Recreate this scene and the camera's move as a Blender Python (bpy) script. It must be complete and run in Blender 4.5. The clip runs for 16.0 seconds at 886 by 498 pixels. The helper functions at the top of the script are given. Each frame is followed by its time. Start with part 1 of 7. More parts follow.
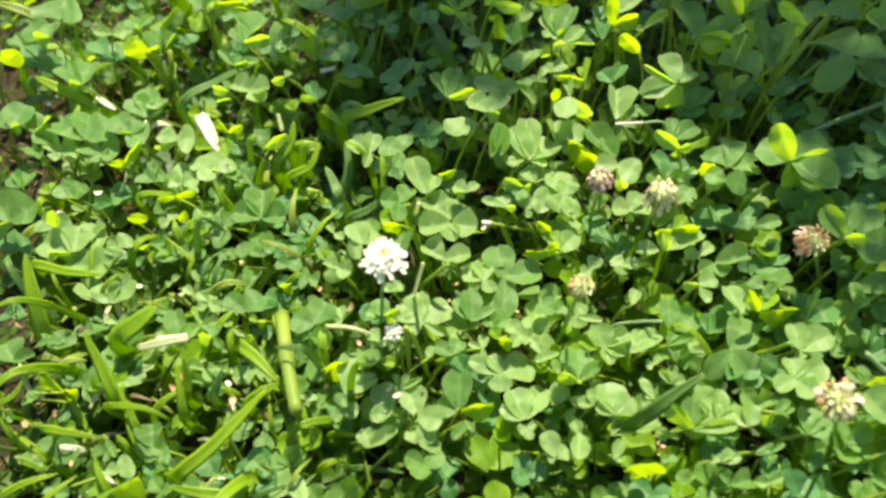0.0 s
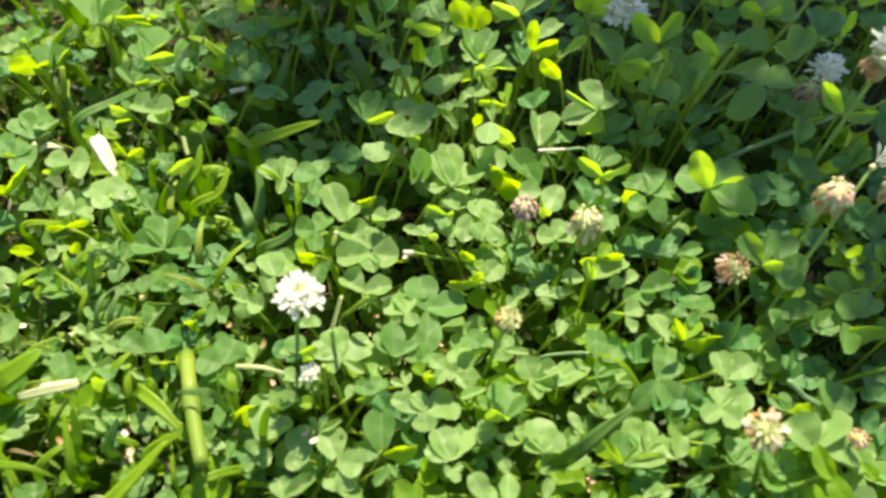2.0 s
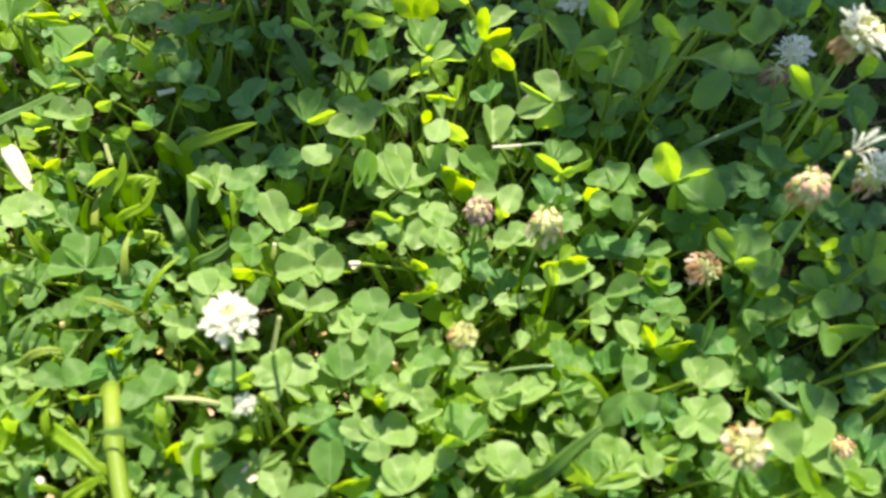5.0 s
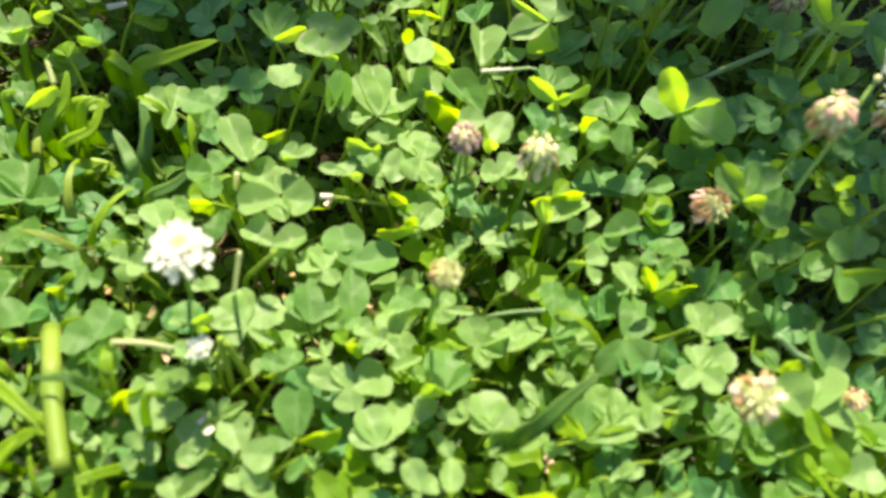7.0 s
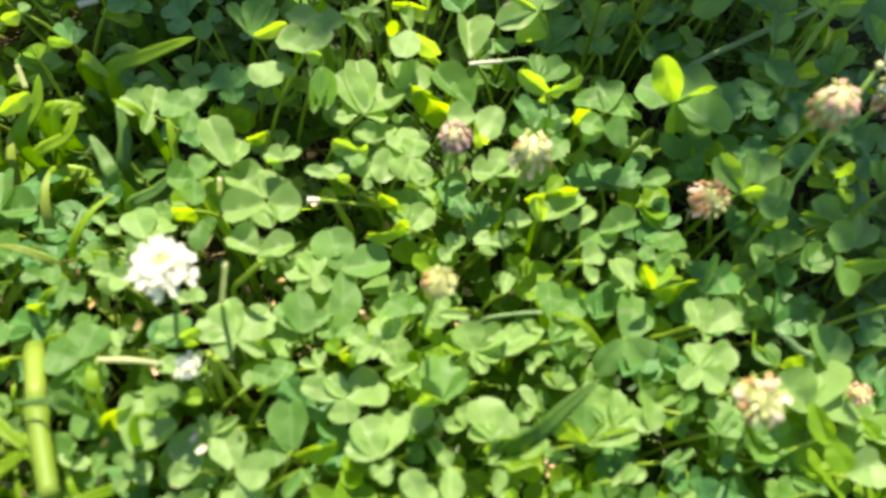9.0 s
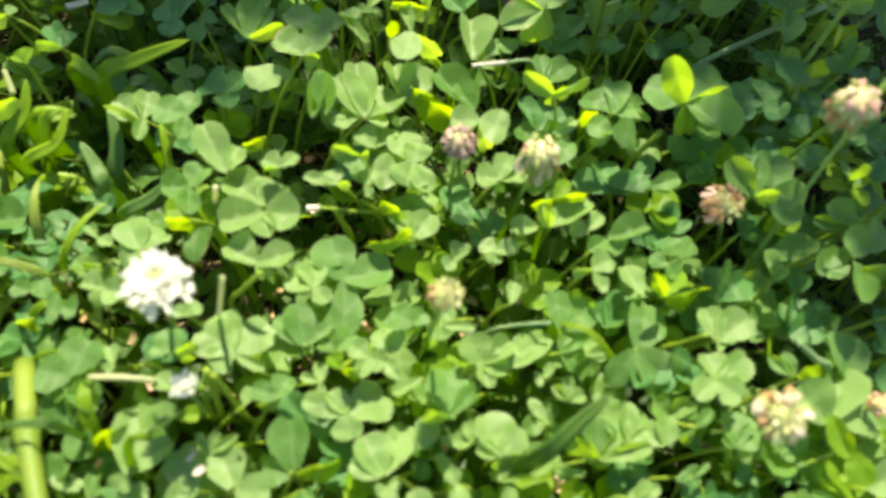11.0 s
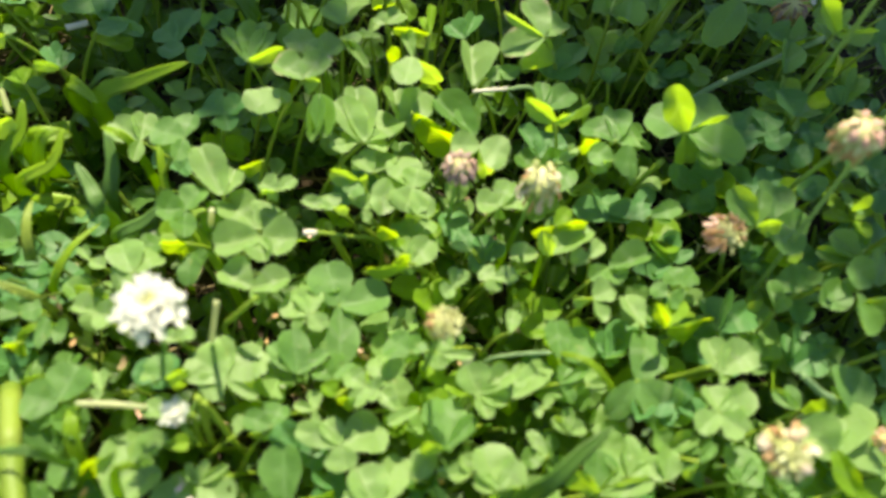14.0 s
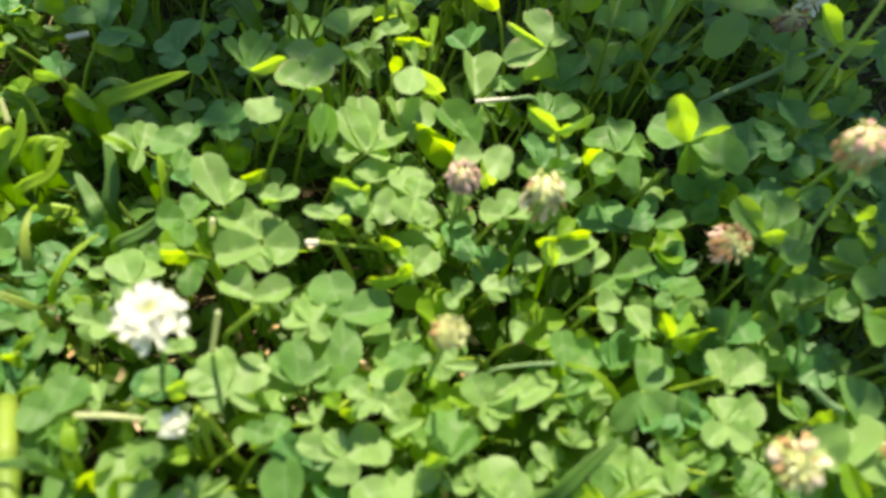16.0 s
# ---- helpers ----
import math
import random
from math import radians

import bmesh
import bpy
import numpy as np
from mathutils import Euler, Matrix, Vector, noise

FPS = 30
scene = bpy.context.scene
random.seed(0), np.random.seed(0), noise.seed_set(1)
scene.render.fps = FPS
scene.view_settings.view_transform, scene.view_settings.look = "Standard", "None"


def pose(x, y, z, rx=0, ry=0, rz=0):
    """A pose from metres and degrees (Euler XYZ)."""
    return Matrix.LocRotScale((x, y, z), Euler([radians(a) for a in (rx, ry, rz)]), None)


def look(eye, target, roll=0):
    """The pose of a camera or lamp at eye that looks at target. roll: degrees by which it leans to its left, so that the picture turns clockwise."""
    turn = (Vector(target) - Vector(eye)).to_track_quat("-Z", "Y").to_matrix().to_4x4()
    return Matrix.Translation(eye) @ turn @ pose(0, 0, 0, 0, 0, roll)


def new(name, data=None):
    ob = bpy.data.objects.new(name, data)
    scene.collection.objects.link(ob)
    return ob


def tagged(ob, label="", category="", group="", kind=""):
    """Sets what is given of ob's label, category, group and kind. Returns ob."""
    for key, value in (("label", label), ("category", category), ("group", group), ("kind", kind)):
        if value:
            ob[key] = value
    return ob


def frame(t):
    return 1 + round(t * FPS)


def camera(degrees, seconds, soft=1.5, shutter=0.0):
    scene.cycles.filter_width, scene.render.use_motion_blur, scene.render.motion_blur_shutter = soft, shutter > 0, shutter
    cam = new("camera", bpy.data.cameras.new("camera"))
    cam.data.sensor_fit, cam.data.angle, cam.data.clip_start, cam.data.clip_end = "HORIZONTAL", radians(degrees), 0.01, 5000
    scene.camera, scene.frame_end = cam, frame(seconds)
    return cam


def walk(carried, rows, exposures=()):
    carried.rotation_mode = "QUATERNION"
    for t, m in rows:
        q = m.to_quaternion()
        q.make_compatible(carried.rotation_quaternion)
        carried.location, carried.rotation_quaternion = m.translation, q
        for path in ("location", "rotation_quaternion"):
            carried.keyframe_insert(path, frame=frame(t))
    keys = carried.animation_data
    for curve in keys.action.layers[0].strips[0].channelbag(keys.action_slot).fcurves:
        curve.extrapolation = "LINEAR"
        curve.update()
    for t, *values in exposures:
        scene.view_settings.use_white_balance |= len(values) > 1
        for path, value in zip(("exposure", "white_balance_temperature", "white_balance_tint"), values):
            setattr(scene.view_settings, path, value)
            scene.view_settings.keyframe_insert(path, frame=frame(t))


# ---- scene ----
cam = camera(64.5, 16.0, soft=2.9)
cam.data.dof.use_dof, cam.data.dof.focus_distance, cam.data.dof.aperture_fstop = True, 0.32, 7.3
ROWS = [
    (0.0, (0.0124, 0.0052, 0.2926), (0.0077, 0.1780, 0.0474), -4.76),
    (0.5, (0.0110, 0.0041, 0.2916), (0.0102, 0.1809, 0.0492), -3.95),
    (1.0, (0.0112, 0.0060, 0.2928), (0.0130, 0.1833, 0.0508), -2.85),
    (1.5, (0.0116, 0.0095, 0.2877), (0.0277, 0.1882, 0.0472), 0.82),
    (2.0, (0.0123, 0.0163, 0.2836), (0.0425, 0.1938, 0.0436), 3.72),
    (2.5, (0.0167, 0.0211, 0.2827), (0.0501, 0.2006, 0.0446), 3.86),
    (3.0, (0.0195, 0.0221, 0.2812), (0.0568, 0.2051, 0.0465), 3.85),
    (5.5, (0.0252, 0.0357, 0.2630), (0.0670, 0.2052, 0.0191), 5.01),
    (6.0, (0.0271, 0.0376, 0.2560), (0.0687, 0.2024, 0.0088), 5.61),
    (6.5, (0.0258, 0.0377, 0.2478), (0.0712, 0.2000, -0.0004), 6.98),
    (7.0, (0.0258, 0.0400, 0.2433), (0.0740, 0.1984, -0.0068), 8.17),
    (7.5, (0.0265, 0.0417, 0.2405), (0.0765, 0.1982, -0.0105), 8.42),
    (8.0, (0.0278, 0.0446, 0.2418), (0.0766, 0.1962, -0.0125), 8.21),
    (8.5, (0.0266, 0.0474, 0.2420), (0.0773, 0.1972, -0.0129), 8.52),
    (9.0, (0.0276, 0.0511, 0.2428), (0.0780, 0.1995, -0.0130), 8.03),
    (11.5, (0.0268, 0.0586, 0.2370), (0.0791, 0.2056, -0.0193), 8.18),
    (12.0, (0.0275, 0.0581, 0.2367), (0.0805, 0.2060, -0.0189), 8.20),
    (12.5, (0.0270, 0.0588, 0.2371), (0.0805, 0.2081, -0.0176), 8.43),
    (13.0, (0.0268, 0.0593, 0.2363), (0.0808, 0.2111, -0.0167), 8.68),
    (13.5, (0.0266, 0.0596, 0.2357), (0.0814, 0.2140, -0.0157), 8.72),
    (14.0, (0.0265, 0.0606, 0.2353), (0.0817, 0.2164, -0.0151), 8.88),
    (14.5, (0.0266, 0.0607, 0.2348), (0.0818, 0.2184, -0.0144), 8.73),
    (15.0, (0.0263, 0.0613, 0.2339), (0.0822, 0.2202, -0.0144), 8.78),
    (15.5, (0.0248, 0.0616, 0.2332), (0.0821, 0.2211, -0.0144), 9.19),
    (16.0, (0.0243, 0.0607, 0.2327), (0.0822, 0.2214, -0.0139), 9.14),
]
walk(cam, [(t, look(eye, target, roll)) for t, eye, target, roll in ROWS], exposures=[(t, stops, 7000.0, 7.0) for t, stops in ((0.0, 1.62), (3.0, 1.54), (5.5, 1.67), (7.0, 1.73), (9.0, 1.69), (11.5, 1.58), (14.0, 1.52), (16.0, 1.52))])

# ---- daylight: clear sky and a high sun ahead ----
SUN_UP, SUN_SIDE = 58.0, 14.0  # height of the sun, and its way to the right of +y
world = bpy.data.worlds.new("sky")
scene.world = world
world.use_nodes = True
sky = world.node_tree.nodes.new("ShaderNodeTexSky")
sky.sky_type, sky.sun_disc = "NISHITA", False
sky.dust_density = 0.4
sky.sun_elevation, sky.sun_rotation = radians(SUN_UP), radians(SUN_SIDE)
world.node_tree.links.new(sky.outputs[0], world.node_tree.nodes["Background"].inputs[0])
world.node_tree.nodes["Background"].inputs[1].default_value = 0.089
sun = new("sun", bpy.data.lights.new("sun", "SUN"))
sun.data.energy, sun.data.angle, sun.data.color = 4.6, radians(0.6), (1.0, 0.93, 0.72)
sun_way = Vector((math.sin(radians(SUN_SIDE)) * math.cos(radians(SUN_UP)), math.cos(radians(SUN_SIDE)) * math.cos(radians(SUN_UP)), math.sin(radians(SUN_UP))))
sun.matrix_world = look(sun_way * 3, (0, 0, 0))


# ---- materials ----
class Nodes:
    """A short way to write a node material."""

    def __init__(self, name):
        self.mat = bpy.data.materials.new(name)
        self.mat.use_nodes = True
        self.tree = self.mat.node_tree
        self.tree.nodes.clear()

    def add(self, kind, ins=()):
        n = self.tree.nodes.new(kind)
        return self.join(n, ins)

    def join(self, n, ins):
        for key, v in dict(ins).items():
            if hasattr(v, "is_output"):
                self.tree.links.new(v, n.inputs[key])
            else:
                n.inputs[key].default_value = v
        return n

    def math(self, op, a, b=0.0, clamp=False):
        n = self.tree.nodes.new("ShaderNodeMath")
        n.operation, n.use_clamp = op, clamp
        return self.join(n, {0: a, 1: b}).outputs[0]

    def span(self, v, a, b, lo=0.0, hi=1.0):
        n = self.tree.nodes.new("ShaderNodeMapRange")
        n.interpolation_type = "SMOOTHSTEP"
        return self.join(n, {0: v, 1: a, 2: b, 3: lo, 4: hi}).outputs[0]

    def mix(self, f, a, b, blend="MIX"):
        n = self.tree.nodes.new("ShaderNodeMix")
        n.data_type, n.blend_type = "RGBA", blend
        return self.join(n, {0: f, 6: a, 7: b}).outputs[2]

    def noise(self, vector, scale, detail=3.0, rough=0.55):
        return self.add("ShaderNodeTexNoise", {"Vector": vector, "Scale": scale, "Detail": detail, "Roughness": rough}).outputs[0]

    def end(self, shader):
        out = self.add("ShaderNodeOutputMaterial")
        self.tree.links.new(shader, out.inputs[0])
        return self.mat


def leaf_material(name, dark, light, through_colour, share=0.42, rough=0.53, mark=0.3, rim=0.0, loose=False):
    """Clover leaf: midrib, side veins, a pale chevron, blotches, light that shines through."""
    n = Nodes(name)
    uv = n.add("ShaderNodeTexCoord").outputs["UV"]
    place = n.add("ShaderNodeNewGeometry")
    if loose:
        rnd = place.outputs["Random Per Island"]
    else:
        rnd = n.add("ShaderNodeObjectInfo").outputs["Random"]
    xyz = n.add("ShaderNodeSeparateXYZ", {0: uv})
    u = n.math("ABSOLUTE", n.math("SUBTRACT", xyz.outputs[0], 0.5))
    v = xyz.outputs[1]
    where = place.outputs["Position"]
    blotch = n.noise(where, 140.0, 3.0)
    grain = n.noise(where, 900.0, 2.0)
    tone = n.math("ADD", n.math("MULTIPLY", rnd, 0.62), n.math("MULTIPLY", n.math("SUBTRACT", blotch, 0.5), 1.1), clamp=True)
    col = n.mix(tone, (*dark, 1), (*light, 1))
    col = n.mix(n.math("MULTIPLY", n.span(grain, 0.45, 0.7), 0.22), col, (light[0] * 1.25, light[1] * 1.15, light[2] * 1.3, 1))
    rib = n.span(u, 0.004, 0.022, 1.0, 0.0)
    slant = n.math("ADD", n.math("SUBTRACT", v, n.math("MULTIPLY", u, 0.75)), n.math("MULTIPLY", n.noise(where, 260.0, 2.0), 0.12))
    vein = n.math("SINE", n.math("MULTIPLY", slant, 62.0))
    veins = n.span(vein, 0.55, 1.0)
    col = n.mix(n.math("MULTIPLY", veins, 0.13), col, (light[0] * 1.4, light[1] * 1.3, light[2] * 1.3, 1))
    col = n.mix(n.math("MULTIPLY", rib, 0.40), col, (light[0] * 1.5, light[1] * 1.35, light[2] * 1.6, 1))
    chev = n.math("ABSOLUTE", n.math("SUBTRACT", n.math("ADD", v, n.math("MULTIPLY", u, 0.55)), 0.58))
    chev = n.math("MULTIPLY", n.span(chev, 0.02, 0.11, 1.0, 0.0), n.span(n.math("FRACT", n.math("MULTIPLY", rnd, 7.3)), 0.35, 0.9))
    col = n.mix(n.math("MULTIPLY", chev, mark), col, (0.34, 0.42, 0.24, 1))
    spot = n.span(n.noise(where, 330.0, 1.0), 0.71, 0.76)
    col = n.mix(n.math("MULTIPLY", spot, 0.35), col, (0.35, 0.33, 0.14, 1))
    if rim:
        rim_node = n.add("ShaderNodeAttribute")
        rim_node.attribute_name = "rim"
        edge = rim_node.outputs["Fac"]
        worn = n.math("MULTIPLY", n.span(n.math("ADD", edge, n.math("MULTIPLY", n.math("SUBTRACT", blotch, 0.5), 1.5)), 0.86, 1.08), n.math("MULTIPLY", n.span(v, 0.3, 0.6), rim))
        col = n.mix(worn, col, (0.56, 0.42, 0.30, 1))
    else:
        rim_node = n.add("ShaderNodeAttribute")
        rim_node.attribute_name = "rim"
        pale = n.span(n.math("ADD", rim_node.outputs["Fac"], n.math("MULTIPLY", n.math("SUBTRACT", blotch, 0.5), 0.3)), 0.9, 1.02)
        col = n.mix(n.math("MULTIPLY", pale, 0.45), col, (light[0] * 1.4, light[1] * 1.2, light[2] * 1.45, 1))
    relief = n.math("ADD", n.math("MULTIPLY", vein, 0.03), n.math("MULTIPLY", blotch, 2.2))
    bump = n.add("ShaderNodeBump", {"Strength": 0.35, "Distance": 0.0006, "Height": relief}).outputs[0]
    gloss = n.span(blotch, 0.3, 0.7, rough - 0.07, rough + 0.1)
    skin = n.add("ShaderNodeBsdfPrincipled", {"Base Color": col, "Roughness": gloss, "Specular IOR Level": 0.32, "Normal": bump}).outputs[0]
    inner = n.mix(0.8, col, (*through_colour, 1))
    inner = n.mix(n.math("MULTIPLY", n.math("ADD", veins, rib, clamp=True), 0.25), inner, (through_colour[0] * 0.5, through_colour[1] * 0.6, 0.02, 1))
    back = n.add("ShaderNodeBsdfTranslucent", {"Color": inner, "Normal": bump}).outputs[0]
    return n.end(n.add("ShaderNodeMixShader", {0: share, 1: skin, 2: back}).outputs[0])


def plant_material(name, a, b, share=0.25, rough=0.5, scale=300.0, streak=0.0, through_colour=None, spec=0.4):
    """Stalks, blades, petals, straw: two colours mixed by noise, some light shining through."""
    n = Nodes(name)
    place = n.add("ShaderNodeNewGeometry").outputs["Position"]
    rnd = n.add("ShaderNodeObjectInfo").outputs["Random"]
    blotch = n.noise(place, scale, 3.0)
    fine = n.noise(place, scale * 5, 2.0)
    tone = n.math("ADD", n.math("MULTIPLY", blotch, 0.9), n.math("MULTIPLY", n.math("SUBTRACT", rnd, 0.5), 0.7), clamp=True)
    col = n.mix(tone, (*a, 1), (*b, 1))
    height = fine
    if streak:
        uv = n.add("ShaderNodeSeparateXYZ", {0: n.add("ShaderNodeTexCoord").outputs["UV"]})
        line = n.math("SINE", n.math("MULTIPLY", uv.outputs[0], 60.0))
        col = n.mix(n.math("MULTIPLY", n.span(line, 0.2, 1.0), streak), col, (b[0] * 1.5, b[1] * 1.35, b[2] * 1.5, 1))
        height = n.math("ADD", n.math("MULTIPLY", line, 0.4), fine)
    bump = n.add("ShaderNodeBump", {"Strength": 0.3, "Distance": 0.0004, "Height": height}).outputs[0]
    skin = n.add("ShaderNodeBsdfPrincipled", {"Base Color": col, "Roughness": rough, "Specular IOR Level": spec, "Normal": bump}).outputs[0]
    inner = n.mix(0.6, col, (*(through_colour or b), 1))
    back = n.add("ShaderNodeBsdfTranslucent", {"Color": inner, "Normal": bump}).outputs[0]
    return n.end(n.add("ShaderNodeMixShader", {0: share, 1: skin, 2: back}).outputs[0])


def soil_material():
    n = Nodes("soil")
    place = n.add("ShaderNodeNewGeometry").outputs["Position"]
    clod = n.noise(place, 90.0, 6.0, 0.65)
    patch = n.noise(place, 14.0, 3.0)
    grit = n.noise(place, 900.0, 2.0)
    col = n.mix(n.span(clod, 0.3, 0.7), (0.007, 0.005, 0.003, 1), (0.040, 0.028, 0.014, 1))
    col = n.mix(n.math("MULTIPLY", n.span(patch, 0.45, 0.65), 0.5), col, (0.03, 0.036, 0.014, 1))
    col = n.mix(n.math("MULTIPLY", n.span(grit, 0.62, 0.7), 0.3), col, (0.20, 0.15, 0.09, 1))
    away = n.add("ShaderNodeVectorMath", {0: place, 1: (0.05, 0.24, 0.0)})
    away.operation = "DISTANCE"
    lawn = n.mix(n.span(n.math("ADD", n.math("MULTIPLY", n.noise(place, 45.0, 6.0, 0.75), 0.7), n.math("MULTIPLY", n.noise(place, 2.2, 3.0), 0.3)), 0.36, 0.64), (0.016, 0.036, 0.007, 1), (0.055, 0.105, 0.02, 1))
    col = n.mix(n.span(n.math("ADD", away.outputs["Value"], n.math("MULTIPLY", patch, 0.3)), 0.6, 0.95), col, lawn)
    bump = n.add("ShaderNodeBump", {"Strength": 0.9, "Distance": 0.004, "Height": n.math("ADD", clod, n.math("MULTIPLY", grit, 0.25))}).outputs[0]
    return n.end(n.add("ShaderNodeBsdfPrincipled", {"Base Color": col, "Roughness": 0.95, "Specular IOR Level": 0.2, "Normal": bump}).outputs[0])


LEAF = leaf_material("clover_leaf", (0.078, 0.174, 0.043), (0.152, 0.286, 0.086), (0.50, 0.74, 0.003), share=0.52)
# sunlit copy of the leaf: sun sheen lightens its base colour
PALE = leaf_material("pale_clover_leaf", (0.174, 0.288, 0.090), (0.252, 0.380, 0.140), (0.52, 0.75, 0.005), share=0.52, rough=0.50, mark=0.4)
# yellow copy of the leaf: the glow of sun shining through is coloured in
BACKLIT = leaf_material("backlit_clover_leaf", (0.120, 0.250, 0.014), (0.205, 0.345, 0.026), (0.53, 0.72, 0.002), share=0.56, mark=0.1)
# shaded copy of the leaf: darker and bluer in colour
SHADED = leaf_material("shaded_clover_leaf", (0.048, 0.145, 0.040), (0.098, 0.228, 0.068), (0.38, 0.62, 0.004), share=0.42, mark=0.2)
RIMMED = leaf_material("brown_edged_clover_leaf", (0.125, 0.230, 0.066), (0.205, 0.330, 0.115), (0.50, 0.74, 0.004), share=0.50, rim=0.75)
# UNDER is darkened in colour to deepen the shade in the gaps
UNDER = leaf_material("shaded_understorey_leaf", (0.014, 0.052, 0.003), (0.068, 0.156, 0.011), (0.42, 0.64, 0.001), share=0.48, loose=True)
MIDDLE = [leaf_material("pale_middle_leaf", (0.150, 0.275, 0.074), (0.232, 0.370, 0.124), (0.52, 0.75, 0.004), share=0.54, loose=True),
          leaf_material("middle_leaf", (0.078, 0.180, 0.038), (0.170, 0.312, 0.080), (0.50, 0.74, 0.003), share=0.58, loose=True),
          leaf_material("yellow_middle_leaf", (0.128, 0.262, 0.010), (0.225, 0.375, 0.022), (0.56, 0.78, 0.002), share=0.60, mark=0.1, loose=True),
          leaf_material("blue_middle_leaf", (0.044, 0.138, 0.043), (0.092, 0.222, 0.074), (0.32, 0.56, 0.004), share=0.40, mark=0.2, loose=True)]
STALK = plant_material("clover_stalk", (0.19, 0.30, 0.022), (0.33, 0.43, 0.055), 0.35, 0.45, 200.0)
# darker copy of the clover stalk, with the shade under leaves in its colour
SHADESTALK = plant_material("shaded_stalk", (0.050, 0.105, 0.007), (0.130, 0.200, 0.020), 0.35, 0.5, 200.0)
STEM = plant_material("flower_stem", (0.17, 0.31, 0.05), (0.30, 0.44, 0.10), 0.25, 0.5, 150.0)
GRASS = plant_material("grass_blade", (0.165, 0.295, 0.012), (0.285, 0.43, 0.020), 0.55, 0.45, 60.0, 0.12, (0.52, 0.72, 0.004))
YELLOWGRASS = plant_material("yellow_grass_stem", (0.14, 0.215, 0.022), (0.24, 0.31, 0.045), 0.3, 0.5, 60.0, 0.35, (0.45, 0.55, 0.05))
GREYGRASS = plant_material("dull_grass_blade", (0.08, 0.17, 0.04), (0.15, 0.27, 0.07), 0.5, 0.45, 60.0, 0.12, (0.42, 0.62, 0.02))
DARKGRASS = plant_material("dark_grass_blade", (0.035, 0.10, 0.012), (0.08, 0.17, 0.02), 0.35, 0.45, 60.0, 0.2, (0.35, 0.55, 0.01))
STRAW = plant_material("straw", (0.50, 0.46, 0.35), (0.74, 0.70, 0.58), 0.25, 0.55, 120.0, 0.2)
THATCH = plant_material("thatch", (0.06, 0.042, 0.02), (0.24, 0.18, 0.09), 0.12, 0.8, 80.0)
PALESTALK = plant_material("pale_dry_stalk", (0.46, 0.51, 0.24), (0.70, 0.71, 0.46), 0.6, 0.5, 120.0)
GREYSTALK = plant_material("grey_green_stalk", (0.17, 0.29, 0.11), (0.30, 0.42, 0.20), 0.35, 0.5, 120.0)
PETAL = plant_material("white_petal", (0.80, 0.78, 0.72), (0.88, 0.88, 0.84), 0.58, 0.55, 260.0, 0.0, (0.92, 0.92, 0.84))
LIMP = plant_material("limp_floret", (0.60, 0.44, 0.30), (0.84, 0.76, 0.64), 0.4, 0.65, 420.0)
CREAM = plant_material("cream_floret", (0.52, 0.53, 0.22), (0.70, 0.70, 0.42), 0.35, 0.6, 300.0)
BUD = plant_material("cream_green_floret", (0.33, 0.37, 0.10), (0.58, 0.56, 0.26), 0.25, 0.6, 300.0)
FADED = plant_material("faded_brown_floret", (0.42, 0.21, 0.085), (0.74, 0.49, 0.26), 0.45, 0.7, 420.0)
PINK = plant_material("faded_pink_floret", (0.52, 0.28, 0.20), (0.76, 0.55, 0.45), 0.25, 0.7, 420.0)
DUN = plant_material("withered_floret", (0.16, 0.09, 0.07), (0.42, 0.30, 0.26), 0.15, 0.75, 420.0)
CORE = plant_material("flower_core", (0.40, 0.42, 0.14), (0.66, 0.62, 0.32), 0.2, 0.6, 300.0)
WHITECORE = plant_material("white_flower_core", (0.66, 0.64, 0.44), (0.82, 0.80, 0.66), 0.3, 0.6, 300.0)
SOIL = soil_material()


# ---- ground ----
def part(name, mesh, material, parent=None, label="", at=None):
    """Links a mesh as one object under a thing or a part."""
    ob = new(name, mesh)
    if material is not None and not mesh.materials:
        mesh.materials.append(material)
    if parent is not None:
        ob.parent = parent
    if at is not None:
        ob.matrix_basis = at
    return tagged(ob, label)


def surface(name, verts, faces, uvs=None, rims=None):
    me = bpy.data.meshes.new(name)
    me.from_pydata([tuple(v) for v in verts], [], faces)
    if uvs is not None:
        layer = me.uv_layers.new(name="UVMap")
        for loop in me.loops:
            layer.data[loop.index].uv = uvs[loop.vertex_index]
    if rims is not None:
        me.attributes.new("rim", "FLOAT", "POINT").data.foreach_set("value", rims)
    me.shade_smooth()
    return me


def soil_height(x, y):
    return 0.004 * noise.noise((x * 18, y * 18, 0.3)) + 0.0022 * noise.noise((x * 70, y * 70, 1.7)) - 0.004


def build_ground():
    """One sheet, fine under the clover and coarse towards the horizon."""
    steps = np.linspace(-1, 1, 181)
    line = 0.55 * steps + 300 * np.abs(steps) ** 9 * np.sign(steps)
    verts = [(x + 0.05, y + 0.2, soil_height(x + 0.05, y + 0.2)) for y in line for x in line]
    k = len(line)
    faces = [(j * k + i, j * k + i + 1, j * k + k + i + 1, j * k + k + i) for j in range(k - 1) for i in range(k - 1)]
    ob = part("ground", surface("ground", verts, faces), SOIL, label="lawn ground with dark brown soil under the clover")
    tagged(ob, category="ground", kind="structure")


build_ground()


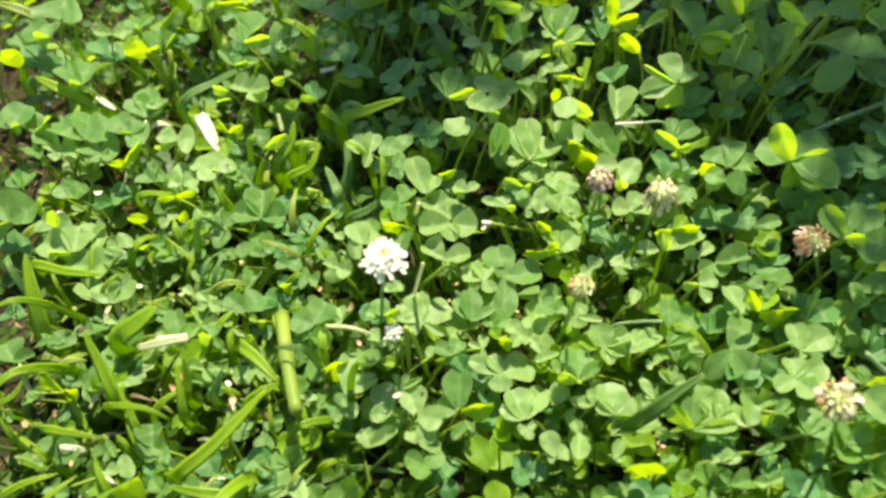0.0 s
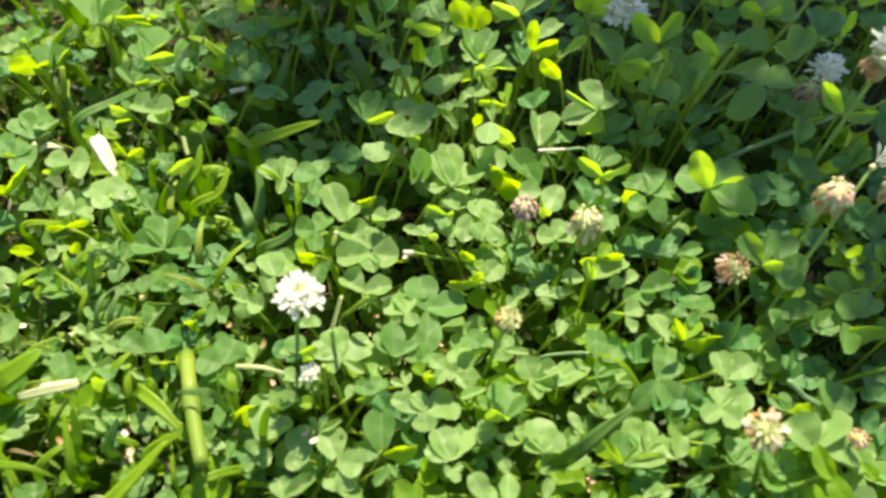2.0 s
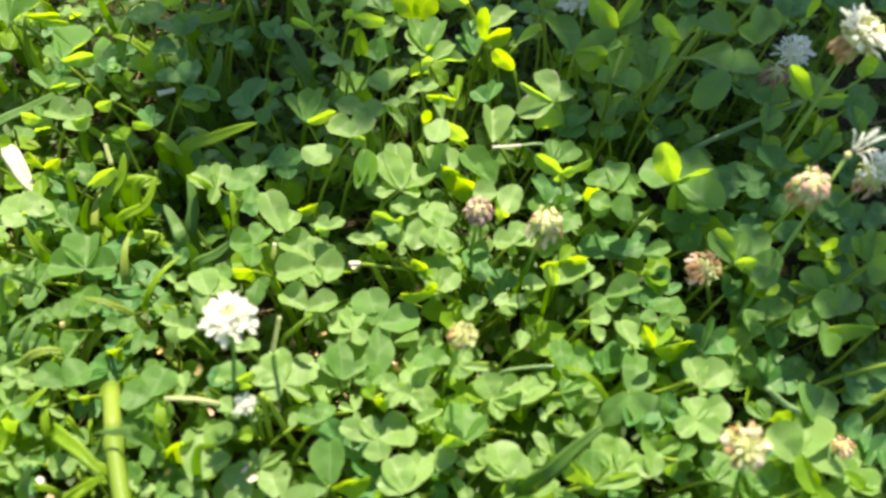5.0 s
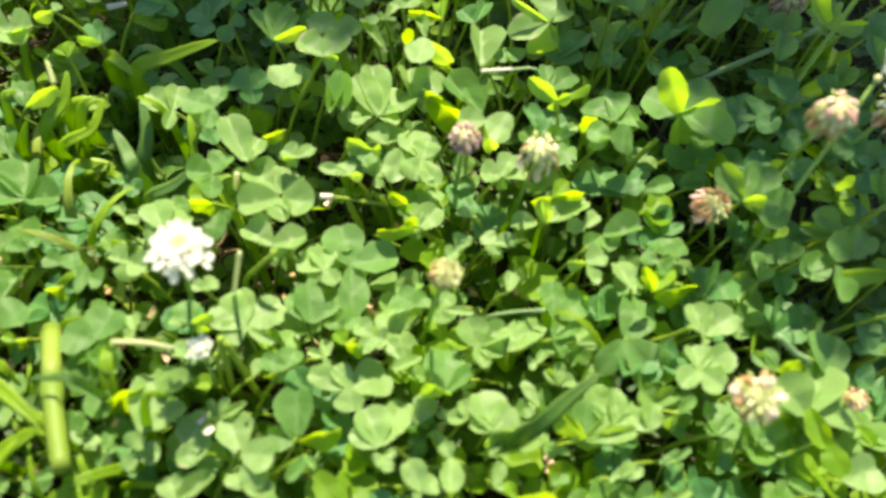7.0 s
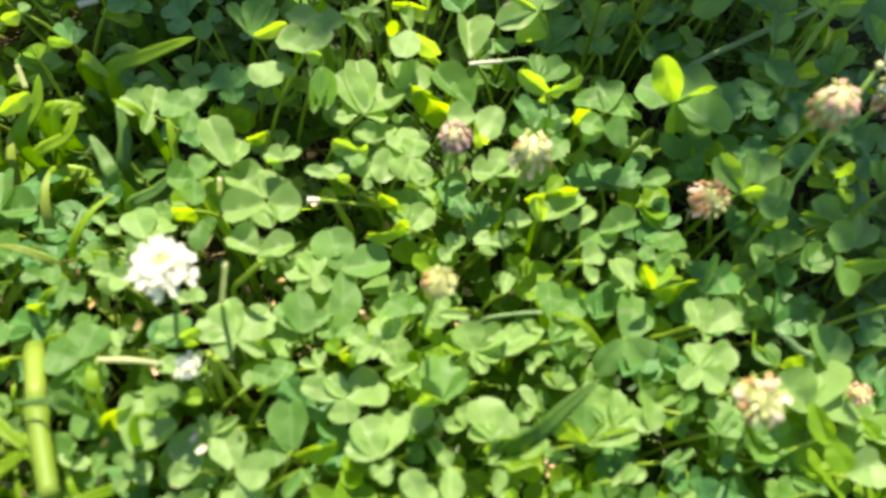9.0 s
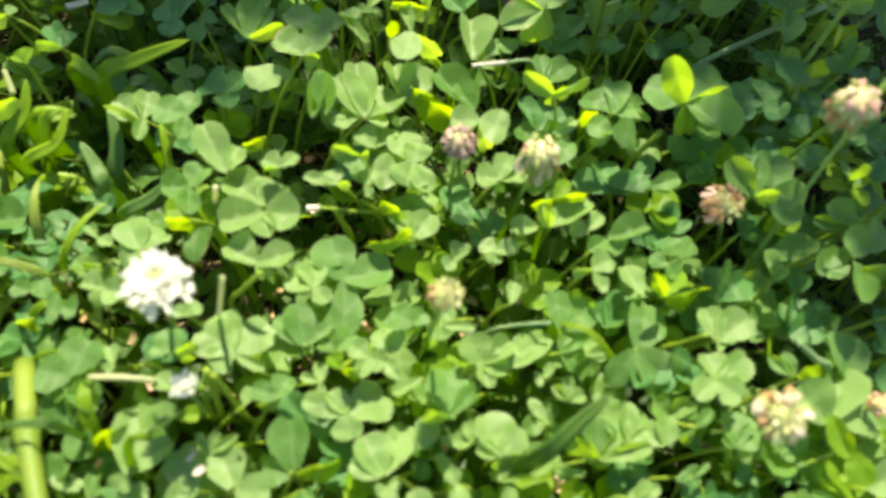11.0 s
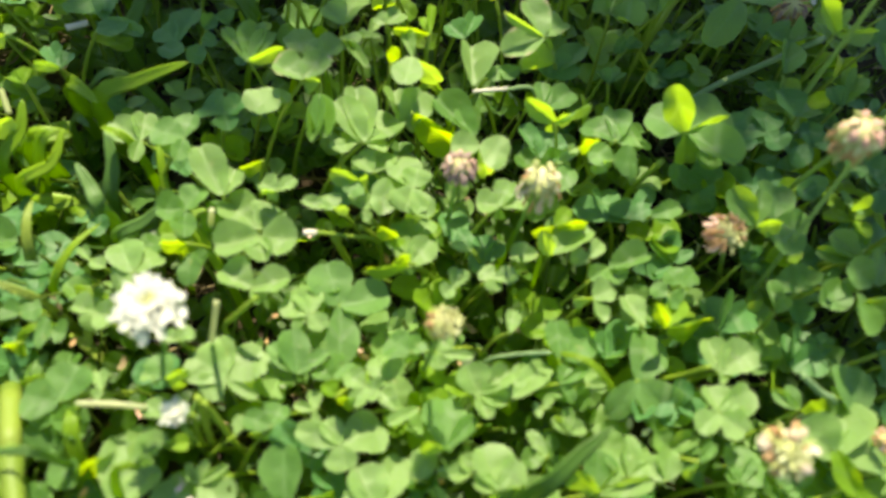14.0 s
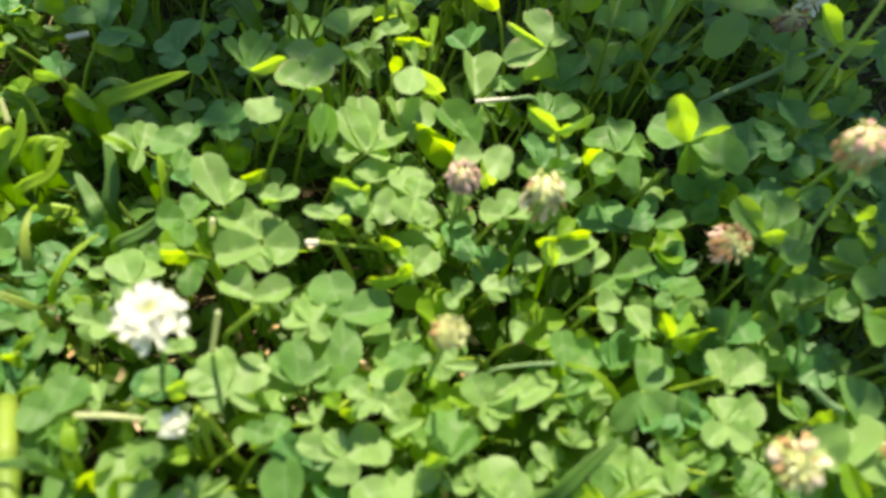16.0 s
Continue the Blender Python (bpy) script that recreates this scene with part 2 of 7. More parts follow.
# ---- clover ----
def leaflet_mesh(name, fold, cup, droop, width=1.0, wave=0.02, seed=0):
    """One leaflet of length 1 along +y: a round blade, narrow at the base and notched at the tip, folded on its midrib."""
    rng = random.Random(seed)
    ring, spokes = (0.34, 0.68, 0.9, 1.0), 24
    verts, uvs, rims, faces = [(0.0, 0.56)], [], [0.0], []
    for r in ring:
        for s in range(spokes):
            a = 2 * math.pi * s / spokes
            x, y = math.cos(a), math.sin(a)
            notch = 1 - 0.13 * math.exp(-(((math.degrees(a) - 90) / 15) ** 2)) + 0.03 * math.exp(-(((math.degrees(a) - 90) / 40) ** 2))
            low = (a - 1.5 * math.pi + math.pi) % (2 * math.pi) - math.pi
            base = 1 + 0.27 * math.exp(-((low / 0.5) ** 2)) - 0.07 * math.exp(-(((abs(low) - 0.95) / 0.45) ** 2))
            edge = r * notch * base * (1 + (rng.uniform(-0.028, 0.028) if r == 1 else 0))
            verts.append((0.5 * width * x * edge, 0.56 + 0.44 * y * edge))
            rims.append(r)
    out = []
    ph, skew = rng.uniform(0, 6), rng.uniform(-0.14, 0.14)
    verts = [(x * (1 + skew * (1 if x > 0 else -1)) + skew * 0.25 * y * (1 - y), y) for x, y in verts]
    for x, y in verts:
        z = abs(x) * math.tan(radians(fold)) + cup * (x * x * 1.2 + (y - 0.45) ** 2 * 0.5) - droop * y * y
        z += wave * math.sin(9 * y + ph + 3 * x) * (abs(x) + 0.15) * 2
        out.append((x * math.cos(radians(fold) * 0.6), y, z))
        uvs.append((x + 0.5, y))
    for s in range(spokes):
        t = (s + 1) % spokes
        faces.append((0, 1 + s, 1 + t))
        for q in range(len(ring) - 1):
            a, b = 1 + q * spokes, 1 + (q + 1) * spokes
            faces.append((a + s, b + s, b + t, a + t))
    return surface(name, out, faces, uvs, rims)


SHAPES = {
    "flat": [(14, 0.05, 0.03, 1.03), (20, 0.07, 0.02, 1.0), (10, -0.04, 0.06, 1.05), (17, 0.03, 0.09, 1.02), (24, 0.05, 0.05, 1.0)],
    "cup": [(18, 0.20, -0.03, 1.0), (24, 0.15, 0.0, 0.98), (15, 0.30, -0.05, 1.02), (26, 0.2, 0.05, 1.0), (20, 0.26, 0.0, 1.0)],
    "fold": [(30, 0.06, 0.02, 1.0), (38, 0.08, -0.03, 1.0), (26, 0.1, 0.06, 1.02), (44, 0.06, 0.0, 0.96), (34, 0.08, 0.03, 1.0)],
    "arch": [(16, -0.2, 0.30, 0.98), (12, -0.12, 0.4, 0.95), (20, -0.1, 0.26, 1.0), (24, -0.25, 0.35, 0.96), (18, -0.15, 0.3, 1.0)],
}
LOOKS = {"leaf": LEAF, "pale": PALE, "backlit": BACKLIT, "deep": SHADED, "rim": RIMMED}
SAID = {
    "leaf": "mid green clover leaf with rounded leaflets",
    "pale": "pale sunlit clover leaf with rounded leaflets",
    "backlit": "bright yellow-green clover leaf, backlight put into its colour",
    "deep": "blue-green clover leaf low in the lawn, shade put into its colour",
    "rim": "green clover leaf with brown dried edges",
}
FORMS = {"flat": "", "cup": ", cupped", "fold": ", folded along the midribs", "arch": ", arched over"}
LEAFLETS = {}
for look_name, stuff in LOOKS.items():
    for form, rows in SHAPES.items():
        for i, (fold, cup, droop, width) in enumerate(rows):
            me = leaflet_mesh("leaflet", fold, cup, droop, width, 0.035, i * 7 + len(LEAFLETS))
            me.materials.append(stuff)
            LEAFLETS[look_name, form, i] = me


def tube(name, points, radii, sides=6):
    """A tapered round stalk along a bent line."""
    pts = [Vector(p) for p in points]
    verts, faces = [], []
    for i, p in enumerate(pts):
        way = (pts[min(i + 1, len(pts) - 1)] - pts[max(i - 1, 0)]).normalized()
        side = way.cross(Vector((0.3, 1, 0.1))).normalized()
        over = way.cross(side)
        for s in range(sides):
            a = 2 * math.pi * s / sides
            verts.append(p + (side * math.cos(a) + over * math.sin(a)) * radii[i])
    for i in range(len(pts) - 1):
        for s in range(sides):
            t = (s + 1) % sides
            faces.append((i * sides + s, i * sides + t, i * sides + sides + t, i * sides + sides + s))
    faces += [tuple(range(sides))[::-1], tuple(range(len(verts) - sides, len(verts)))]
    return surface(name, verts, faces)


def bent(a, b, sag, n=7, over=0.38):
    """Points from a to b that rise first and lean over near the top."""
    a, b = Vector(a), Vector(b)
    mid = Vector((a.x * (1 - over) + b.x * over, a.y * (1 - over) + b.y * over, a.z + (b.z - a.z) * (0.62 + sag)))
    return [a * (1 - t) ** 2 + mid * 2 * t * (1 - t) + b * t * t for t in np.linspace(0, 1, n)]


rng = random.Random(11)


def clover(x, y, z, leaflets, form="flat", kind="leaf", foot=None):
    """A clover leaf: a stalk and leaflets, each with an azimuth, a length in millimetres, the degrees by which it rises, a width in millimetres and the roll about its midrib."""
    fx, fy = foot or (x + rng.uniform(-0.028, 0.028), y + rng.uniform(-0.004, 0.018))
    fz = soil_height(fx, fy) - 0.001
    thing = new("clover_leaf")
    thing.matrix_basis = pose(fx, fy, fz)
    tagged(thing, SAID[kind] + FORMS[form], "clover leaf", "clover leaves of the lawn")
    top = Vector((x - fx, y - fy, z - fz))
    part("stalk", tube("stalk", bent((0, 0, 0), top, 0.1), [0.00085 - 0.00005 * i for i in range(7)]), STALK, thing)
    for turn, length, rise, width, roll in leaflets:
        shape = LEAFLETS[kind, form, rng.randrange(5)]
        m = Matrix.Translation(top) @ pose(0, 0, 0, 0, 0, turn - 90) @ pose(0, 0, 0, rise, 0, 0) @ pose(0, 0, 0, 0, roll, 0)
        part("leaflet", shape, None, thing, at=m @ Matrix.Diagonal((width / 1000, length / 1000, (length + width) / 2000, 1)))
    return thing


# the leaves that stand out, one by one
clover(-0.1160, 0.3353, 0.0624, [(108, 40.4, 6, 18.9, -11), (32, 17.7, 16, 9.4, 6), (84, 29.2, 6, 12.8, 2)], "cup", "leaf")
clover(-0.0906, 0.3087, 0.0598, [(83, 42.8, -19, 17.4, 1), (117, 18.0, -4, 8.3, -17), (0, 15.2, 7, 8.9, 88)], "flat", "leaf")
clover(-0.0756, 0.3042, 0.0606, [(85, 29.1, -9, 7.2, 11), (-76, 12.1, -6, 3.9, 3), (45, 12.9, 7, 5.0, 9)], "arch", "leaf")
clover(-0.0953, 0.2961, 0.0554, [(130, 12.3, 18, 5.2, -11), (6, 13.3, 1, 7.1, -4), (71, 7.6, 7, 5.9, 11), (8, 7.7, 10, 4.9, 91)], "cup", "leaf")
clover(-0.0945, 0.2743, 0.0576, [(170, 8.2, 14, 8.8, -92), (106, 7.4, 7, 4.1, 9)], "flat", "leaf")
clover(-0.0825, 0.2737, 0.0570, [(142, 15.7, -8, 12.8, -9), (-55, 11.2, 4, 11.3, 2), (-1, 9.3, 6, 14.4, 2)], "fold", "pale")
clover(-0.0654, 0.2769, 0.0627, [(-167, 7.6, -20, 5.7, -87), (57, 4.2, 3, 4.0, 20)], "flat", "leaf")
clover(-0.0517, 0.2714, 0.0509, [(111, 14.7, -4, 7.9, -4), (59, 7.5, 9, 6.7, 1), (-176, 8.5, 22, 5.3, -88)], "flat", "deep")
clover(-0.0527, 0.3232, 0.0660, [(123, 16.5, -2, 8.9, -14), (73, 15.8, 8, 13.0, -6)], "flat", "leaf")
clover(-0.0371, 0.3273, 0.0734, [(129, 15.2, 10, 5.2, 4), (77, 15.4, 6, 9.3, -3), (177, 8.8, 51, 10.0, -83)], "cup", "leaf")
clover(-0.0392, 0.3192, 0.0613, [(114, 23.6, -11, 13.2, -5), (75, 15.3, 5, 12.1, 12)], "flat", "deep")
clover(-0.0429, 0.3157, 0.0558, [(161, 11.1, 9, 13.9, 2), (-1, 5.7, -22, 8.0, 12)], "flat", "deep")
clover(-0.0427, 0.2985, 0.0522, [(152, 9.4, 17, 11.0, 6), (28, 7.2, 2, 18.1, -14)], "flat", "deep")
clover(-0.1357, 0.3077, 0.0558, [(108, 12.9, 14, 10.6, 2), (67, 12.3, 11, 6.4, 14)], "flat", "leaf")
clover(-0.0511, 0.3469, 0.0762, [(-167, 7.5, 45, 7.7, -95), (50, 7.4, 18, 9.5, 3)], "flat", "leaf")
clover(-0.0747, 0.3527, 0.0715, [(67, 12.2, 0, 8.1, 0), (108, 5.8, 59, 4.2, -2)], "arch", "leaf")
clover(-0.1336, 0.2742, 0.0494, [(76, 7.5, 1, 8.4, -9), (143, 6.1, 6, 6.3, 6)], "flat", "pale")
clover(-0.1067, 0.3329, 0.0674, [(11, 14.4, -10, 4.2, 88), (-6, 18.9, -12, 3.1, 90)], "flat", "backlit")
clover(-0.0615, 0.2623, 0.0535, [(145, 5.7, 10, 5.8, 0), (70, 5.8, 13, 4.9, -1)], "fold", "backlit")
clover(-0.0268, 0.3575, 0.0674, [(123, 14.6, -1, 13.6, 8), (-77, 12.7, -12, 10.3, -1), (33, 11.0, 5, 12.7, 9)], "fold", "deep")
clover(-0.0108, 0.3358, 0.0683, [(124, 10.5, 4, 12.3, 6), (68, 13.5, 13, 10.2, 1)], "fold", "deep")
clover(-0.0153, 0.3121, 0.0617, [(61, 8.3, 10, 4.7, 4), (-47, 7.5, 2, 7.6, 3), (144, 6.0, 12, 4.3, -8)], "flat", "deep")
clover(0.0051, 0.3186, 0.0638, [(-136, 8.5, -9, 12.4, -9), (-62, 9.8, -5, 9.7, 10), (137, 5.7, 6, 9.4, -6)], "flat", "deep")
clover(-0.0366, 0.2911, 0.0546, [(85, 16.3, 11, 10.0, 4), (-57, 11.4, 8, 12.1, -1), (-34, 16.8, -1, 6.3, 20)], "flat", "deep")
clover(-0.0116, 0.2772, 0.0540, [(123, 11.3, -2, 10.8, -19), (63, 17.1, 10, 11.7, -9), (-106, 9.8, 2, 9.5, 4)], "flat", "deep")
clover(0.0034, 0.2859, 0.0573, [(-36, 5.8, -21, 10.0, -7), (-126, 7.6, -7, 6.9, -27)], "fold", "deep")
clover(-0.0026, 0.2746, 0.0538, [(-121, 8.1, -18, 7.7, -10), (16, 6.0, 10, 7.0, 13)], "flat", "deep")
clover(0.0202, 0.2946, 0.0795, [(111, 17.0, 21, 6.3, 4), (-161, 11.5, 42, 4.4, -99), (40, 15.2, 3, 3.7, 4), (9, 5.6, -10, 3.4, 90)], "flat", "leaf")
clover(0.0267, 0.3203, 0.0728, [(111, 13.9, 15, 9.1, 4), (72, 14.1, 1, 8.6, 16), (32, 9.1, -3, 8.9, 3)], "fold", "deep")
clover(0.0316, 0.2783, 0.0731, [(170, 8.9, 18, 10.3, 2), (-31, 5.4, -5, 7.9, 2)], "arch", "pale")
clover(0.0142, 0.2541, 0.0625, [(115, 17.9, 9, 5.3, -3), (76, 19.7, 3, 10.3, 1), (54, 16.1, 6, 7.2, 8), (-9, 14.3, 25, 6.7, 94)], "flat", "leaf")
clover(0.0318, 0.2396, 0.0661, [(150, 11.4, 14, 12.1, 1), (51, 12.6, 6, 10.5, 7), (-5, 5.3, -25, 8.6, 94)], "cup", "rim")
clover(0.0481, 0.2640, 0.0673, [(65, 20.1, -3, 12.6, -9), (129, 9.6, 19, 11.2, -3)], "flat", "pale")
clover(0.0393, 0.2533, 0.0631, [(136, 16.1, 3, 10.0, -6), (126, 7.3, 12, 7.2, -11), (42, 10.1, 8, 11.9, 1)], "flat", "pale")
clover(0.0474, 0.2576, 0.0673, [(-70, 17.5, 0, 4.7, 6), (-51, 7.5, 14, 8.5, -8), (-10, 13.3, 3, 3.0, 6)], "flat", "pale")
clover(0.0381, 0.2950, 0.0836, [(-173, 4.7, 42, 6.1, -88), (-13, 14.4, -8, 7.8, 91), (51, 11.6, 16, 6.4, 4)], "flat", "leaf")
clover(0.0526, 0.3021, 0.0808, [(115, 16.5, 0, 10.0, -9), (89, 15.6, 7, 7.3, -14), (3, 5.2, 12, 9.5, 0)], "flat", "leaf")
clover(0.0407, 0.2902, 0.0807, [(-117, 13.6, -86, 6.5, -27), (167, 5.7, -41, 4.4, -92)], "cup", "backlit")
clover(0.0578, 0.2964, 0.0765, [(-134, 13.3, 2, 7.3, -10), (54, 4.7, 0, 7.4, 14)], "cup", "pale")
clover(0.0677, 0.3023, 0.0748, [(172, 18.7, 60, 10.6, -75), (15, 12.8, 55, 12.9, 79), (82, 21.9, 9, 9.3, -7)], "flat", "backlit")
clover(0.0644, 0.2797, 0.0759, [(95, 12.2, 8, 7.7, -5), (-29, 6.4, -3, 7.7, 7), (-132, 5.1, 9, 5.5, -5)], "flat", "pale")
clover(0.0564, 0.2583, 0.0664, [(60, 11.4, -10, 4.1, 12), (164, 3.5, 2, 5.3, -5)], "cup", "pale")
clover(0.0347, 0.3511, 0.0732, [(153, 9.5, 14, 9.2, -11), (18, 9.4, -4, 7.3, 25)], "flat", "deep")
clover(0.0623, 0.3254, 0.0801, [(122, 11.1, 14, 6.4, -7), (36, 11.1, 7, 9.7, 8), (-3, 13.9, -1, 7.0, 24)], "flat", "pale")
clover(0.0479, 0.2849, 0.0665, [(112, 11.9, 6, 9.1, -19), (37, 10.9, 1, 13.7, 2)], "fold", "deep")
clover(0.0906, 0.3043, 0.0800, [(-165, 18.7, 35, 8.6, -95), (88, 24.7, 18, 14.0, -16), (17, 16.6, 24, 6.1, 6), (115, 29.6, 0, 6.7, -5)], "cup", "rim")
clover(0.0680, 0.2774, 0.0758, [(99, 20.6, 10, 8.6, 8), (60, 18.8, 15, 11.2, -4), (16, 4.3, 49, 5.1, 85)], "flat", "leaf")
clover(0.0693, 0.2697, 0.0771, [(41, 13.4, 3, 6.9, 10), (10, 15.6, -12, 7.1, 1), (-168, 5.9, 14, 6.9, -90)], "cup", "pale")
clover(0.0916, 0.2853, 0.0661, [(85, 21.8, 10, 11.4, 4), (111, 14.3, 11, 8.2, -4)], "flat", "deep")
clover(0.0948, 0.2846, 0.0747, [(138, 16.4, 83, 6.5, -47), (6, 13.2, 9, 9.9, 84)], "flat", "backlit")
clover(0.0978, 0.2880, 0.0778, [(40, 16.9, 3, 10.3, -1)], "cup", "pale")
clover(0.1192, 0.3248, 0.0838, [(-152, 14.2, -10, 11.6, -5), (-102, 13.5, -9, 7.5, 16), (-46, 5.9, 8, 11.6, 9)], "fold", "leaf")
clover(0.1257, 0.3053, 0.0803, [(167, 14.5, 65, 10.6, -74), (-3, 13.4, 40, 15.0, 101), (48, 11.3, 3, 6.5, 7)], "cup", "leaf")
clover(0.1079, 0.2771, 0.0763, [(33, 16.9, 3, 6.0, 8), (-169, 3.9, 13, 4.2, -18)], "fold", "rim")
clover(0.1045, 0.2661, 0.0723, [(173, 14.0, 45, 8.3, -97)], "flat", "backlit")
clover(0.1306, 0.2661, 0.0794, [(93, 27.1, 1, 15.6, 3), (-10, 15.7, -19, 12.7, 86), (22, 25.6, -4, 12.4, 22)], "flat", "leaf")
clover(0.1541, 0.2812, 0.0780, [(174, 23.0, 51, 11.5, -98), (25, 18.0, 52, 7.7, 30), (-12, 13.1, -6, 19.4, 1), (39, 17.9, 3, 9.7, 7)], "cup", "leaf")
clover(0.1448, 0.2532, 0.0722, [(60, 21.2, 7, 12.0, 3), (-48, 12.7, 4, 13.7, 3), (154, 7.0, -3, 13.7, -8)], "fold", "leaf")
clover(0.1612, 0.2492, 0.0735, [(74, 27.2, 3, 15.8, -8), (52, 22.1, -1, 8.6, 6)], "fold", "leaf")
clover(0.1155, 0.2422, 0.0738, [(108, 15.1, 21, 11.9, 8), (45, 19.9, -15, 9.7, 9), (173, 18.5, 32, 3.5, -84), (-164, 17.0, -3, 11.0, -13), (-160, 15.3, -80, 12.7, -75)], "flat", "rim")
clover(0.0882, 0.2306, 0.0649, [(80, 17.8, 8, 15.5, 9)], "fold", "pale")
clover(0.0920, 0.2575, 0.0622, [(123, 9.0, 10, 9.5, -13), (60, 14.3, 0, 7.1, 8)], "fold", "deep")
clover(0.0766, 0.2501, 0.0720, [(-177, 14.2, 17, 4.7, -88), (92, 12.0, -8, 4.5, 8), (75, 13.4, 10, 3.4, 0)], "flat", "backlit")
clover(0.0687, 0.2402, 0.0712, [(95, 11.4, 15, 4.9, -9), (2, 17.9, -52, 6.8, 96), (-112, 13.9, 3, 10.2, -3)], "flat", "pale")
clover(0.0628, 0.2586, 0.0706, [(39, 8.8, -1, 8.5, 6), (129, 5.5, 1, 6.2, -15)], "flat", "pale")
clover(0.0628, 0.2478, 0.0625, [(-56, 8.3, 80, 4.5, 140)], "flat", "backlit")
clover(0.1208, 0.2399, 0.0564, [(86, 11.1, 7, 9.9, -6), (24, 13.2, 5, 12.3, 13), (39, 24.3, 3, 9.8, -3)], "flat", "deep")
clover(0.0996, 0.2361, 0.0676, [(-138, 7.5, -5, 6.8, -9), (-64, 7.0, -3, 7.9, 2)], "flat", "leaf")
clover(0.1409, 0.2324, 0.0582, [(109, 6.0, 11, 7.8, -5), (37, 10.5, -3, 6.2, 1)], "fold", "deep")
clover(0.1540, 0.2486, 0.0592, [(146, 4.8, -2, 8.5, -21), (31, 7.0, 5, 6.6, 15)], "flat", "deep")
clover(0.1530, 0.3297, 0.0772, [(123, 8.8, -6, 18.6, 4), (4, 9.8, -16, 17.1, 5)], "flat", "deep")
clover(0.1807, 0.3212, 0.0779, [(118, 7.9, 12, 15.9, 1), (-33, 8.5, 6, 16.2, 12)], "fold", "deep")
clover(0.1221, 0.3050, 0.0726, [(120, 7.6, 7, 8.8, -17), (27, 9.2, -11, 7.8, 13)], "flat", "deep")
clover(0.1854, 0.3066, 0.0849, [(-171, 14.4, 46, 7.2, -97), (6, 17.8, 22, 14.0, 95), (50, 18.3, 13, 9.4, 20)], "cup", "leaf")
clover(0.2097, 0.2917, 0.0829, [(172, 14.5, 30, 8.5, -87), (-10, 9.4, 31, 7.8, 91), (77, 36.4, -7, 20.2, 16), (40, 50.0, -6, 6.0, 12), (-3, 17.2, 10, 19.7, 8)], "flat", "leaf")
clover(0.1962, 0.2503, 0.0762, [(101, 29.0, -9, 24.9, -6), (14, 19.5, 4, 15.8, 10), (-140, 22.8, -4, 14.0, -16)], "arch", "leaf")
clover(0.2125, 0.2620, 0.0797, [(51, 21.9, 11, 14.4, 8), (132, 10.7, 22, 9.1, -10)], "cup", "leaf")
clover(0.1923, 0.2783, 0.0798, [(-6, 16.9, -2, 13.3, 16), (130, 7.3, 5, 9.2, -2)], "flat", "leaf")
clover(0.1787, 0.2662, 0.0811, [(170, 19.5, 39, 6.6, -90), (61, 15.1, 16, 6.3, 5), (179, 6.9, -17, 7.6, -87)], "flat", "leaf")
clover(0.2415, 0.2855, 0.0755, [(80, 22.0, 6, 10.3, -12), (37, 20.6, 10, 13.2, -3), (11, 18.0, -6, 10.3, 7)], "flat", "deep")
clover(0.2409, 0.2719, 0.0844, [(-153, 16.1, 79, 5.8, -115), (-138, 8.8, 0, 3.5, -9)], "flat", "leaf")
clover(0.2709, 0.2964, 0.0859, [(-178, 15.0, 31, 9.8, -96), (14, 8.6, -1, 10.5, 2)], "cup", "leaf")
clover(0.2684, 0.2851, 0.0790, [(119, 9.9, 7, 12.0, -8), (23, 11.3, 12, 10.0, 8), (-108, 10.9, 9, 10.7, -4)], "flat", "deep")
clover(0.2972, 0.3079, 0.0784, [(110, 9.7, 8, 11.2, -4), (19, 9.0, 8, 12.3, 0), (-110, 13.8, 5, 16.8, -22)], "flat", "deep")
clover(0.2842, 0.2823, 0.0783, [(67, 11.9, -1, 10.1, 3), (-7, 9.1, -14, 21.1, -7)], "fold", "deep")
clover(0.2225, 0.2284, 0.0773, [(-174, 28.5, 46, 7.9, -79), (7, 21.9, -11, 7.3, 82), (49, 12.9, 12, 6.8, -5), (141, 9.2, 10, 7.5, 1)], "flat", "leaf")
clover(0.2160, 0.2392, 0.0636, [(125, 9.9, 8, 16.0, 5), (22, 14.5, -10, 12.5, 5), (-124, 22.2, 7, 11.3, -9)], "fold", "deep")
clover(0.2046, 0.2557, 0.0641, [(-58, 11.7, -9, 18.5, -9), (0, 6.9, -5, 9.2, 10)], "flat", "deep")
clover(0.2506, 0.2321, 0.0669, [(49, 15.2, 10, 9.1, -2), (151, 4.6, 2, 8.8, -14), (-38, 11.0, -11, 16.1, 14), (-107, 18.4, 0, 7.7, 18)], "flat", "deep")
clover(0.2564, 0.2396, 0.0769, [(-178, 13.4, 60, 9.4, -96), (4, 10.6, 11, 9.0, 21)], "flat", "leaf")
clover(0.1696, 0.2598, 0.0762, [(115, 7.5, 14, 13.0, 0), (-86, 5.3, -10, 8.7, -7)], "flat", "pale")
clover(0.1650, 0.2421, 0.0613, [(41, 8.9, 9, 9.1, -3), (124, 5.5, 10, 6.9, -10)], "fold", "deep")
clover(0.1917, 0.3020, 0.0786, [(123, 6.5, 6, 14.4, -17), (-61, 10.5, 3, 17.2, 7)], "fold", "deep")
clover(-0.1194, 0.2514, 0.0492, [(156, 10.9, 6, 9.4, -8), (3, 9.3, 6, 16.1, 17), (176, 15.4, -28, 5.4, -88)], "flat", "pale")
clover(-0.1168, 0.2310, 0.0397, [(162, 9.3, 11, 10.1, -10), (32, 8.2, -2, 10.6, 18), (101, 14.1, -1, 7.8, -4)], "flat", "pale")
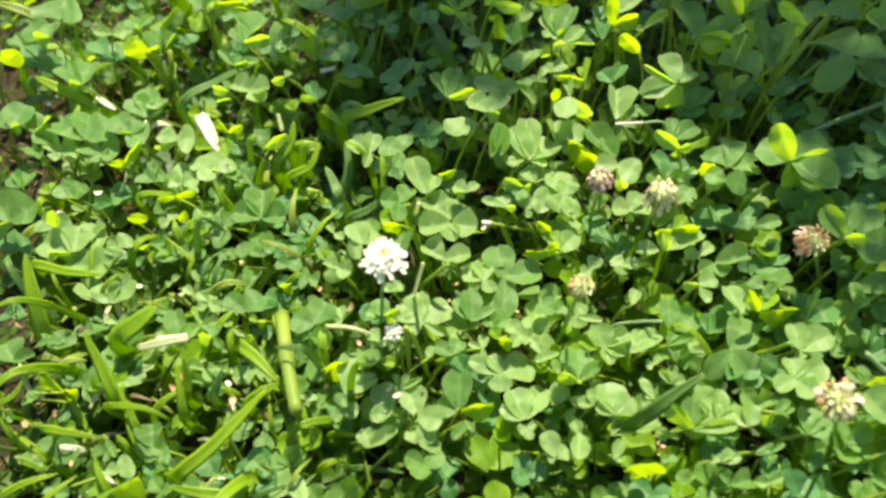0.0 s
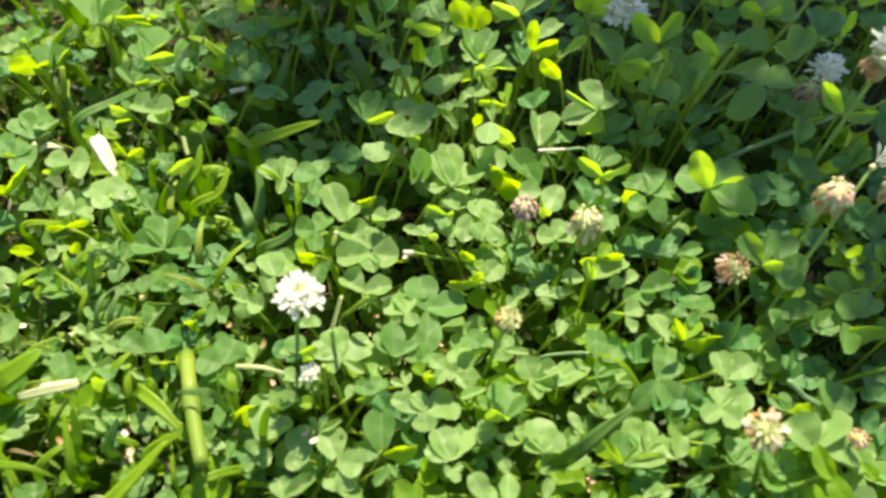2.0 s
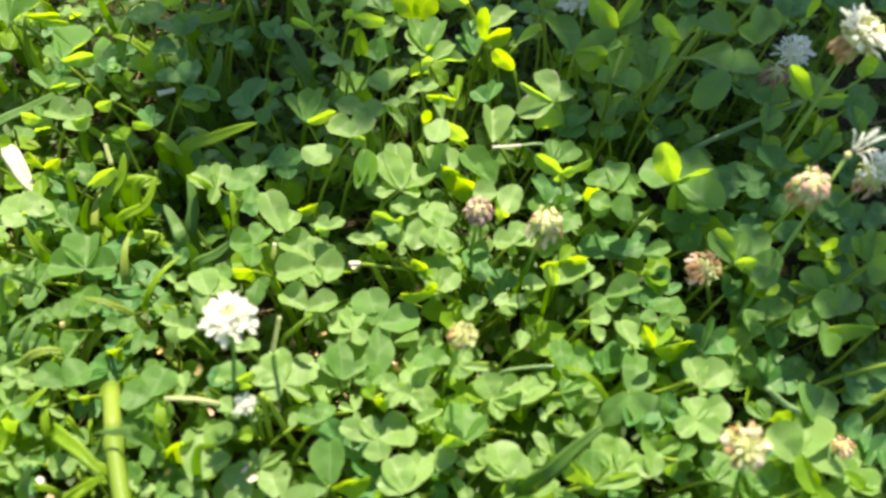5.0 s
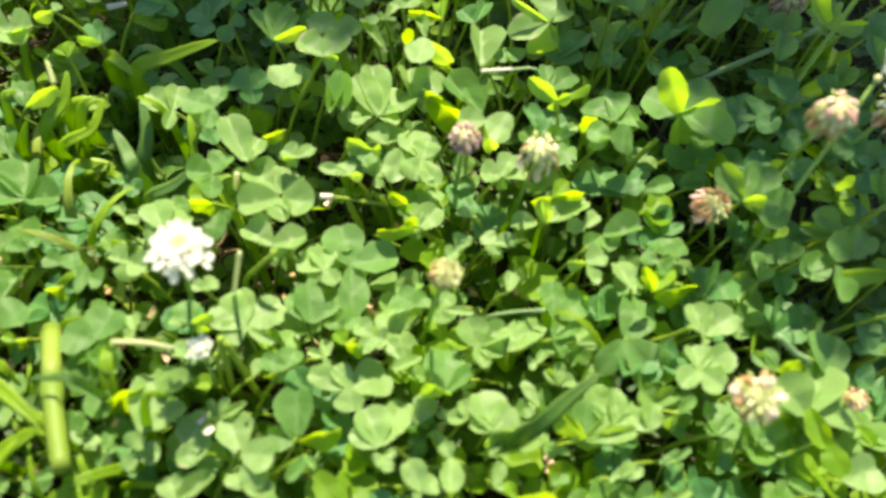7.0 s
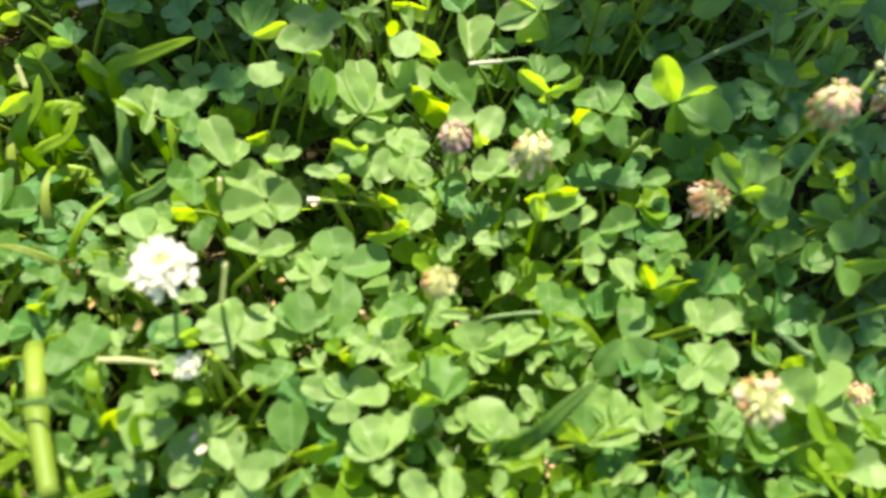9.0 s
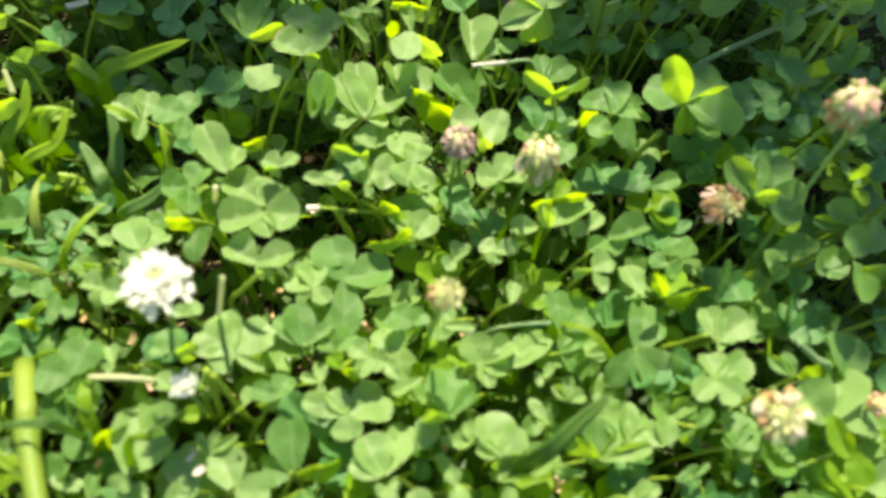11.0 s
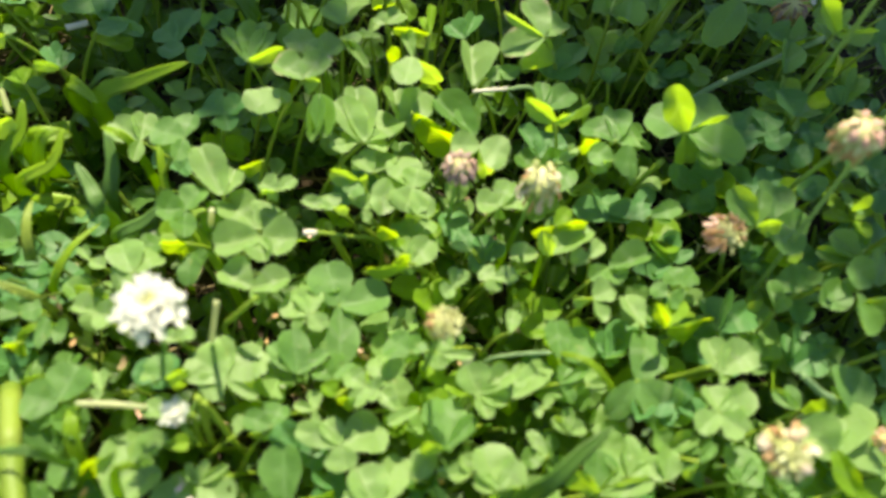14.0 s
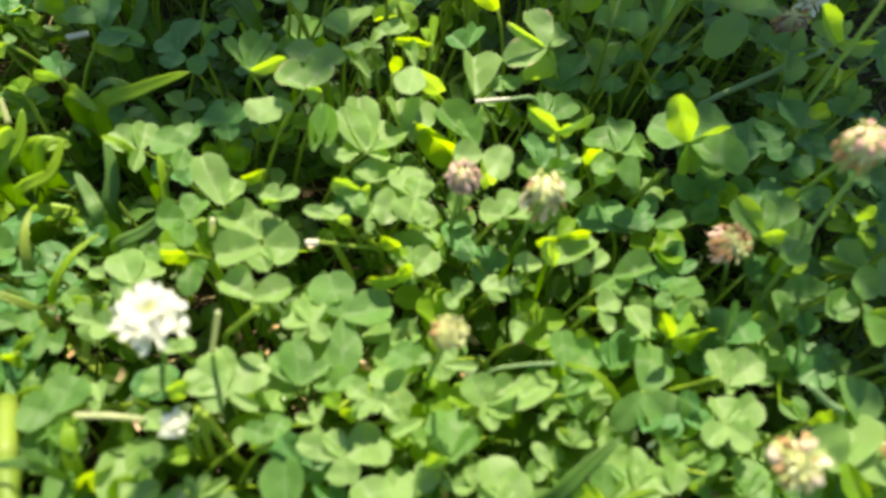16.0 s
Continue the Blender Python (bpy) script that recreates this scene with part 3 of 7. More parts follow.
clover(-0.1189, 0.2234, 0.0391, [(-163, 8.6, 33, 6.2, -98), (0, 10.8, 18, 5.6, 97)], "flat", "backlit")
clover(-0.1022, 0.2370, 0.0418, [(143, 13.4, 0, 12.1, 6), (54, 11.6, -5, 14.1, 22), (-107, 9.0, 15, 8.8, -12), (-10, 1.9, -21, 8.5, 94)], "flat", "pale")
clover(-0.0848, 0.2326, 0.0362, [(130, 16.1, 2, 11.6, -13), (96, 11.5, 17, 7.8, 1), (-54, 7.3, -15, 4.1, 7)], "flat", "leaf")
clover(-0.0971, 0.2602, 0.0434, [(157, 9.2, 64, 5.4, -77), (-17, 11.6, 36, 4.5, 100)], "flat", "backlit")
clover(-0.0982, 0.2564, 0.0419, [(-84, 10.2, -9, 6.2, -2), (-1, 9.8, 6, 5.8, 6)], "cup", "backlit")
clover(-0.0769, 0.2455, 0.0456, [(89, 10.8, 17, 9.8, -9), (9, 14.9, 30, 8.2, 93), (106, 15.9, 9, 3.8, -11)], "flat", "leaf")
clover(-0.0768, 0.2103, 0.0361, [(172, 13.4, 11, 14.4, -8), (89, 15.6, 4, 16.1, -3), (-1, 11.7, -8, 14.0, 6)], "fold", "leaf")
clover(-0.0951, 0.2083, 0.0326, [(126, 11.6, -1, 6.9, 8), (68, 8.5, 7, 7.7, 16), (-94, 11.9, 3, 9.1, 11)], "flat", "leaf")
clover(-0.1050, 0.2160, 0.0336, [(-159, 5.8, 3, 9.8, 8), (-2, 3.5, -6, 3.7, 4)], "flat", "pale")
clover(-0.1133, 0.1969, 0.0277, [(157, 16.0, -8, 12.7, 2), (32, 9.3, -1, 16.4, 2), (121, 6.1, 19, 6.8, 1)], "flat", "leaf")
clover(-0.1210, 0.2126, 0.0350, [(-153, 5.2, -1, 6.5, -14), (66, 5.1, -5, 6.2, 3)], "flat", "pale")
clover(-0.1162, 0.2129, 0.0338, [(13, 7.4, 56, 4.8, 91)], "flat", "backlit")
clover(-0.0587, 0.2039, 0.0305, [(146, 9.8, 9, 11.9, -4), (51, 11.3, -8, 13.7, 9), (-122, 6.0, 0, 8.3, 4)], "flat", "deep")
clover(-0.0548, 0.1954, 0.0296, [(-135, 8.5, 3, 12.5, 0), (-59, 8.3, -9, 11.0, -6), (39, 8.6, -8, 12.1, -2)], "flat", "deep")
clover(-0.0407, 0.1940, 0.0417, [(117, 5.7, 3, 4.4, -5), (-36, 5.3, -5, 5.8, -9)], "fold", "pale")
clover(-0.0734, 0.1868, 0.0381, [(58, 7.0, -2, 7.1, 20), (144, 5.9, -1, 5.9, -5)], "flat", "leaf")
clover(-0.0916, 0.1906, 0.0313, [(124, 6.3, 1, 5.7, -14), (40, 6.1, 5, 9.3, -11)], "flat", "leaf")
clover(-0.0441, 0.2137, 0.0360, [(-29, 6.5, -18, 8.4, 8), (133, 5.0, -1, 5.5, -2)], "flat", "deep")
clover(-0.0246, 0.2349, 0.0491, [(135, 12.4, 5, 11.4, -10), (82, 12.1, 1, 9.1, 22), (-104, 9.3, 0, 5.2, -25)], "cup", "pale")
clover(-0.0089, 0.2260, 0.0578, [(155, 10.4, 11, 12.4, -4), (66, 9.6, 13, 8.2, -5), (170, 10.6, -29, 7.4, -94), (-109, 8.6, -10, 6.6, -18)], "flat", "leaf")
clover(0.0037, 0.2440, 0.0488, [(149, 10.1, -3, 15.4, 4), (26, 8.1, 16, 10.9, 0), (-83, 7.9, -5, 9.4, 2)], "fold", "deep")
clover(-0.0098, 0.2294, 0.0422, [(-147, 5.4, -9, 8.3, -14), (59, 3.7, 2, 4.4, 17)], "flat", "deep")
clover(0.0012, 0.2063, 0.0504, [(108, 19.9, 16, 12.0, 0), (65, 11.7, 2, 8.9, 0)], "flat", "pale")
clover(-0.0105, 0.2031, 0.0495, [(180, 9.0, 16, 10.5, -16), (52, 9.4, 12, 11.3, -8), (-96, 9.6, -11, 8.5, -16)], "fold", "leaf")
clover(-0.0104, 0.1907, 0.0492, [(-179, 7.8, 5, 9.9, -96), (177, 7.1, -63, 4.2, -83)], "flat", "backlit")
clover(-0.0098, 0.1891, 0.0455, [(-100, 10.4, -1, 7.8, 6), (-35, 4.8, -11, 6.2, 10)], "arch", "leaf")
clover(0.0116, 0.1945, 0.0465, [(126, 17.6, -4, 13.3, -2), (44, 9.6, 10, 15.2, -11)], "cup", "pale")
clover(0.0120, 0.1889, 0.0500, [(-177, 14.7, -2, 13.6, -8), (-16, 11.7, 7, 13.5, 13), (-86, 9.0, -6, 9.9, 8)], "fold", "pale")
clover(0.0075, 0.1729, 0.0464, [(141, 11.1, 8, 12.4, 7), (7, 12.4, 7, 10.6, -1), (-50, 5.3, -25, 6.1, -1)], "fold", "pale")
clover(-0.0282, 0.1874, 0.0419, [(108, 12.9, 10, 12.2, 2), (45, 10.1, 7, 15.0, -11), (-154, 6.9, -3, 12.3, 0)], "arch", "pale")
clover(0.0219, 0.2398, 0.0625, [(-131, 12.0, -2, 13.0, 3), (-58, 7.4, -2, 4.8, 2)], "flat", "pale")
clover(0.0361, 0.2345, 0.0632, [(-104, 21.2, -3, 6.3, -7), (-91, 18.8, -4, 9.0, -1)], "fold", "leaf")
clover(0.0485, 0.2156, 0.0586, [(116, 19.0, 17, 11.5, -1), (89, 23.5, 8, 12.0, 1), (44, 17.7, -6, 16.0, -12), (9, 7.7, -6, 9.8, 5)], "flat", "pale")
clover(0.0498, 0.2066, 0.0536, [(119, 9.2, 5, 8.4, -6), (61, 12.3, -12, 11.7, -5)], "flat", "pale")
clover(0.0442, 0.2008, 0.0578, [(167, 9.7, 23, 6.7, -81), (5, 3.2, 0, 6.3, 87), (-132, 6.2, -2, 8.1, -5)], "flat", "leaf")
clover(0.0353, 0.1930, 0.0548, [(154, 10.8, 2, 4.5, -10), (-10, 4.8, 4, 5.0, 90), (106, 6.3, 3, 8.0, 3)], "flat", "pale")
clover(0.0189, 0.2018, 0.0557, [(142, 6.4, 4, 7.5, -4), (39, 7.4, 0, 5.7, 6), (173, 4.7, -25, 7.9, -92)], "flat", "pale")
clover(0.0409, 0.2126, 0.0581, [(116, 5.7, 10, 5.3, 5), (67, 10.6, -3, 7.0, 6)], "flat", "pale")
clover(0.0446, 0.1940, 0.0513, [(121, 6.8, 10, 4.5, -2), (-81, 4.6, -15, 4.2, -4), (39, 6.1, 11, 6.4, 12)], "cup", "pale")
clover(0.0539, 0.1843, 0.0473, [(177, 8.9, 52, 6.3, -89), (-98, 4.0, -3, 5.1, 1)], "cup", "backlit")
clover(0.0554, 0.1726, 0.0501, [(172, 13.8, -16, 6.8, -88), (180, 6.0, 64, 5.0, -76)], "flat", "backlit")
clover(0.0565, 0.1948, 0.0515, [(166, 9.7, 19, 12.2, -17), (96, 14.4, -8, 9.6, -6)], "flat", "pale")
clover(0.0151, 0.2146, 0.0562, [(169, 9.4, -35, 5.3, -88)], "flat", "backlit")
clover(0.0626, 0.2209, 0.0582, [(93, 16.3, 6, 13.8, 18), (54, 15.5, 19, 12.5, 22)], "fold", "pale")
clover(0.0653, 0.2216, 0.0642, [(17, 31.1, -52, 11.3, 101)], "cup", "backlit")
clover(0.0854, 0.2121, 0.0601, [(121, 20.3, 6, 11.7, -10), (96, 11.4, 3, 9.7, -12)], "fold", "leaf")
clover(0.0846, 0.2047, 0.0637, [(169, 9.6, -1, 9.5, -20), (-28, 10.3, -5, 12.9, 13), (14, 20.9, -72, 5.9, 99)], "flat", "pale")
clover(0.0622, 0.1988, 0.0532, [(106, 14.2, 2, 12.0, 7), (-120, 9.3, -12, 13.0, -6), (69, 7.4, 13, 10.5, 0), (-74, 11.7, -11, 8.7, -7)], "flat", "pale")
clover(0.1114, 0.2099, 0.0657, [(-178, 18.5, 45, 6.8, -78), (1, 6.1, 14, 6.9, 91), (-1, 13.4, 33, 6.1, 99), (-167, 4.5, -68, 3.9, -74)], "flat", "leaf")
clover(0.1120, 0.2200, 0.0609, [(80, 11.9, 12, 6.9, 8), (35, 15.8, -3, 10.3, 11)], "flat", "leaf")
clover(0.1079, 0.2075, 0.0514, [(104, 13.5, 14, 7.5, 4), (63, 10.8, 10, 5.6, 15), (16, 12.5, 5, 14.2, 0)], "flat", "deep")
clover(0.1107, 0.1987, 0.0574, [(36, 11.7, -2, 4.8, 17)], "flat", "pale")
clover(0.1206, 0.2045, 0.0570, [(-9, 7.7, 27, 17.7, 100)], "flat", "backlit")
clover(0.1335, 0.2041, 0.0594, [(127, 13.6, 5, 13.2, -1), (69, 20.5, 2, 11.2, -3), (18, 17.3, -9, 14.0, 8)], "arch", "leaf")
clover(0.1280, 0.1940, 0.0617, [(146, 8.8, 11, 9.1, -18), (-7, 10.1, -13, 11.9, 19), (179, 8.0, -16, 5.8, -87)], "flat", "leaf")
clover(0.1084, 0.1887, 0.0554, [(49, 12.4, 3, 7.7, 10)], "flat", "leaf")
clover(0.1274, 0.1824, 0.0443, [(140, 13.0, 2, 10.4, -9), (78, 15.2, -9, 10.6, 7), (10, 10.9, 14, 9.1, -2)], "flat", "deep")
clover(0.1334, 0.1801, 0.0472, [(41, 18.5, -2, 6.3, 3), (15, 9.2, 8, 7.6, -1), (108, 8.4, -2, 8.5, -12)], "flat", "deep")
clover(0.1380, 0.1763, 0.0525, [(5, 10.7, 11, 6.9, 16), (-16, 7.0, -5, 6.0, 8)], "cup", "leaf")
clover(0.0998, 0.1673, 0.0519, [(23, 17.9, 4, 10.0, -10), (157, 13.2, 68, 5.8, -71)], "flat", "pale")
clover(0.1037, 0.1755, 0.0553, [(-5, 10.6, 2, 10.9, 91), (38, 7.6, 21, 5.1, 2), (170, 8.3, -34, 7.0, -92)], "flat", "backlit")
clover(0.0977, 0.1699, 0.0481, [(161, 9.3, -15, 7.6, -14)], "fold", "pale")
clover(0.1135, 0.1657, 0.0491, [(37, 9.3, 5, 5.9, 11), (174, 6.3, 9, 6.3, -19)], "arch", "pale")
clover(0.1184, 0.1609, 0.0492, [(8, 14.6, 5, 10.1, -1), (-69, 6.2, -10, 8.8, -3), (-161, 7.6, -10, 7.5, -7)], "fold", "leaf")
clover(0.1433, 0.1621, 0.0427, [(94, 10.3, -1, 13.6, -7), (-163, 9.3, -5, 8.7, 9)], "fold", "deep")
clover(0.0866, 0.1839, 0.0582, [(164, 7.7, 2, 10.4, -4), (54, 10.1, 7, 7.8, -3), (8, 9.8, -7, 11.1, -7), (-45, 6.5, -81, 4.0, 53)], "cup", "pale")
clover(0.0559, 0.1739, 0.0452, [(43, 12.6, 2, 10.2, 13), (96, 11.3, 2, 7.9, 1), (167, 5.5, 41, 7.6, -90)], "cup", "pale")
clover(0.0757, 0.1726, 0.0520, [(151, 6.8, 4, 3.6, -19)], "flat", "pale")
clover(0.0812, 0.1638, 0.0477, [(8, 8.1, -1, 7.3, 1), (128, 5.3, 3, 6.6, -4), (-102, 4.1, -7, 6.4, -16)], "flat", "pale")
clover(0.0689, 0.1637, 0.0461, [(65, 6.9, 1, 7.4, 3), (-157, 4.7, -8, 6.3, -3)], "cup", "pale")
clover(0.0740, 0.1823, 0.0419, [(84, 14.6, -5, 10.8, 1), (22, 6.5, 14, 8.5, 4)], "flat", "deep")
clover(0.0818, 0.1738, 0.0423, [(86, 9.7, 6, 7.8, -2), (40, 8.7, 11, 6.1, 19), (178, 5.4, -12, 8.5, -7)], "flat", "deep")
clover(0.1580, 0.2024, 0.0625, [(163, 23.2, 59, 10.3, -80), (14, 16.8, -12, 15.7, 93), (28, 26.1, -6, 17.3, 11), (-20, 16.8, -71, 8.9, 79), (-61, 21.5, 7, 15.4, 5), (139, 15.1, 3, 16.5, -9)], "flat", "leaf")
clover(0.1940, 0.2042, 0.0553, [(143, 12.1, -6, 14.4, -11), (70, 9.2, 10, 12.0, 10), (-74, 8.9, -3, 10.7, 13)], "flat", "deep")
clover(0.1625, 0.1955, 0.0487, [(-162, 8.2, -15, 10.8, -22), (-60, 9.3, -6, 11.8, 15), (-5, 12.3, 2, 10.9, 13)], "flat", "deep")
clover(0.1676, 0.1634, 0.0588, [(114, 14.9, 21, 9.1, -40), (-13, 7.7, 15, 10.4, 87), (61, 13.6, 13, 6.9, 6)], "cup", "leaf")
clover(0.1780, 0.1666, 0.0546, [(59, 18.4, -1, 14.1, 3), (26, 15.9, -9, 9.7, -4), (-32, 11.9, -6, 14.7, 12), (-105, 15.3, 11, 13.2, -8)], "flat", "leaf")
clover(0.2242, 0.1846, 0.0553, [(-174, 7.1, -19, 10.6, -1), (-48, 9.6, -1, 14.2, 12), (70, 8.3, 17, 10.9, 4)], "flat", "deep")
clover(0.2159, 0.1535, 0.0626, [(82, 11.8, 3, 11.5, 3), (55, 14.6, 20, 9.5, -9), (-49, 7.8, 10, 13.0, 47)], "cup", "leaf")
clover(0.2115, 0.1551, 0.0470, [(103, 8.3, 2, 9.9, -14), (30, 14.5, 0, 10.5, 1), (174, 6.9, 1, 4.2, -3)], "flat", "deep")
clover(0.2009, 0.1485, 0.0537, [(144, 13.4, -14, 5.5, -41), (119, 12.2, 5, 9.5, -14), (13, 13.2, -2, 2.5, 2)], "flat", "leaf")
clover(0.1986, 0.1384, 0.0549, [(132, 10.6, 16, 12.3, -16), (35, 16.6, -10, 11.1, 6)], "cup", "leaf")
clover(0.1781, 0.1426, 0.0500, [(118, 8.6, -10, 12.0, -20), (43, 10.1, 2, 10.3, -9)], "flat", "leaf")
clover(0.1666, 0.1579, 0.0448, [(41, 9.5, -1, 9.7, -3), (-16, 6.1, 13, 9.3, -1)], "fold", "deep")
clover(0.1469, 0.1665, 0.0438, [(118, 7.5, 4, 9.4, -26), (-72, 4.7, -2, 8.5, 8)], "flat", "deep")
clover(0.1410, 0.1528, 0.0468, [(116, 6.0, 9, 9.7, 6), (26, 10.3, -12, 7.3, 13)], "flat", "leaf")
clover(0.1644, 0.1802, 0.0482, [(127, 6.3, -2, 11.9, 6), (179, 9.6, -4, 7.4, -12)], "fold", "deep")
clover(0.2065, 0.2074, 0.0577, [(97, 12.6, 10, 14.3, 4), (31, 17.3, -18, 12.7, -3)], "flat", "deep")
clover(0.2030, 0.2170, 0.0571, [(92, 10.5, 3, 11.3, -1), (15, 5.5, 7, 12.1, -8)], "flat", "deep")
clover(0.2268, 0.2101, 0.0580, [(103, 8.6, 15, 8.6, -16), (42, 18.2, 4, 9.6, 5)], "fold", "deep")
clover(0.2016, 0.1761, 0.0499, [(74, 10.1, 7, 10.6, -25), (129, 7.1, 5, 9.5, -11)], "flat", "deep")
clover(0.2073, 0.1655, 0.0560, [(100, 8.3, 13, 2.9, -6), (-147, 9.4, 86, 5.9, -136), (6, 3.2, 5, 5.1, 21)], "flat", "leaf")
clover(0.2524, 0.2125, 0.0617, [(108, 7.3, 14, 11.2, -2), (18, 10.2, 2, 8.6, 15)], "flat", "deep")
clover(0.2359, 0.1752, 0.0556, [(42, 11.0, 8, 9.5, -1), (151, 5.8, 9, 11.3, -3)], "flat", "deep")
clover(-0.0960, 0.1791, 0.0272, [(136, 16.8, -5, 10.2, -1), (64, 9.0, 14, 13.9, -6), (-174, 7.8, -1, 5.7, -5)], "flat", "leaf")
clover(-0.0804, 0.1729, 0.0316, [(69, 12.1, -4, 9.8, 3), (129, 9.3, -6, 6.8, 3)], "fold", "leaf")
clover(-0.0785, 0.1612, 0.0338, [(139, 12.2, 10, 9.2, -13), (40, 9.7, 8, 13.5, -2)], "flat", "leaf")
clover(-0.0966, 0.1685, 0.0309, [(135, 8.1, 2, 4.3, -8), (-27, 6.7, -15, 6.9, 5), (-161, 5.7, -11, 5.4, -10), (93, 5.3, -14, 5.3, 24)], "flat", "pale")
clover(-0.1066, 0.1755, 0.0271, [(136, 5.9, 8, 4.4, -2), (-26, 4.9, 6, 4.7, 11)], "flat", "pale")
clover(-0.1165, 0.1814, 0.0291, [(39, 4.6, 5, 4.2, 4), (-144, 2.9, -5, 4.1, -5)], "fold", "pale")
clover(-0.1071, 0.1523, 0.0298, [(107, 14.0, 9, 10.0, 0), (50, 5.7, 12, 5.7, 6)], "flat", "leaf")
clover(-0.0910, 0.1492, 0.0345, [(87, 7.4, 3, 6.5, -2), (-175, 6.1, 13, 15.5, -97), (-47, 6.2, -33, 4.0, 1)], "flat", "leaf")
clover(-0.0848, 0.1557, 0.0296, [(150, 7.1, 4, 4.1, 2), (-33, 7.1, -10, 3.0, 16)], "flat", "pale")
clover(-0.0746, 0.1565, 0.0228, [(-169, 4.7, 6, 6.7, -10), (1, 5.6, -6, 6.9, 14)], "flat", "deep")
clover(-0.0719, 0.1535, 0.0374, [(151, 4.1, 12, 3.5, -5), (6, 3.4, -17, 6.4, 89)], "cup", "backlit")
clover(-0.0664, 0.1688, 0.0267, [(141, 11.2, -15, 9.8, -1), (-166, 8.5, -4, 4.9, 2), (11, 8.5, 14, 7.9, 14), (-57, 6.8, -10, 4.5, 7)], "flat", "deep")
clover(-0.0471, 0.1491, 0.0402, [(163, 9.8, 12, 11.4, -6), (66, 11.5, -1, 13.9, 2)], "flat", "leaf")
clover(-0.0495, 0.1494, 0.0370, [(-93, 15.1, -13, 12.5, 10), (-52, 13.9, -2, 8.0, 1), (-125, 7.3, -1, 7.8, -6)], "fold", "leaf")
clover(-0.0619, 0.1813, 0.0362, [(153, 5.7, 14, 7.4, -8), (20, 6.5, 5, 12.7, -2)], "flat", "leaf")
clover(-0.0502, 0.1713, 0.0409, [(169, 5.0, 3, 9.8, -14), (-23, 4.1, -4, 8.1, 12)], "flat", "leaf")
clover(-0.0583, 0.1689, 0.0410, [(172, 5.4, -31, 8.4, -88)], "cup", "backlit")
clover(-0.0948, 0.1369, 0.0290, [(165, 7.6, 11, 5.4, 4), (-52, 7.2, 1, 4.3, 10)], "fold", "pale")
clover(-0.0920, 0.1311, 0.0268, [(163, 12.3, 2, 4.8, 2)], "fold", "rim")
clover(-0.0896, 0.1370, 0.0298, [(-174, 3.3, 4, 5.5, -10), (-10, 4.4, -15, 4.3, 13)], "fold", "pale")
clover(-0.0380, 0.1735, 0.0440, [(154, 6.7, 8, 8.3, 8), (-20, 6.4, -7, 11.5, 7)], "fold", "pale")
clover(-0.0353, 0.1498, 0.0418, [(104, 6.9, -9, 5.3, -3), (-140, 3.2, -1, 3.8, -14)], "flat", "pale")
clover(0.0333, 0.1658, 0.0409, [(100, 15.4, 15, 14.7, 2), (3, 16.0, 4, 14.0, -1), (-98, 18.7, -9, 10.3, -7)], "flat", "leaf")
clover(0.0242, 0.1629, 0.0446, [(142, 10.2, -3, 10.6, -2), (-59, 6.6, -10, 7.1, -2), (101, 8.4, 1, 9.5, 16)], "flat", "pale")
clover(-0.0029, 0.1492, 0.0375, [(137, 12.7, 11, 13.7, -2), (-152, 7.6, 1, 9.2, -13), (30, 14.2, 3, 12.2, 0), (-40, 12.1, 2, 3.6, 14), (95, 14.5, 0, 9.6, -9)], "flat", "pale")
clover(0.0183, 0.1455, 0.0413, [(90, 13.9, 12, 9.7, 14), (125, 12.9, 9, 5.7, -4), (30, 10.9, 1, 4.6, 1)], "flat", "leaf")
clover(-0.0146, 0.1609, 0.0436, [(155, 4.2, 21, 4.8, -8), (40, 5.4, 9, 6.3, 4)], "flat", "pale")
clover(-0.0176, 0.1489, 0.0437, [(107, 8.3, 12, 8.0, 3), (-1, 7.8, 33, 5.3, 81), (-15, 5.9, -43, 5.2, 80)], "flat", "leaf")
clover(-0.0230, 0.1527, 0.0385, [(148, 3.1, 8, 5.3, 2), (-38, 2.8, -13, 3.6, 13)], "cup", "pale")
clover(-0.0200, 0.1402, 0.0388, [(132, 7.3, -4, 6.8, 5), (-28, 3.1, -1, 4.9, 10)], "flat", "pale")
clover(0.0276, 0.1434, 0.0385, [(121, 5.3, 6, 8.9, -10), (43, 8.0, -9, 9.6, 12)], "fold", "leaf")
clover(0.0280, 0.1364, 0.0417, [(124, 5.3, 16, 5.7, 0), (-14, 6.2, 4, 13.0, 91)], "cup", "backlit")
clover(0.0365, 0.1377, 0.0429, [(134, 6.5, 5, 7.6, -4), (-25, 5.1, -8, 7.9, 12), (-131, 6.7, -6, 5.5, -11)], "cup", "pale")
clover(0.0438, 0.1394, 0.0394, [(107, 9.7, 2, 7.6, -11), (68, 8.7, 19, 7.1, 2)], "arch", "pale")
clover(0.0446, 0.1304, 0.0394, [(118, 7.5, 5, 5.5, -14), (6, 2.3, -3, 5.2, 7)], "flat", "pale")
clover(0.0215, 0.1353, 0.0363, [(149, 6.7, -6, 3.2, -14), (85, 6.8, -5, 4.7, 6), (-88, 5.1, -9, 3.3, -7)], "flat", "pale")
clover(0.0097, 0.1312, 0.0413, [(60, 6.8, -1, 8.0, 1), (168, 10.3, -46, 5.7, -87), (152, 8.4, 8, 6.8, -4)], "cup", "leaf")
clover(-0.0010, 0.1327, 0.0351, [(70, 5.9, 7, 3.8, 1)], "flat", "pale")
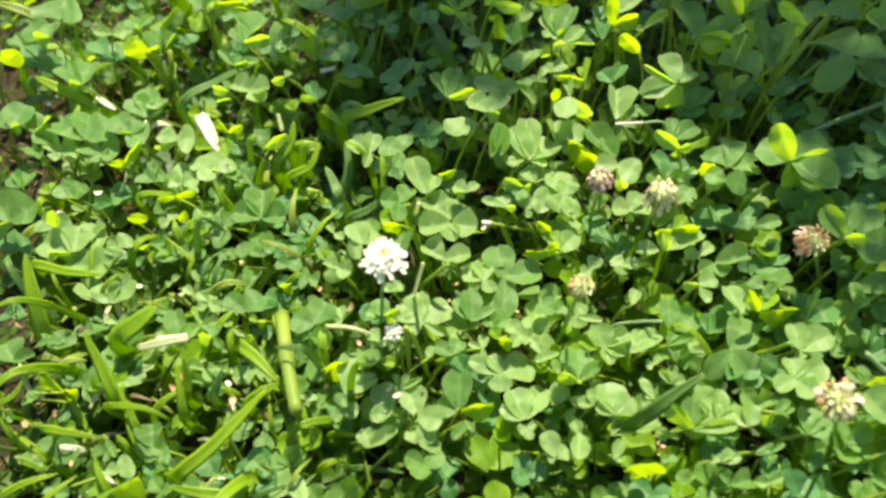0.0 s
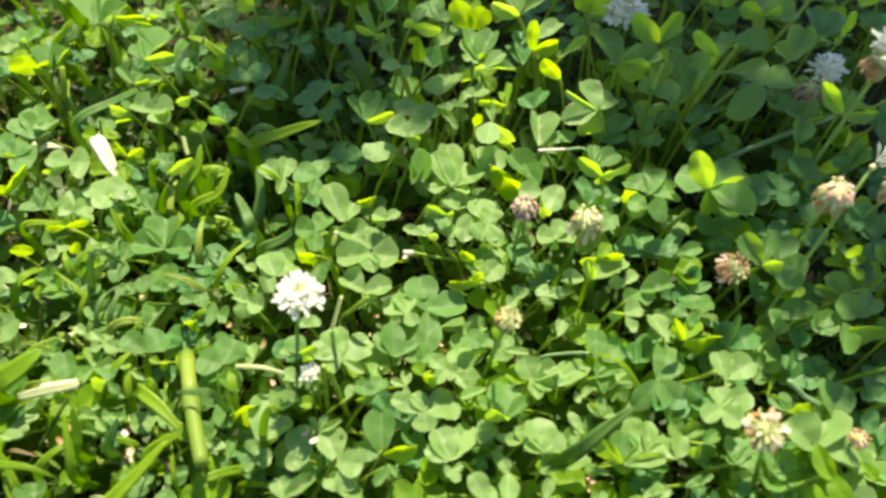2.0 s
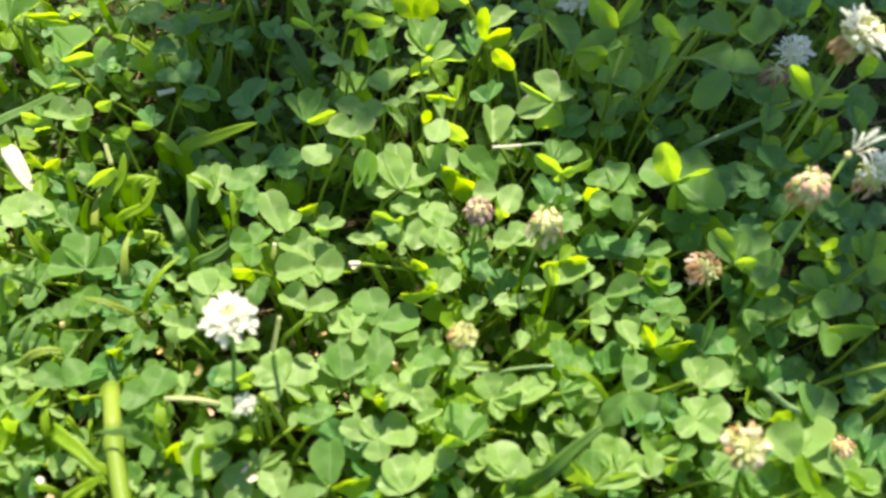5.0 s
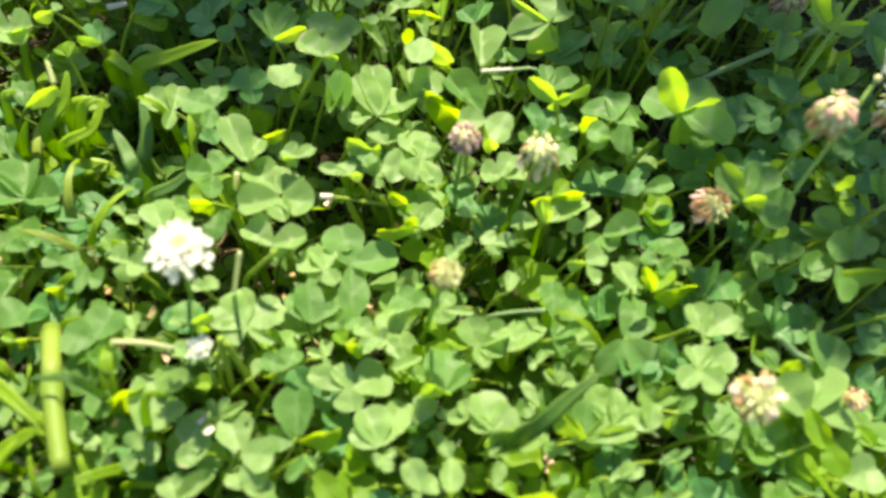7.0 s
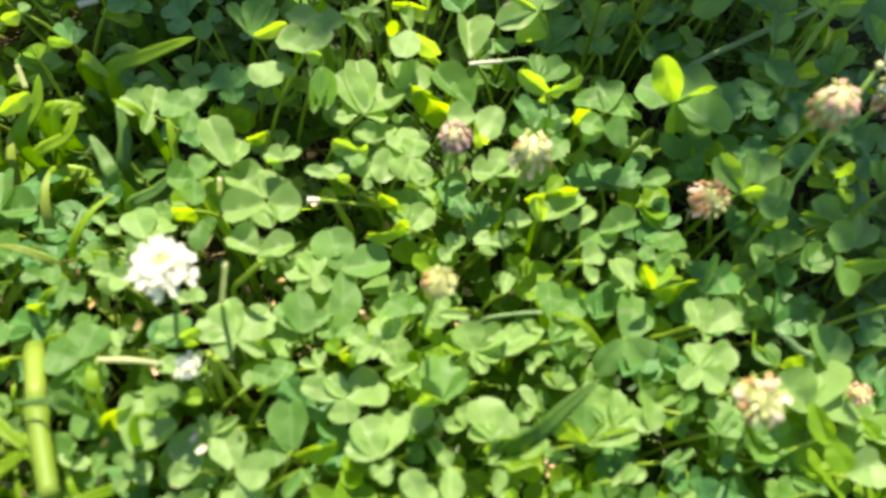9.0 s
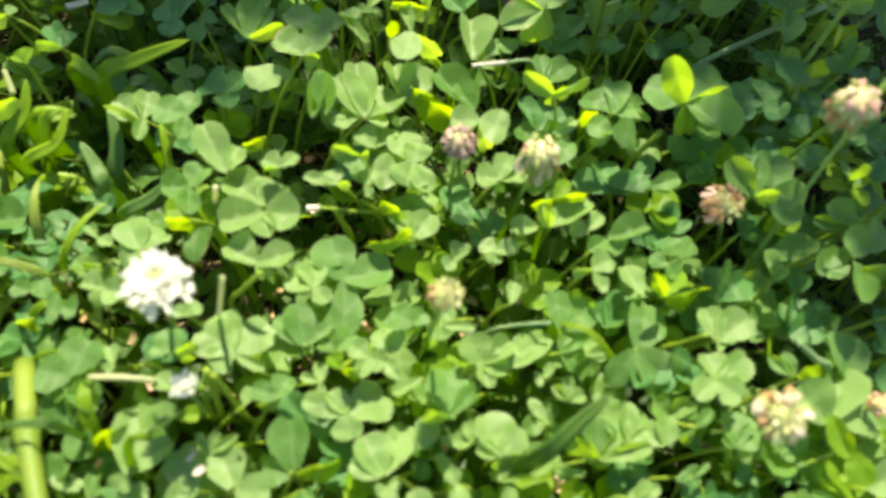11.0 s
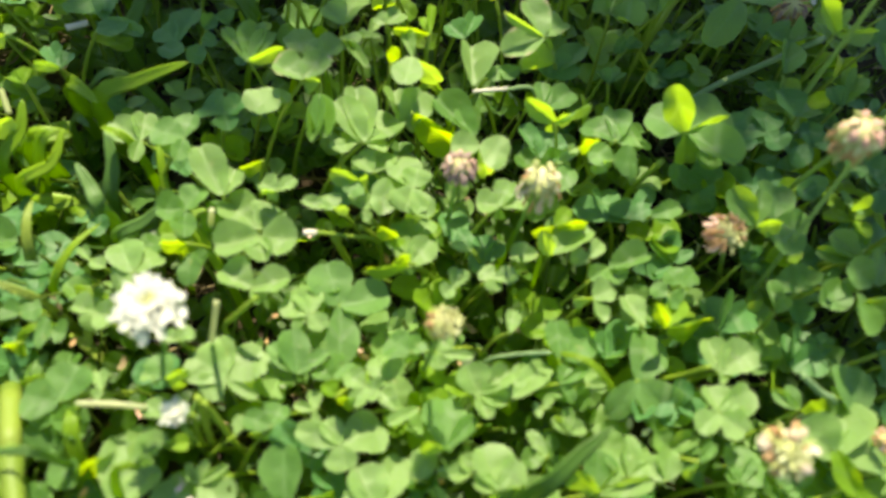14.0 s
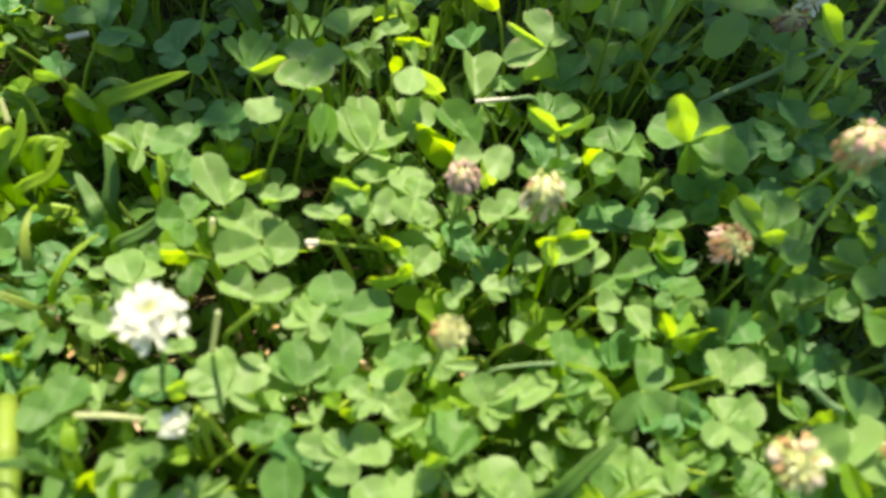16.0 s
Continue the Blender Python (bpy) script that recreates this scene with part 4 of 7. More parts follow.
clover(0.0277, 0.1241, 0.0364, [(150, 14.2, 1, 7.0, -19), (23, 14.6, -12, 14.3, 3), (-86, 7.6, -11, 9.9, 4), (114, 8.7, 6, 6.9, 1)], "flat", "pale")
clover(0.0345, 0.1048, 0.0357, [(103, 13.1, 6, 11.8, 8), (56, 18.8, -12, 9.3, 8), (147, 9.8, 6, 6.3, -12)], "flat", "pale")
clover(0.0510, 0.1437, 0.0476, [(134, 8.1, -2, 10.6, -2), (39, 5.7, -7, 7.0, 19), (-40, 7.1, -87, 4.9, 44)], "flat", "leaf")
clover(0.0597, 0.1446, 0.0420, [(51, 6.6, 10, 6.2, 2), (-94, 5.0, -13, 6.8, -6), (-20, 11.2, 10, 3.4, 12)], "flat", "pale")
clover(0.0684, 0.1293, 0.0438, [(104, 9.3, 22, 11.1, 0), (24, 12.0, 2, 9.4, 0), (-85, 8.6, 7, 6.5, -10), (-30, 8.8, 5, 7.1, 7)], "fold", "pale")
clover(0.0775, 0.1265, 0.0429, [(33, 17.7, 3, 8.4, -2), (71, 7.2, 18, 5.6, 8), (50, 13.1, 4, 6.4, 2)], "arch", "pale")
clover(0.0952, 0.1350, 0.0453, [(82, 12.4, 12, 8.5, -6), (25, 14.5, -5, 10.6, 12)], "flat", "leaf")
clover(0.1146, 0.1369, 0.0341, [(112, 9.1, -4, 10.7, -6), (42, 14.3, 6, 11.6, -15), (-80, 2.9, -13, 5.0, 8)], "fold", "deep")
clover(0.1171, 0.1253, 0.0424, [(51, 19.1, 5, 14.7, 15), (-140, 13.7, -14, 9.8, -15), (-52, 20.4, -17, 15.6, 14)], "arch", "leaf")
clover(0.1023, 0.1272, 0.0404, [(-171, 7.6, -9, 3.2, -19), (-4, 6.2, -3, 5.6, 14), (83, 6.0, -8, 5.2, 8)], "fold", "pale")
clover(0.0928, 0.1276, 0.0450, [(50, 6.0, 4, 6.8, 11), (-66, 6.6, -16, 4.8, -16), (17, 10.1, 8, 3.6, 9)], "fold", "leaf")
clover(0.0873, 0.1229, 0.0387, [(-175, 2.8, -4, 5.2, -3), (46, 5.2, 8, 3.2, 2)], "flat", "pale")
clover(0.0928, 0.1147, 0.0383, [(122, 6.7, 6, 3.7, -22), (78, 7.6, 19, 4.5, -6), (11, 5.7, -5, 5.5, 0)], "fold", "pale")
clover(0.0849, 0.1099, 0.0370, [(117, 8.8, 12, 4.1, 6), (153, 3.3, 1, 3.3, -1)], "flat", "pale")
clover(0.0566, 0.1159, 0.0418, [(82, 15.4, -2, 13.6, 15), (37, 13.0, -4, 5.4, 2), (-175, 14.5, 60, 8.6, -101)], "flat", "leaf")
clover(0.0510, 0.1285, 0.0417, [(-163, 10.3, 3, 4.4, 5)], "fold", "pale")
clover(0.0465, 0.1108, 0.0344, [(46, 10.0, 9, 8.4, 9)], "arch", "pale")
clover(0.0621, 0.1092, 0.0358, [(172, 5.9, -1, 5.4, -1), (98, 6.1, 19, 5.7, 8), (163, 9.6, -2, 3.1, -10)], "flat", "pale")
clover(0.0685, 0.1023, 0.0413, [(103, 13.0, 5, 13.6, 18), (44, 10.0, 7, 8.8, 23), (4, 10.3, -38, 8.7, 87), (158, 8.0, 10, 5.2, -4)], "flat", "pale")
clover(0.0968, 0.0974, 0.0357, [(156, 19.6, 54, 7.4, -77), (76, 12.0, 13, 10.6, 6)], "flat", "leaf")
clover(0.1065, 0.0996, 0.0373, [(75, 12.2, 13, 6.4, 14), (19, 7.0, 13, 4.1, 17), (115, 9.0, 8, 7.6, 4)], "flat", "pale")
clover(0.0967, 0.0973, 0.0360, [(-1, 16.6, 9, 5.4, 20), (31, 8.9, 14, 4.2, 20)], "fold", "pale")
clover(0.1169, 0.0966, 0.0378, [(126, 9.4, -3, 6.8, -16), (64, 8.8, 11, 8.1, 9)], "flat", "pale")
clover(0.1229, 0.1411, 0.0471, [(95, 11.8, -9, 8.5, 3)], "flat", "pale")
clover(0.1085, 0.1498, 0.0524, [(14, 7.2, 7, 8.9, 5), (-178, 7.5, 21, 6.7, -90), (-84, 8.4, -12, 5.4, -17)], "cup", "pale")
clover(0.0815, 0.1449, 0.0475, [(66, 8.7, -9, 5.3, 5)], "cup", "pale")
clover(0.1292, 0.1380, 0.0491, [(8, 21.2, -21, 12.2, 92), (167, 15.5, 61, 4.7, -85), (45, 14.3, -7, 6.9, -2)], "flat", "backlit")
clover(0.1339, 0.1484, 0.0495, [(131, 5.8, -2, 6.9, -5), (-47, 5.1, -17, 9.0, 1)], "flat", "leaf")
clover(0.1414, 0.1221, 0.0462, [(87, 11.2, 3, 9.3, -12), (20, 13.2, 10, 11.4, 5), (-62, 3.4, -16, 8.5, -12)], "cup", "pale")
clover(0.1343, 0.1095, 0.0486, [(83, 8.9, -6, 10.1, 4), (22, 14.7, 1, 9.7, 18), (-154, 9.5, 5, 7.4, 4), (-49, 8.9, 0, 9.9, 12), (3, 10.1, -28, 8.5, 91)], "flat", "pale")
clover(0.1498, 0.1372, 0.0413, [(94, 11.9, 1, 11.1, 9), (23, 16.7, -7, 10.8, 14), (56, 14.7, 20, 3.2, -5)], "fold", "deep")
clover(0.1907, 0.1421, 0.0532, [(-148, 13.7, 1, 11.1, -12), (-62, 4.4, 7, 8.9, 7)], "flat", "leaf")
clover(0.1923, 0.1365, 0.0546, [(-126, 22.9, 19, 7.3, -2)], "cup", "leaf")
clover(0.2110, 0.1314, 0.0542, [(174, 21.8, 14, 15.5, -95), (141, 7.5, 6, 5.4, -16)], "cup", "leaf")
clover(0.1711, 0.1224, 0.0364, [(74, 12.0, 7, 5.1, 3), (8, 11.8, 11, 11.5, 9), (23, 25.2, -7, 6.8, 7), (50, 15.7, 5, 9.9, 16)], "flat", "deep")
clover(0.1776, 0.1031, 0.0444, [(66, 15.1, 8, 16.5, 11), (98, 10.0, 0, 11.9, 21)], "flat", "leaf")
clover(0.1623, 0.1076, 0.0436, [(125, 9.1, -1, 4.6, -35), (7, 7.8, 45, 18.6, 81), (95, 7.6, 10, 4.8, -8)], "flat", "leaf")
clover(0.1996, 0.1101, 0.0397, [(76, 14.6, 13, 9.1, -3), (25, 8.1, 18, 9.9, -15), (128, 5.5, 6, 6.9, -4)], "flat", "deep")
clover(0.2095, 0.1180, 0.0426, [(100, 6.1, 3, 8.5, 6), (-4, 5.4, 3, 10.6, 8)], "fold", "deep")
clover(0.1965, 0.0994, 0.0368, [(138, 7.5, 20, 11.8, -2), (-44, 3.9, 2, 12.8, -8)], "flat", "deep")
clover(0.1958, 0.0903, 0.0329, [(70, 8.8, 4, 9.8, 5), (32, 14.0, 12, 8.3, 14)], "flat", "deep")
clover(0.1365, 0.0917, 0.0397, [(75, 10.7, 1, 11.1, 8), (22, 9.8, -3, 8.0, 15), (126, 4.2, 4, 5.2, 2)], "fold", "leaf")
clover(0.1490, 0.0882, 0.0390, [(85, 7.9, 8, 4.3, 3), (26, 12.4, -1, 7.7, 17), (-10, 5.5, -6, 6.4, 12)], "flat", "leaf")
clover(0.1266, 0.0987, 0.0294, [(118, 3.6, 6, 3.5, -5), (-34, 6.6, -9, 5.6, -8)], "flat", "deep")
clover(0.1247, 0.0983, 0.0450, [(32, 7.0, 21, 4.0, 1), (-174, 5.9, -22, 12.5, -89)], "cup", "leaf")
clover(0.1980, 0.0844, 0.0369, [(72, 9.8, 0, 6.9, -3), (36, 6.4, 9, 5.7, 2)], "fold", "deep")
clover(0.1659, 0.1365, 0.0501, [(82, 10.7, 10, 5.0, -3), (41, 6.4, 20, 4.5, 9)], "fold", "leaf")
clover(-0.0476, 0.1369, 0.0343, [(119, 13.3, -5, 11.3, -17), (69, 12.9, 12, 9.8, 24), (-78, 11.3, -7, 8.6, -7)], "cup", "leaf")
clover(-0.0454, 0.1311, 0.0336, [(11, 12.5, -3, 20.3, 96)], "flat", "backlit")
clover(-0.0335, 0.1196, 0.0349, [(86, 19.0, 1, 10.7, 23), (32, 14.2, -5, 7.7, -6), (-132, 5.2, -12, 7.1, -22)], "flat", "pale")
clover(-0.0287, 0.1296, 0.0361, [(26, 11.3, 1, 8.3, -9), (75, 11.1, -7, 6.9, 13)], "fold", "pale")
clover(-0.0206, 0.1344, 0.0313, [(0, 6.9, -7, 5.5, 9)], "flat", "backlit")
clover(-0.0124, 0.1217, 0.0319, [(113, 6.9, 8, 2.8, 4), (54, 7.3, 26, 3.4, 11), (18, 10.2, 17, 3.1, 13)], "cup", "pale")
clover(-0.0160, 0.1116, 0.0322, [(107, 14.1, 1, 10.1, -6), (-174, 8.5, 7, 7.2, 1)], "flat", "rim")
clover(-0.0056, 0.1097, 0.0325, [(107, 13.0, -4, 12.0, -4), (-14, 10.2, 9, 10.2, 12)], "flat", "pale")
clover(0.0107, 0.1121, 0.0313, [(86, 16.3, 12, 12.7, -2), (162, 9.6, -3, 8.4, -26)], "flat", "leaf")
clover(0.0108, 0.1114, 0.0334, [(3, 13.6, 0, 14.4, 82)], "flat", "backlit")
clover(-0.0531, 0.1224, 0.0336, [(85, 7.2, -3, 7.0, 4), (36, 5.6, 14, 5.9, 4)], "fold", "leaf")
clover(0.1646, 0.0925, 0.0448, [(129, 14.2, 19, 15.0, -9), (51, 19.9, -8, 15.2, 5)], "fold", "pale")
clover(0.1660, 0.0929, 0.0451, [(-4, 20.9, -6, 16.4, 6)], "arch", "pale")
clover(0.1826, 0.0876, 0.0399, [(-58, 7.7, -13, 4.7, 12)], "flat", "backlit")
clover(0.1656, 0.0945, 0.0458, [(-86, 13.5, -8, 7.0, 35)], "cup", "backlit")
clover(0.1670, 0.0843, 0.0438, [(-82, 11.7, -2, 7.4, 36)], "flat", "backlit")
clover(-0.0500, 0.1186, 0.0337, [(59, 4.5, -13, 6.5, 16), (118, 6.2, 7, 3.9, -10)], "flat", "pale")
clover(-0.0454, 0.1172, 0.0289, [(76, 8.2, -9, 4.6, 0), (-138, 4.3, -18, 4.4, -13), (22, 4.0, -1, 3.1, 4)], "flat", "leaf")
clover(-0.0352, 0.1149, 0.0310, [(-7, 6.3, 0, 7.1, 13), (-132, 5.9, -13, 5.1, -10), (49, 2.9, -3, 8.5, -7)], "flat", "pale")
clover(-0.0248, 0.1000, 0.0282, [(105, 7.9, 5, 8.3, 0), (25, 13.3, 12, 6.9, 0)], "fold", "pale")
clover(-0.0366, 0.1108, 0.0201, [(122, 5.1, 18, 6.6, 5), (3, 3.9, 0, 7.5, 6), (-35, 6.4, -12, 2.7, 2), (-143, 4.5, 1, 3.1, -6)], "flat", "deep")
clover(-0.0640, 0.1123, 0.0288, [(-159, 3.5, 8, 5.7, -3), (21, 5.1, -10, 4.3, 20), (-60, 4.7, -17, 5.9, -5)], "flat", "leaf")
clover(-0.0582, 0.1125, 0.0169, [(110, 6.8, 4, 3.4, -3)], "flat", "deep")
clover(-0.0058, 0.1005, 0.0290, [(118, 7.0, 11, 8.4, -6), (35, 7.7, 20, 9.1, 18), (-8, 9.2, -7, 7.0, 4)], "arch", "pale")
clover(0.0217, 0.0902, 0.0247, [(122, 14.4, 16, 10.5, -4), (49, 14.5, -6, 13.5, 10)], "flat", "backlit")
clover(0.0131, 0.1051, 0.0365, [(-63, 5.7, 12, 2.7, 1), (-126, 5.5, -5, 3.6, -9), (-133, 8.8, -7, 4.3, -14)], "flat", "leaf")
clover(0.0188, 0.1084, 0.0212, [(124, 3.4, 12, 5.6, -3), (-2, 6.3, -14, 4.6, 5), (-161, 5.4, -4, 4.2, 8)], "flat", "deep")
clover(0.0355, 0.1014, 0.0359, [(-160, 3.3, -5, 4.5, 3), (22, 4.6, 0, 3.6, 12), (-74, 5.0, 4, 4.4, -9)], "flat", "pale")
clover(0.0453, 0.0904, 0.0340, [(110, 10.0, 14, 8.3, -1), (33, 5.8, 4, 7.1, 2), (-176, 3.2, 6, 5.1, -13)], "flat", "pale")
clover(0.0547, 0.0970, 0.0323, [(105, 12.6, -8, 4.3, 5)], "flat", "pale")
clover(0.0551, 0.0983, 0.0349, [(104, 5.3, 11, 5.5, -11), (-79, 5.6, -5, 5.5, 10), (-103, 11.0, 8, 7.3, -4)], "cup", "pale")
clover(0.0668, 0.0971, 0.0353, [(13, 19.9, -2, 10.2, -10), (55, 11.7, 1, 6.3, 3)], "fold", "pale")
clover(0.0662, 0.0882, 0.0348, [(60, 7.8, 9, 4.7, 1), (-8, 4.5, -6, 2.8, 7)], "flat", "pale")
clover(0.0826, 0.0961, 0.0382, [(-25, 4.4, -12, 5.5, 16), (60, 3.8, -8, 3.1, 13), (-19, 8.5, -1, 2.6, 6)], "cup", "pale")
clover(0.1069, 0.0960, 0.0309, [(164, 4.4, 10, 10.0, -1), (-23, 6.4, -10, 7.9, 7), (7, 8.5, 4, 7.0, -7)], "flat", "deep")
clover(0.1035, 0.0845, 0.0369, [(122, 2.2, 9, 6.9, -8), (10, 8.0, 7, 4.2, 15), (40, 6.2, 13, 4.1, -3)], "flat", "pale")
clover(0.1066, 0.0770, 0.0318, [(124, 5.5, 13, 3.6, 0), (15, 10.0, -20, 8.6, -1)], "fold", "leaf")
clover(0.0859, 0.0865, 0.0346, [(161, 2.3, -2, 3.6, -4), (15, 3.4, 7, 3.2, -8)], "flat", "leaf")
clover(0.0721, 0.0834, 0.0351, [(108, 5.9, 8, 3.6, -15), (-8, 7.8, -51, 7.3, 92), (-27, 17.2, 70, 14.1, 108)], "flat", "backlit")
clover(0.1214, 0.0863, 0.0376, [(115, 3.0, 1, 7.6, -16), (-60, 3.2, -14, 3.4, 0), (26, 6.8, 12, 2.5, 16)], "flat", "leaf")
clover(0.1260, 0.0814, 0.0304, [(162, 7.2, 8, 9.9, 3), (6, 4.8, -1, 9.1, 21)], "flat", "deep")
clover(0.1415, 0.0834, 0.0292, [(132, 3.9, 12, 8.6, -4), (15, 3.9, 2, 7.2, -8)], "flat", "deep")
clover(0.1395, 0.0744, 0.0251, [(121, 5.9, -7, 12.1, -12), (24, 8.3, -8, 11.1, 15)], "fold", "deep")
clover(0.1546, 0.0810, 0.0299, [(164, 4.0, -3, 6.1, 4), (4, 6.9, 2, 5.4, 9)], "flat", "deep")
clover(0.1594, 0.0701, 0.0392, [(141, 8.4, 0, 3.8, -11), (-1, 2.7, -5, 3.4, 8)], "cup", "leaf")
clover(0.1719, 0.0730, 0.0360, [(9, 13.0, 2, 13.1, 11)], "cup", "pale")
clover(0.1183, 0.0758, 0.0352, [(166, 3.9, 3, 5.3, -6), (20, 6.1, 11, 4.0, -4)], "fold", "pale")
clover(-0.1974, 0.3439, 0.0572, [(141, 18.2, 10, 19.2, 8), (23, 11.1, 12, 20.5, 10)], "flat", "leaf")
clover(-0.1979, 0.3253, 0.0585, [(140, 25.7, -4, 16.0, -19), (92, 9.7, 12, 10.6, -10), (-176, 8.9, 10, 9.6, -88)], "flat", "leaf")
clover(-0.2143, 0.3242, 0.0531, [(134, 17.9, -5, 8.9, -14), (106, 14.1, 2, 12.3, 4)], "flat", "leaf")
clover(-0.2272, 0.3186, 0.0492, [(-7, 15.5, 29, 11.0, 89), (129, 18.1, -5, 6.6, -2)], "flat", "backlit")
clover(-0.2108, 0.3201, 0.0426, [(115, 29.4, -6, 15.2, 2), (152, 15.1, -3, 6.2, -11), (20, 13.6, 1, 12.9, 15)], "flat", "deep")
clover(-0.1742, 0.2904, 0.0537, [(130, 23.4, -2, 12.3, -5), (99, 25.6, -16, 15.4, 7), (173, 6.3, 24, 7.9, -83)], "cup", "leaf")
clover(-0.1729, 0.3251, 0.0452, [(127, 20.8, -7, 13.3, -6), (27, 9.0, -7, 14.2, 10), (-129, 5.4, -9, 15.1, 8), (-36, 7.5, -11, 8.7, 9)], "flat", "deep")
clover(-0.1653, 0.3270, 0.0564, [(161, 11.8, 3, 7.6, -17), (19, 10.6, 0, 12.8, 15)], "flat", "pale")
clover(-0.1476, 0.3215, 0.0629, [(128, 11.7, 4, 8.4, 3), (77, 16.4, -10, 5.4, 26), (176, 2.2, 44, 6.7, -84)], "flat", "leaf")
clover(-0.1440, 0.3102, 0.0532, [(-164, 12.0, 76, 15.6, -111), (1, 11.0, 37, 6.2, 88)], "flat", "backlit")
clover(-0.1358, 0.3087, 0.0556, [(94, 14.3, 18, 13.2, -11), (66, 15.2, 6, 7.8, -2)], "fold", "leaf")
clover(-0.1377, 0.2714, 0.0469, [(128, 16.1, 10, 14.5, -5), (103, 22.3, 1, 12.8, 9), (47, 12.3, 14, 7.5, 10)], "flat", "leaf")
clover(-0.2092, 0.2707, 0.0459, [(125, 23.0, -7, 11.6, -15), (73, 15.6, 6, 17.0, 12), (11, 4.5, -15, 8.3, 87)], "flat", "leaf")
clover(-0.1991, 0.2696, 0.0422, [(60, 11.2, 0, 24.4, -12), (-25, 11.1, -14, 13.2, 11)], "fold", "leaf")
clover(-0.1683, 0.2611, 0.0440, [(141, 25.7, 0, 18.7, 9), (101, 20.4, -3, 15.3, 14), (28, 14.0, 10, 19.2, 7)], "flat", "leaf")
clover(-0.1812, 0.2555, 0.0409, [(132, 16.8, -6, 9.2, -13), (32, 7.9, -14, 17.5, 6), (-109, 5.7, -6, 9.0, 7)], "fold", "pale")
clover(-0.1452, 0.2576, 0.0495, [(120, 16.9, 0, 14.0, -8), (66, 9.3, 7, 13.8, 0), (55, 2.6, 84, 7.1, 28), (-18, 10.7, -4, 16.9, 3)], "flat", "leaf")
clover(-0.1621, 0.2537, 0.0411, [(135, 12.8, -2, 12.4, -14), (-57, 5.1, -11, 12.0, 9), (-1, 11.4, 0, 15.6, 7)], "cup", "leaf")
clover(-0.1503, 0.2460, 0.0380, [(-158, 5.9, 80, 7.8, -109), (5, 22.2, 45, 4.2, 93)], "flat", "backlit")
clover(-0.1939, 0.2550, 0.0384, [(127, 13.5, -10, 9.0, -6), (79, 6.4, 15, 9.2, -4)], "fold", "leaf")
clover(-0.1980, 0.2378, 0.0371, [(134, 13.0, -6, 10.8, -16), (103, 14.7, -18, 11.7, 12)], "flat", "leaf")
clover(-0.1981, 0.2178, 0.0357, [(34, 14.1, 10, 22.3, 12), (131, 17.2, 6, 14.1, -9), (-170, 11.9, -11, 8.6, -83)], "cup", "leaf")
clover(-0.1680, 0.2258, 0.0401, [(133, 11.4, 8, 12.1, -11), (68, 8.8, 4, 13.2, 6), (42, 1.9, 79, 8.2, 41)], "cup", "leaf")
clover(-0.1835, 0.2341, 0.0358, [(154, 6.2, 5, 6.3, -10), (96, 8.4, -8, 7.3, -16)], "cup", "backlit")
clover(-0.1756, 0.2135, 0.0346, [(153, 9.0, 14, 12.3, -13), (29, 7.3, 10, 10.3, 21), (-20, 16.0, 66, 5.6, 110)], "flat", "leaf")
clover(-0.1564, 0.2323, 0.0264, [(166, 11.2, -6, 10.2, -15), (30, 10.8, 8, 23.2, -13)], "fold", "deep")
clover(-0.2028, 0.2130, 0.0195, [(135, 14.3, -3, 11.8, -14), (38, 7.2, 2, 15.3, 8)], "flat", "deep")
clover(-0.1638, 0.1984, 0.0339, [(155, 20.3, -5, 15.4, -12), (97, 17.7, -2, 16.1, 20), (174, 11.6, -18, 11.9, -93)], "flat", "pale")
clover(-0.1590, 0.2081, 0.0312, [(1, 7.4, 0, 16.4, 13), (84, 8.4, 1, 13.6, -1)], "fold", "pale")
clover(-0.1574, 0.1928, 0.0274, [(154, 11.0, 5, 14.0, 2), (13, 11.4, 10, 18.3, 8), (-112, 3.3, -19, 11.5, 7)], "fold", "pale")
clover(-0.1433, 0.1732, 0.0278, [(141, 23.8, -10, 12.2, 3), (52, 14.6, 2, 12.9, 14), (107, 10.7, 7, 13.4, 2)], "cup", "pale")
clover(-0.1439, 0.2012, 0.0323, [(48, 7.0, 13, 10.7, 9), (-104, 5.0, -9, 10.2, 2), (138, 9.0, -6, 7.6, -37)], "flat", "pale")
clover(-0.1403, 0.2005, 0.0213, [(142, 6.6, 16, 11.6, -8), (-40, 6.0, 2, 8.7, 4)], "fold", "deep")
clover(-0.1285, 0.2005, 0.0339, [(0, 7.5, 1, 4.9, 21), (-180, 6.6, -40, 4.9, -84)], "cup", "leaf")
clover(-0.1364, 0.2134, 0.0330, [(-6, 8.0, 81, 8.8, 104)], "flat", "backlit")
clover(-0.1305, 0.2329, 0.0406, [(141, 8.0, 6, 15.5, -3), (40, 7.0, 3, 17.8, 0)], "fold", "leaf")
clover(-0.1495, 0.1604, 0.0241, [(142, 9.3, -1, 10.0, -15), (64, 7.2, -1, 16.0, -12)], "flat", "leaf")
clover(-0.1950, 0.1755, 0.0171, [(144, 5.0, 4, 10.9, -14), (36, 5.9, -14, 16.0, -4)], "fold", "deep")
clover(-0.1385, 0.1641, 0.0254, [(150, 7.4, 6, 5.4, -22), (9, 4.5, -9, 7.4, 7)], "fold", "pale")
clover(-0.1815, 0.1484, 0.0236, [(126, 12.0, 5, 14.0, 12), (15, 10.1, 8, 7.2, 4)], "fold", "leaf")
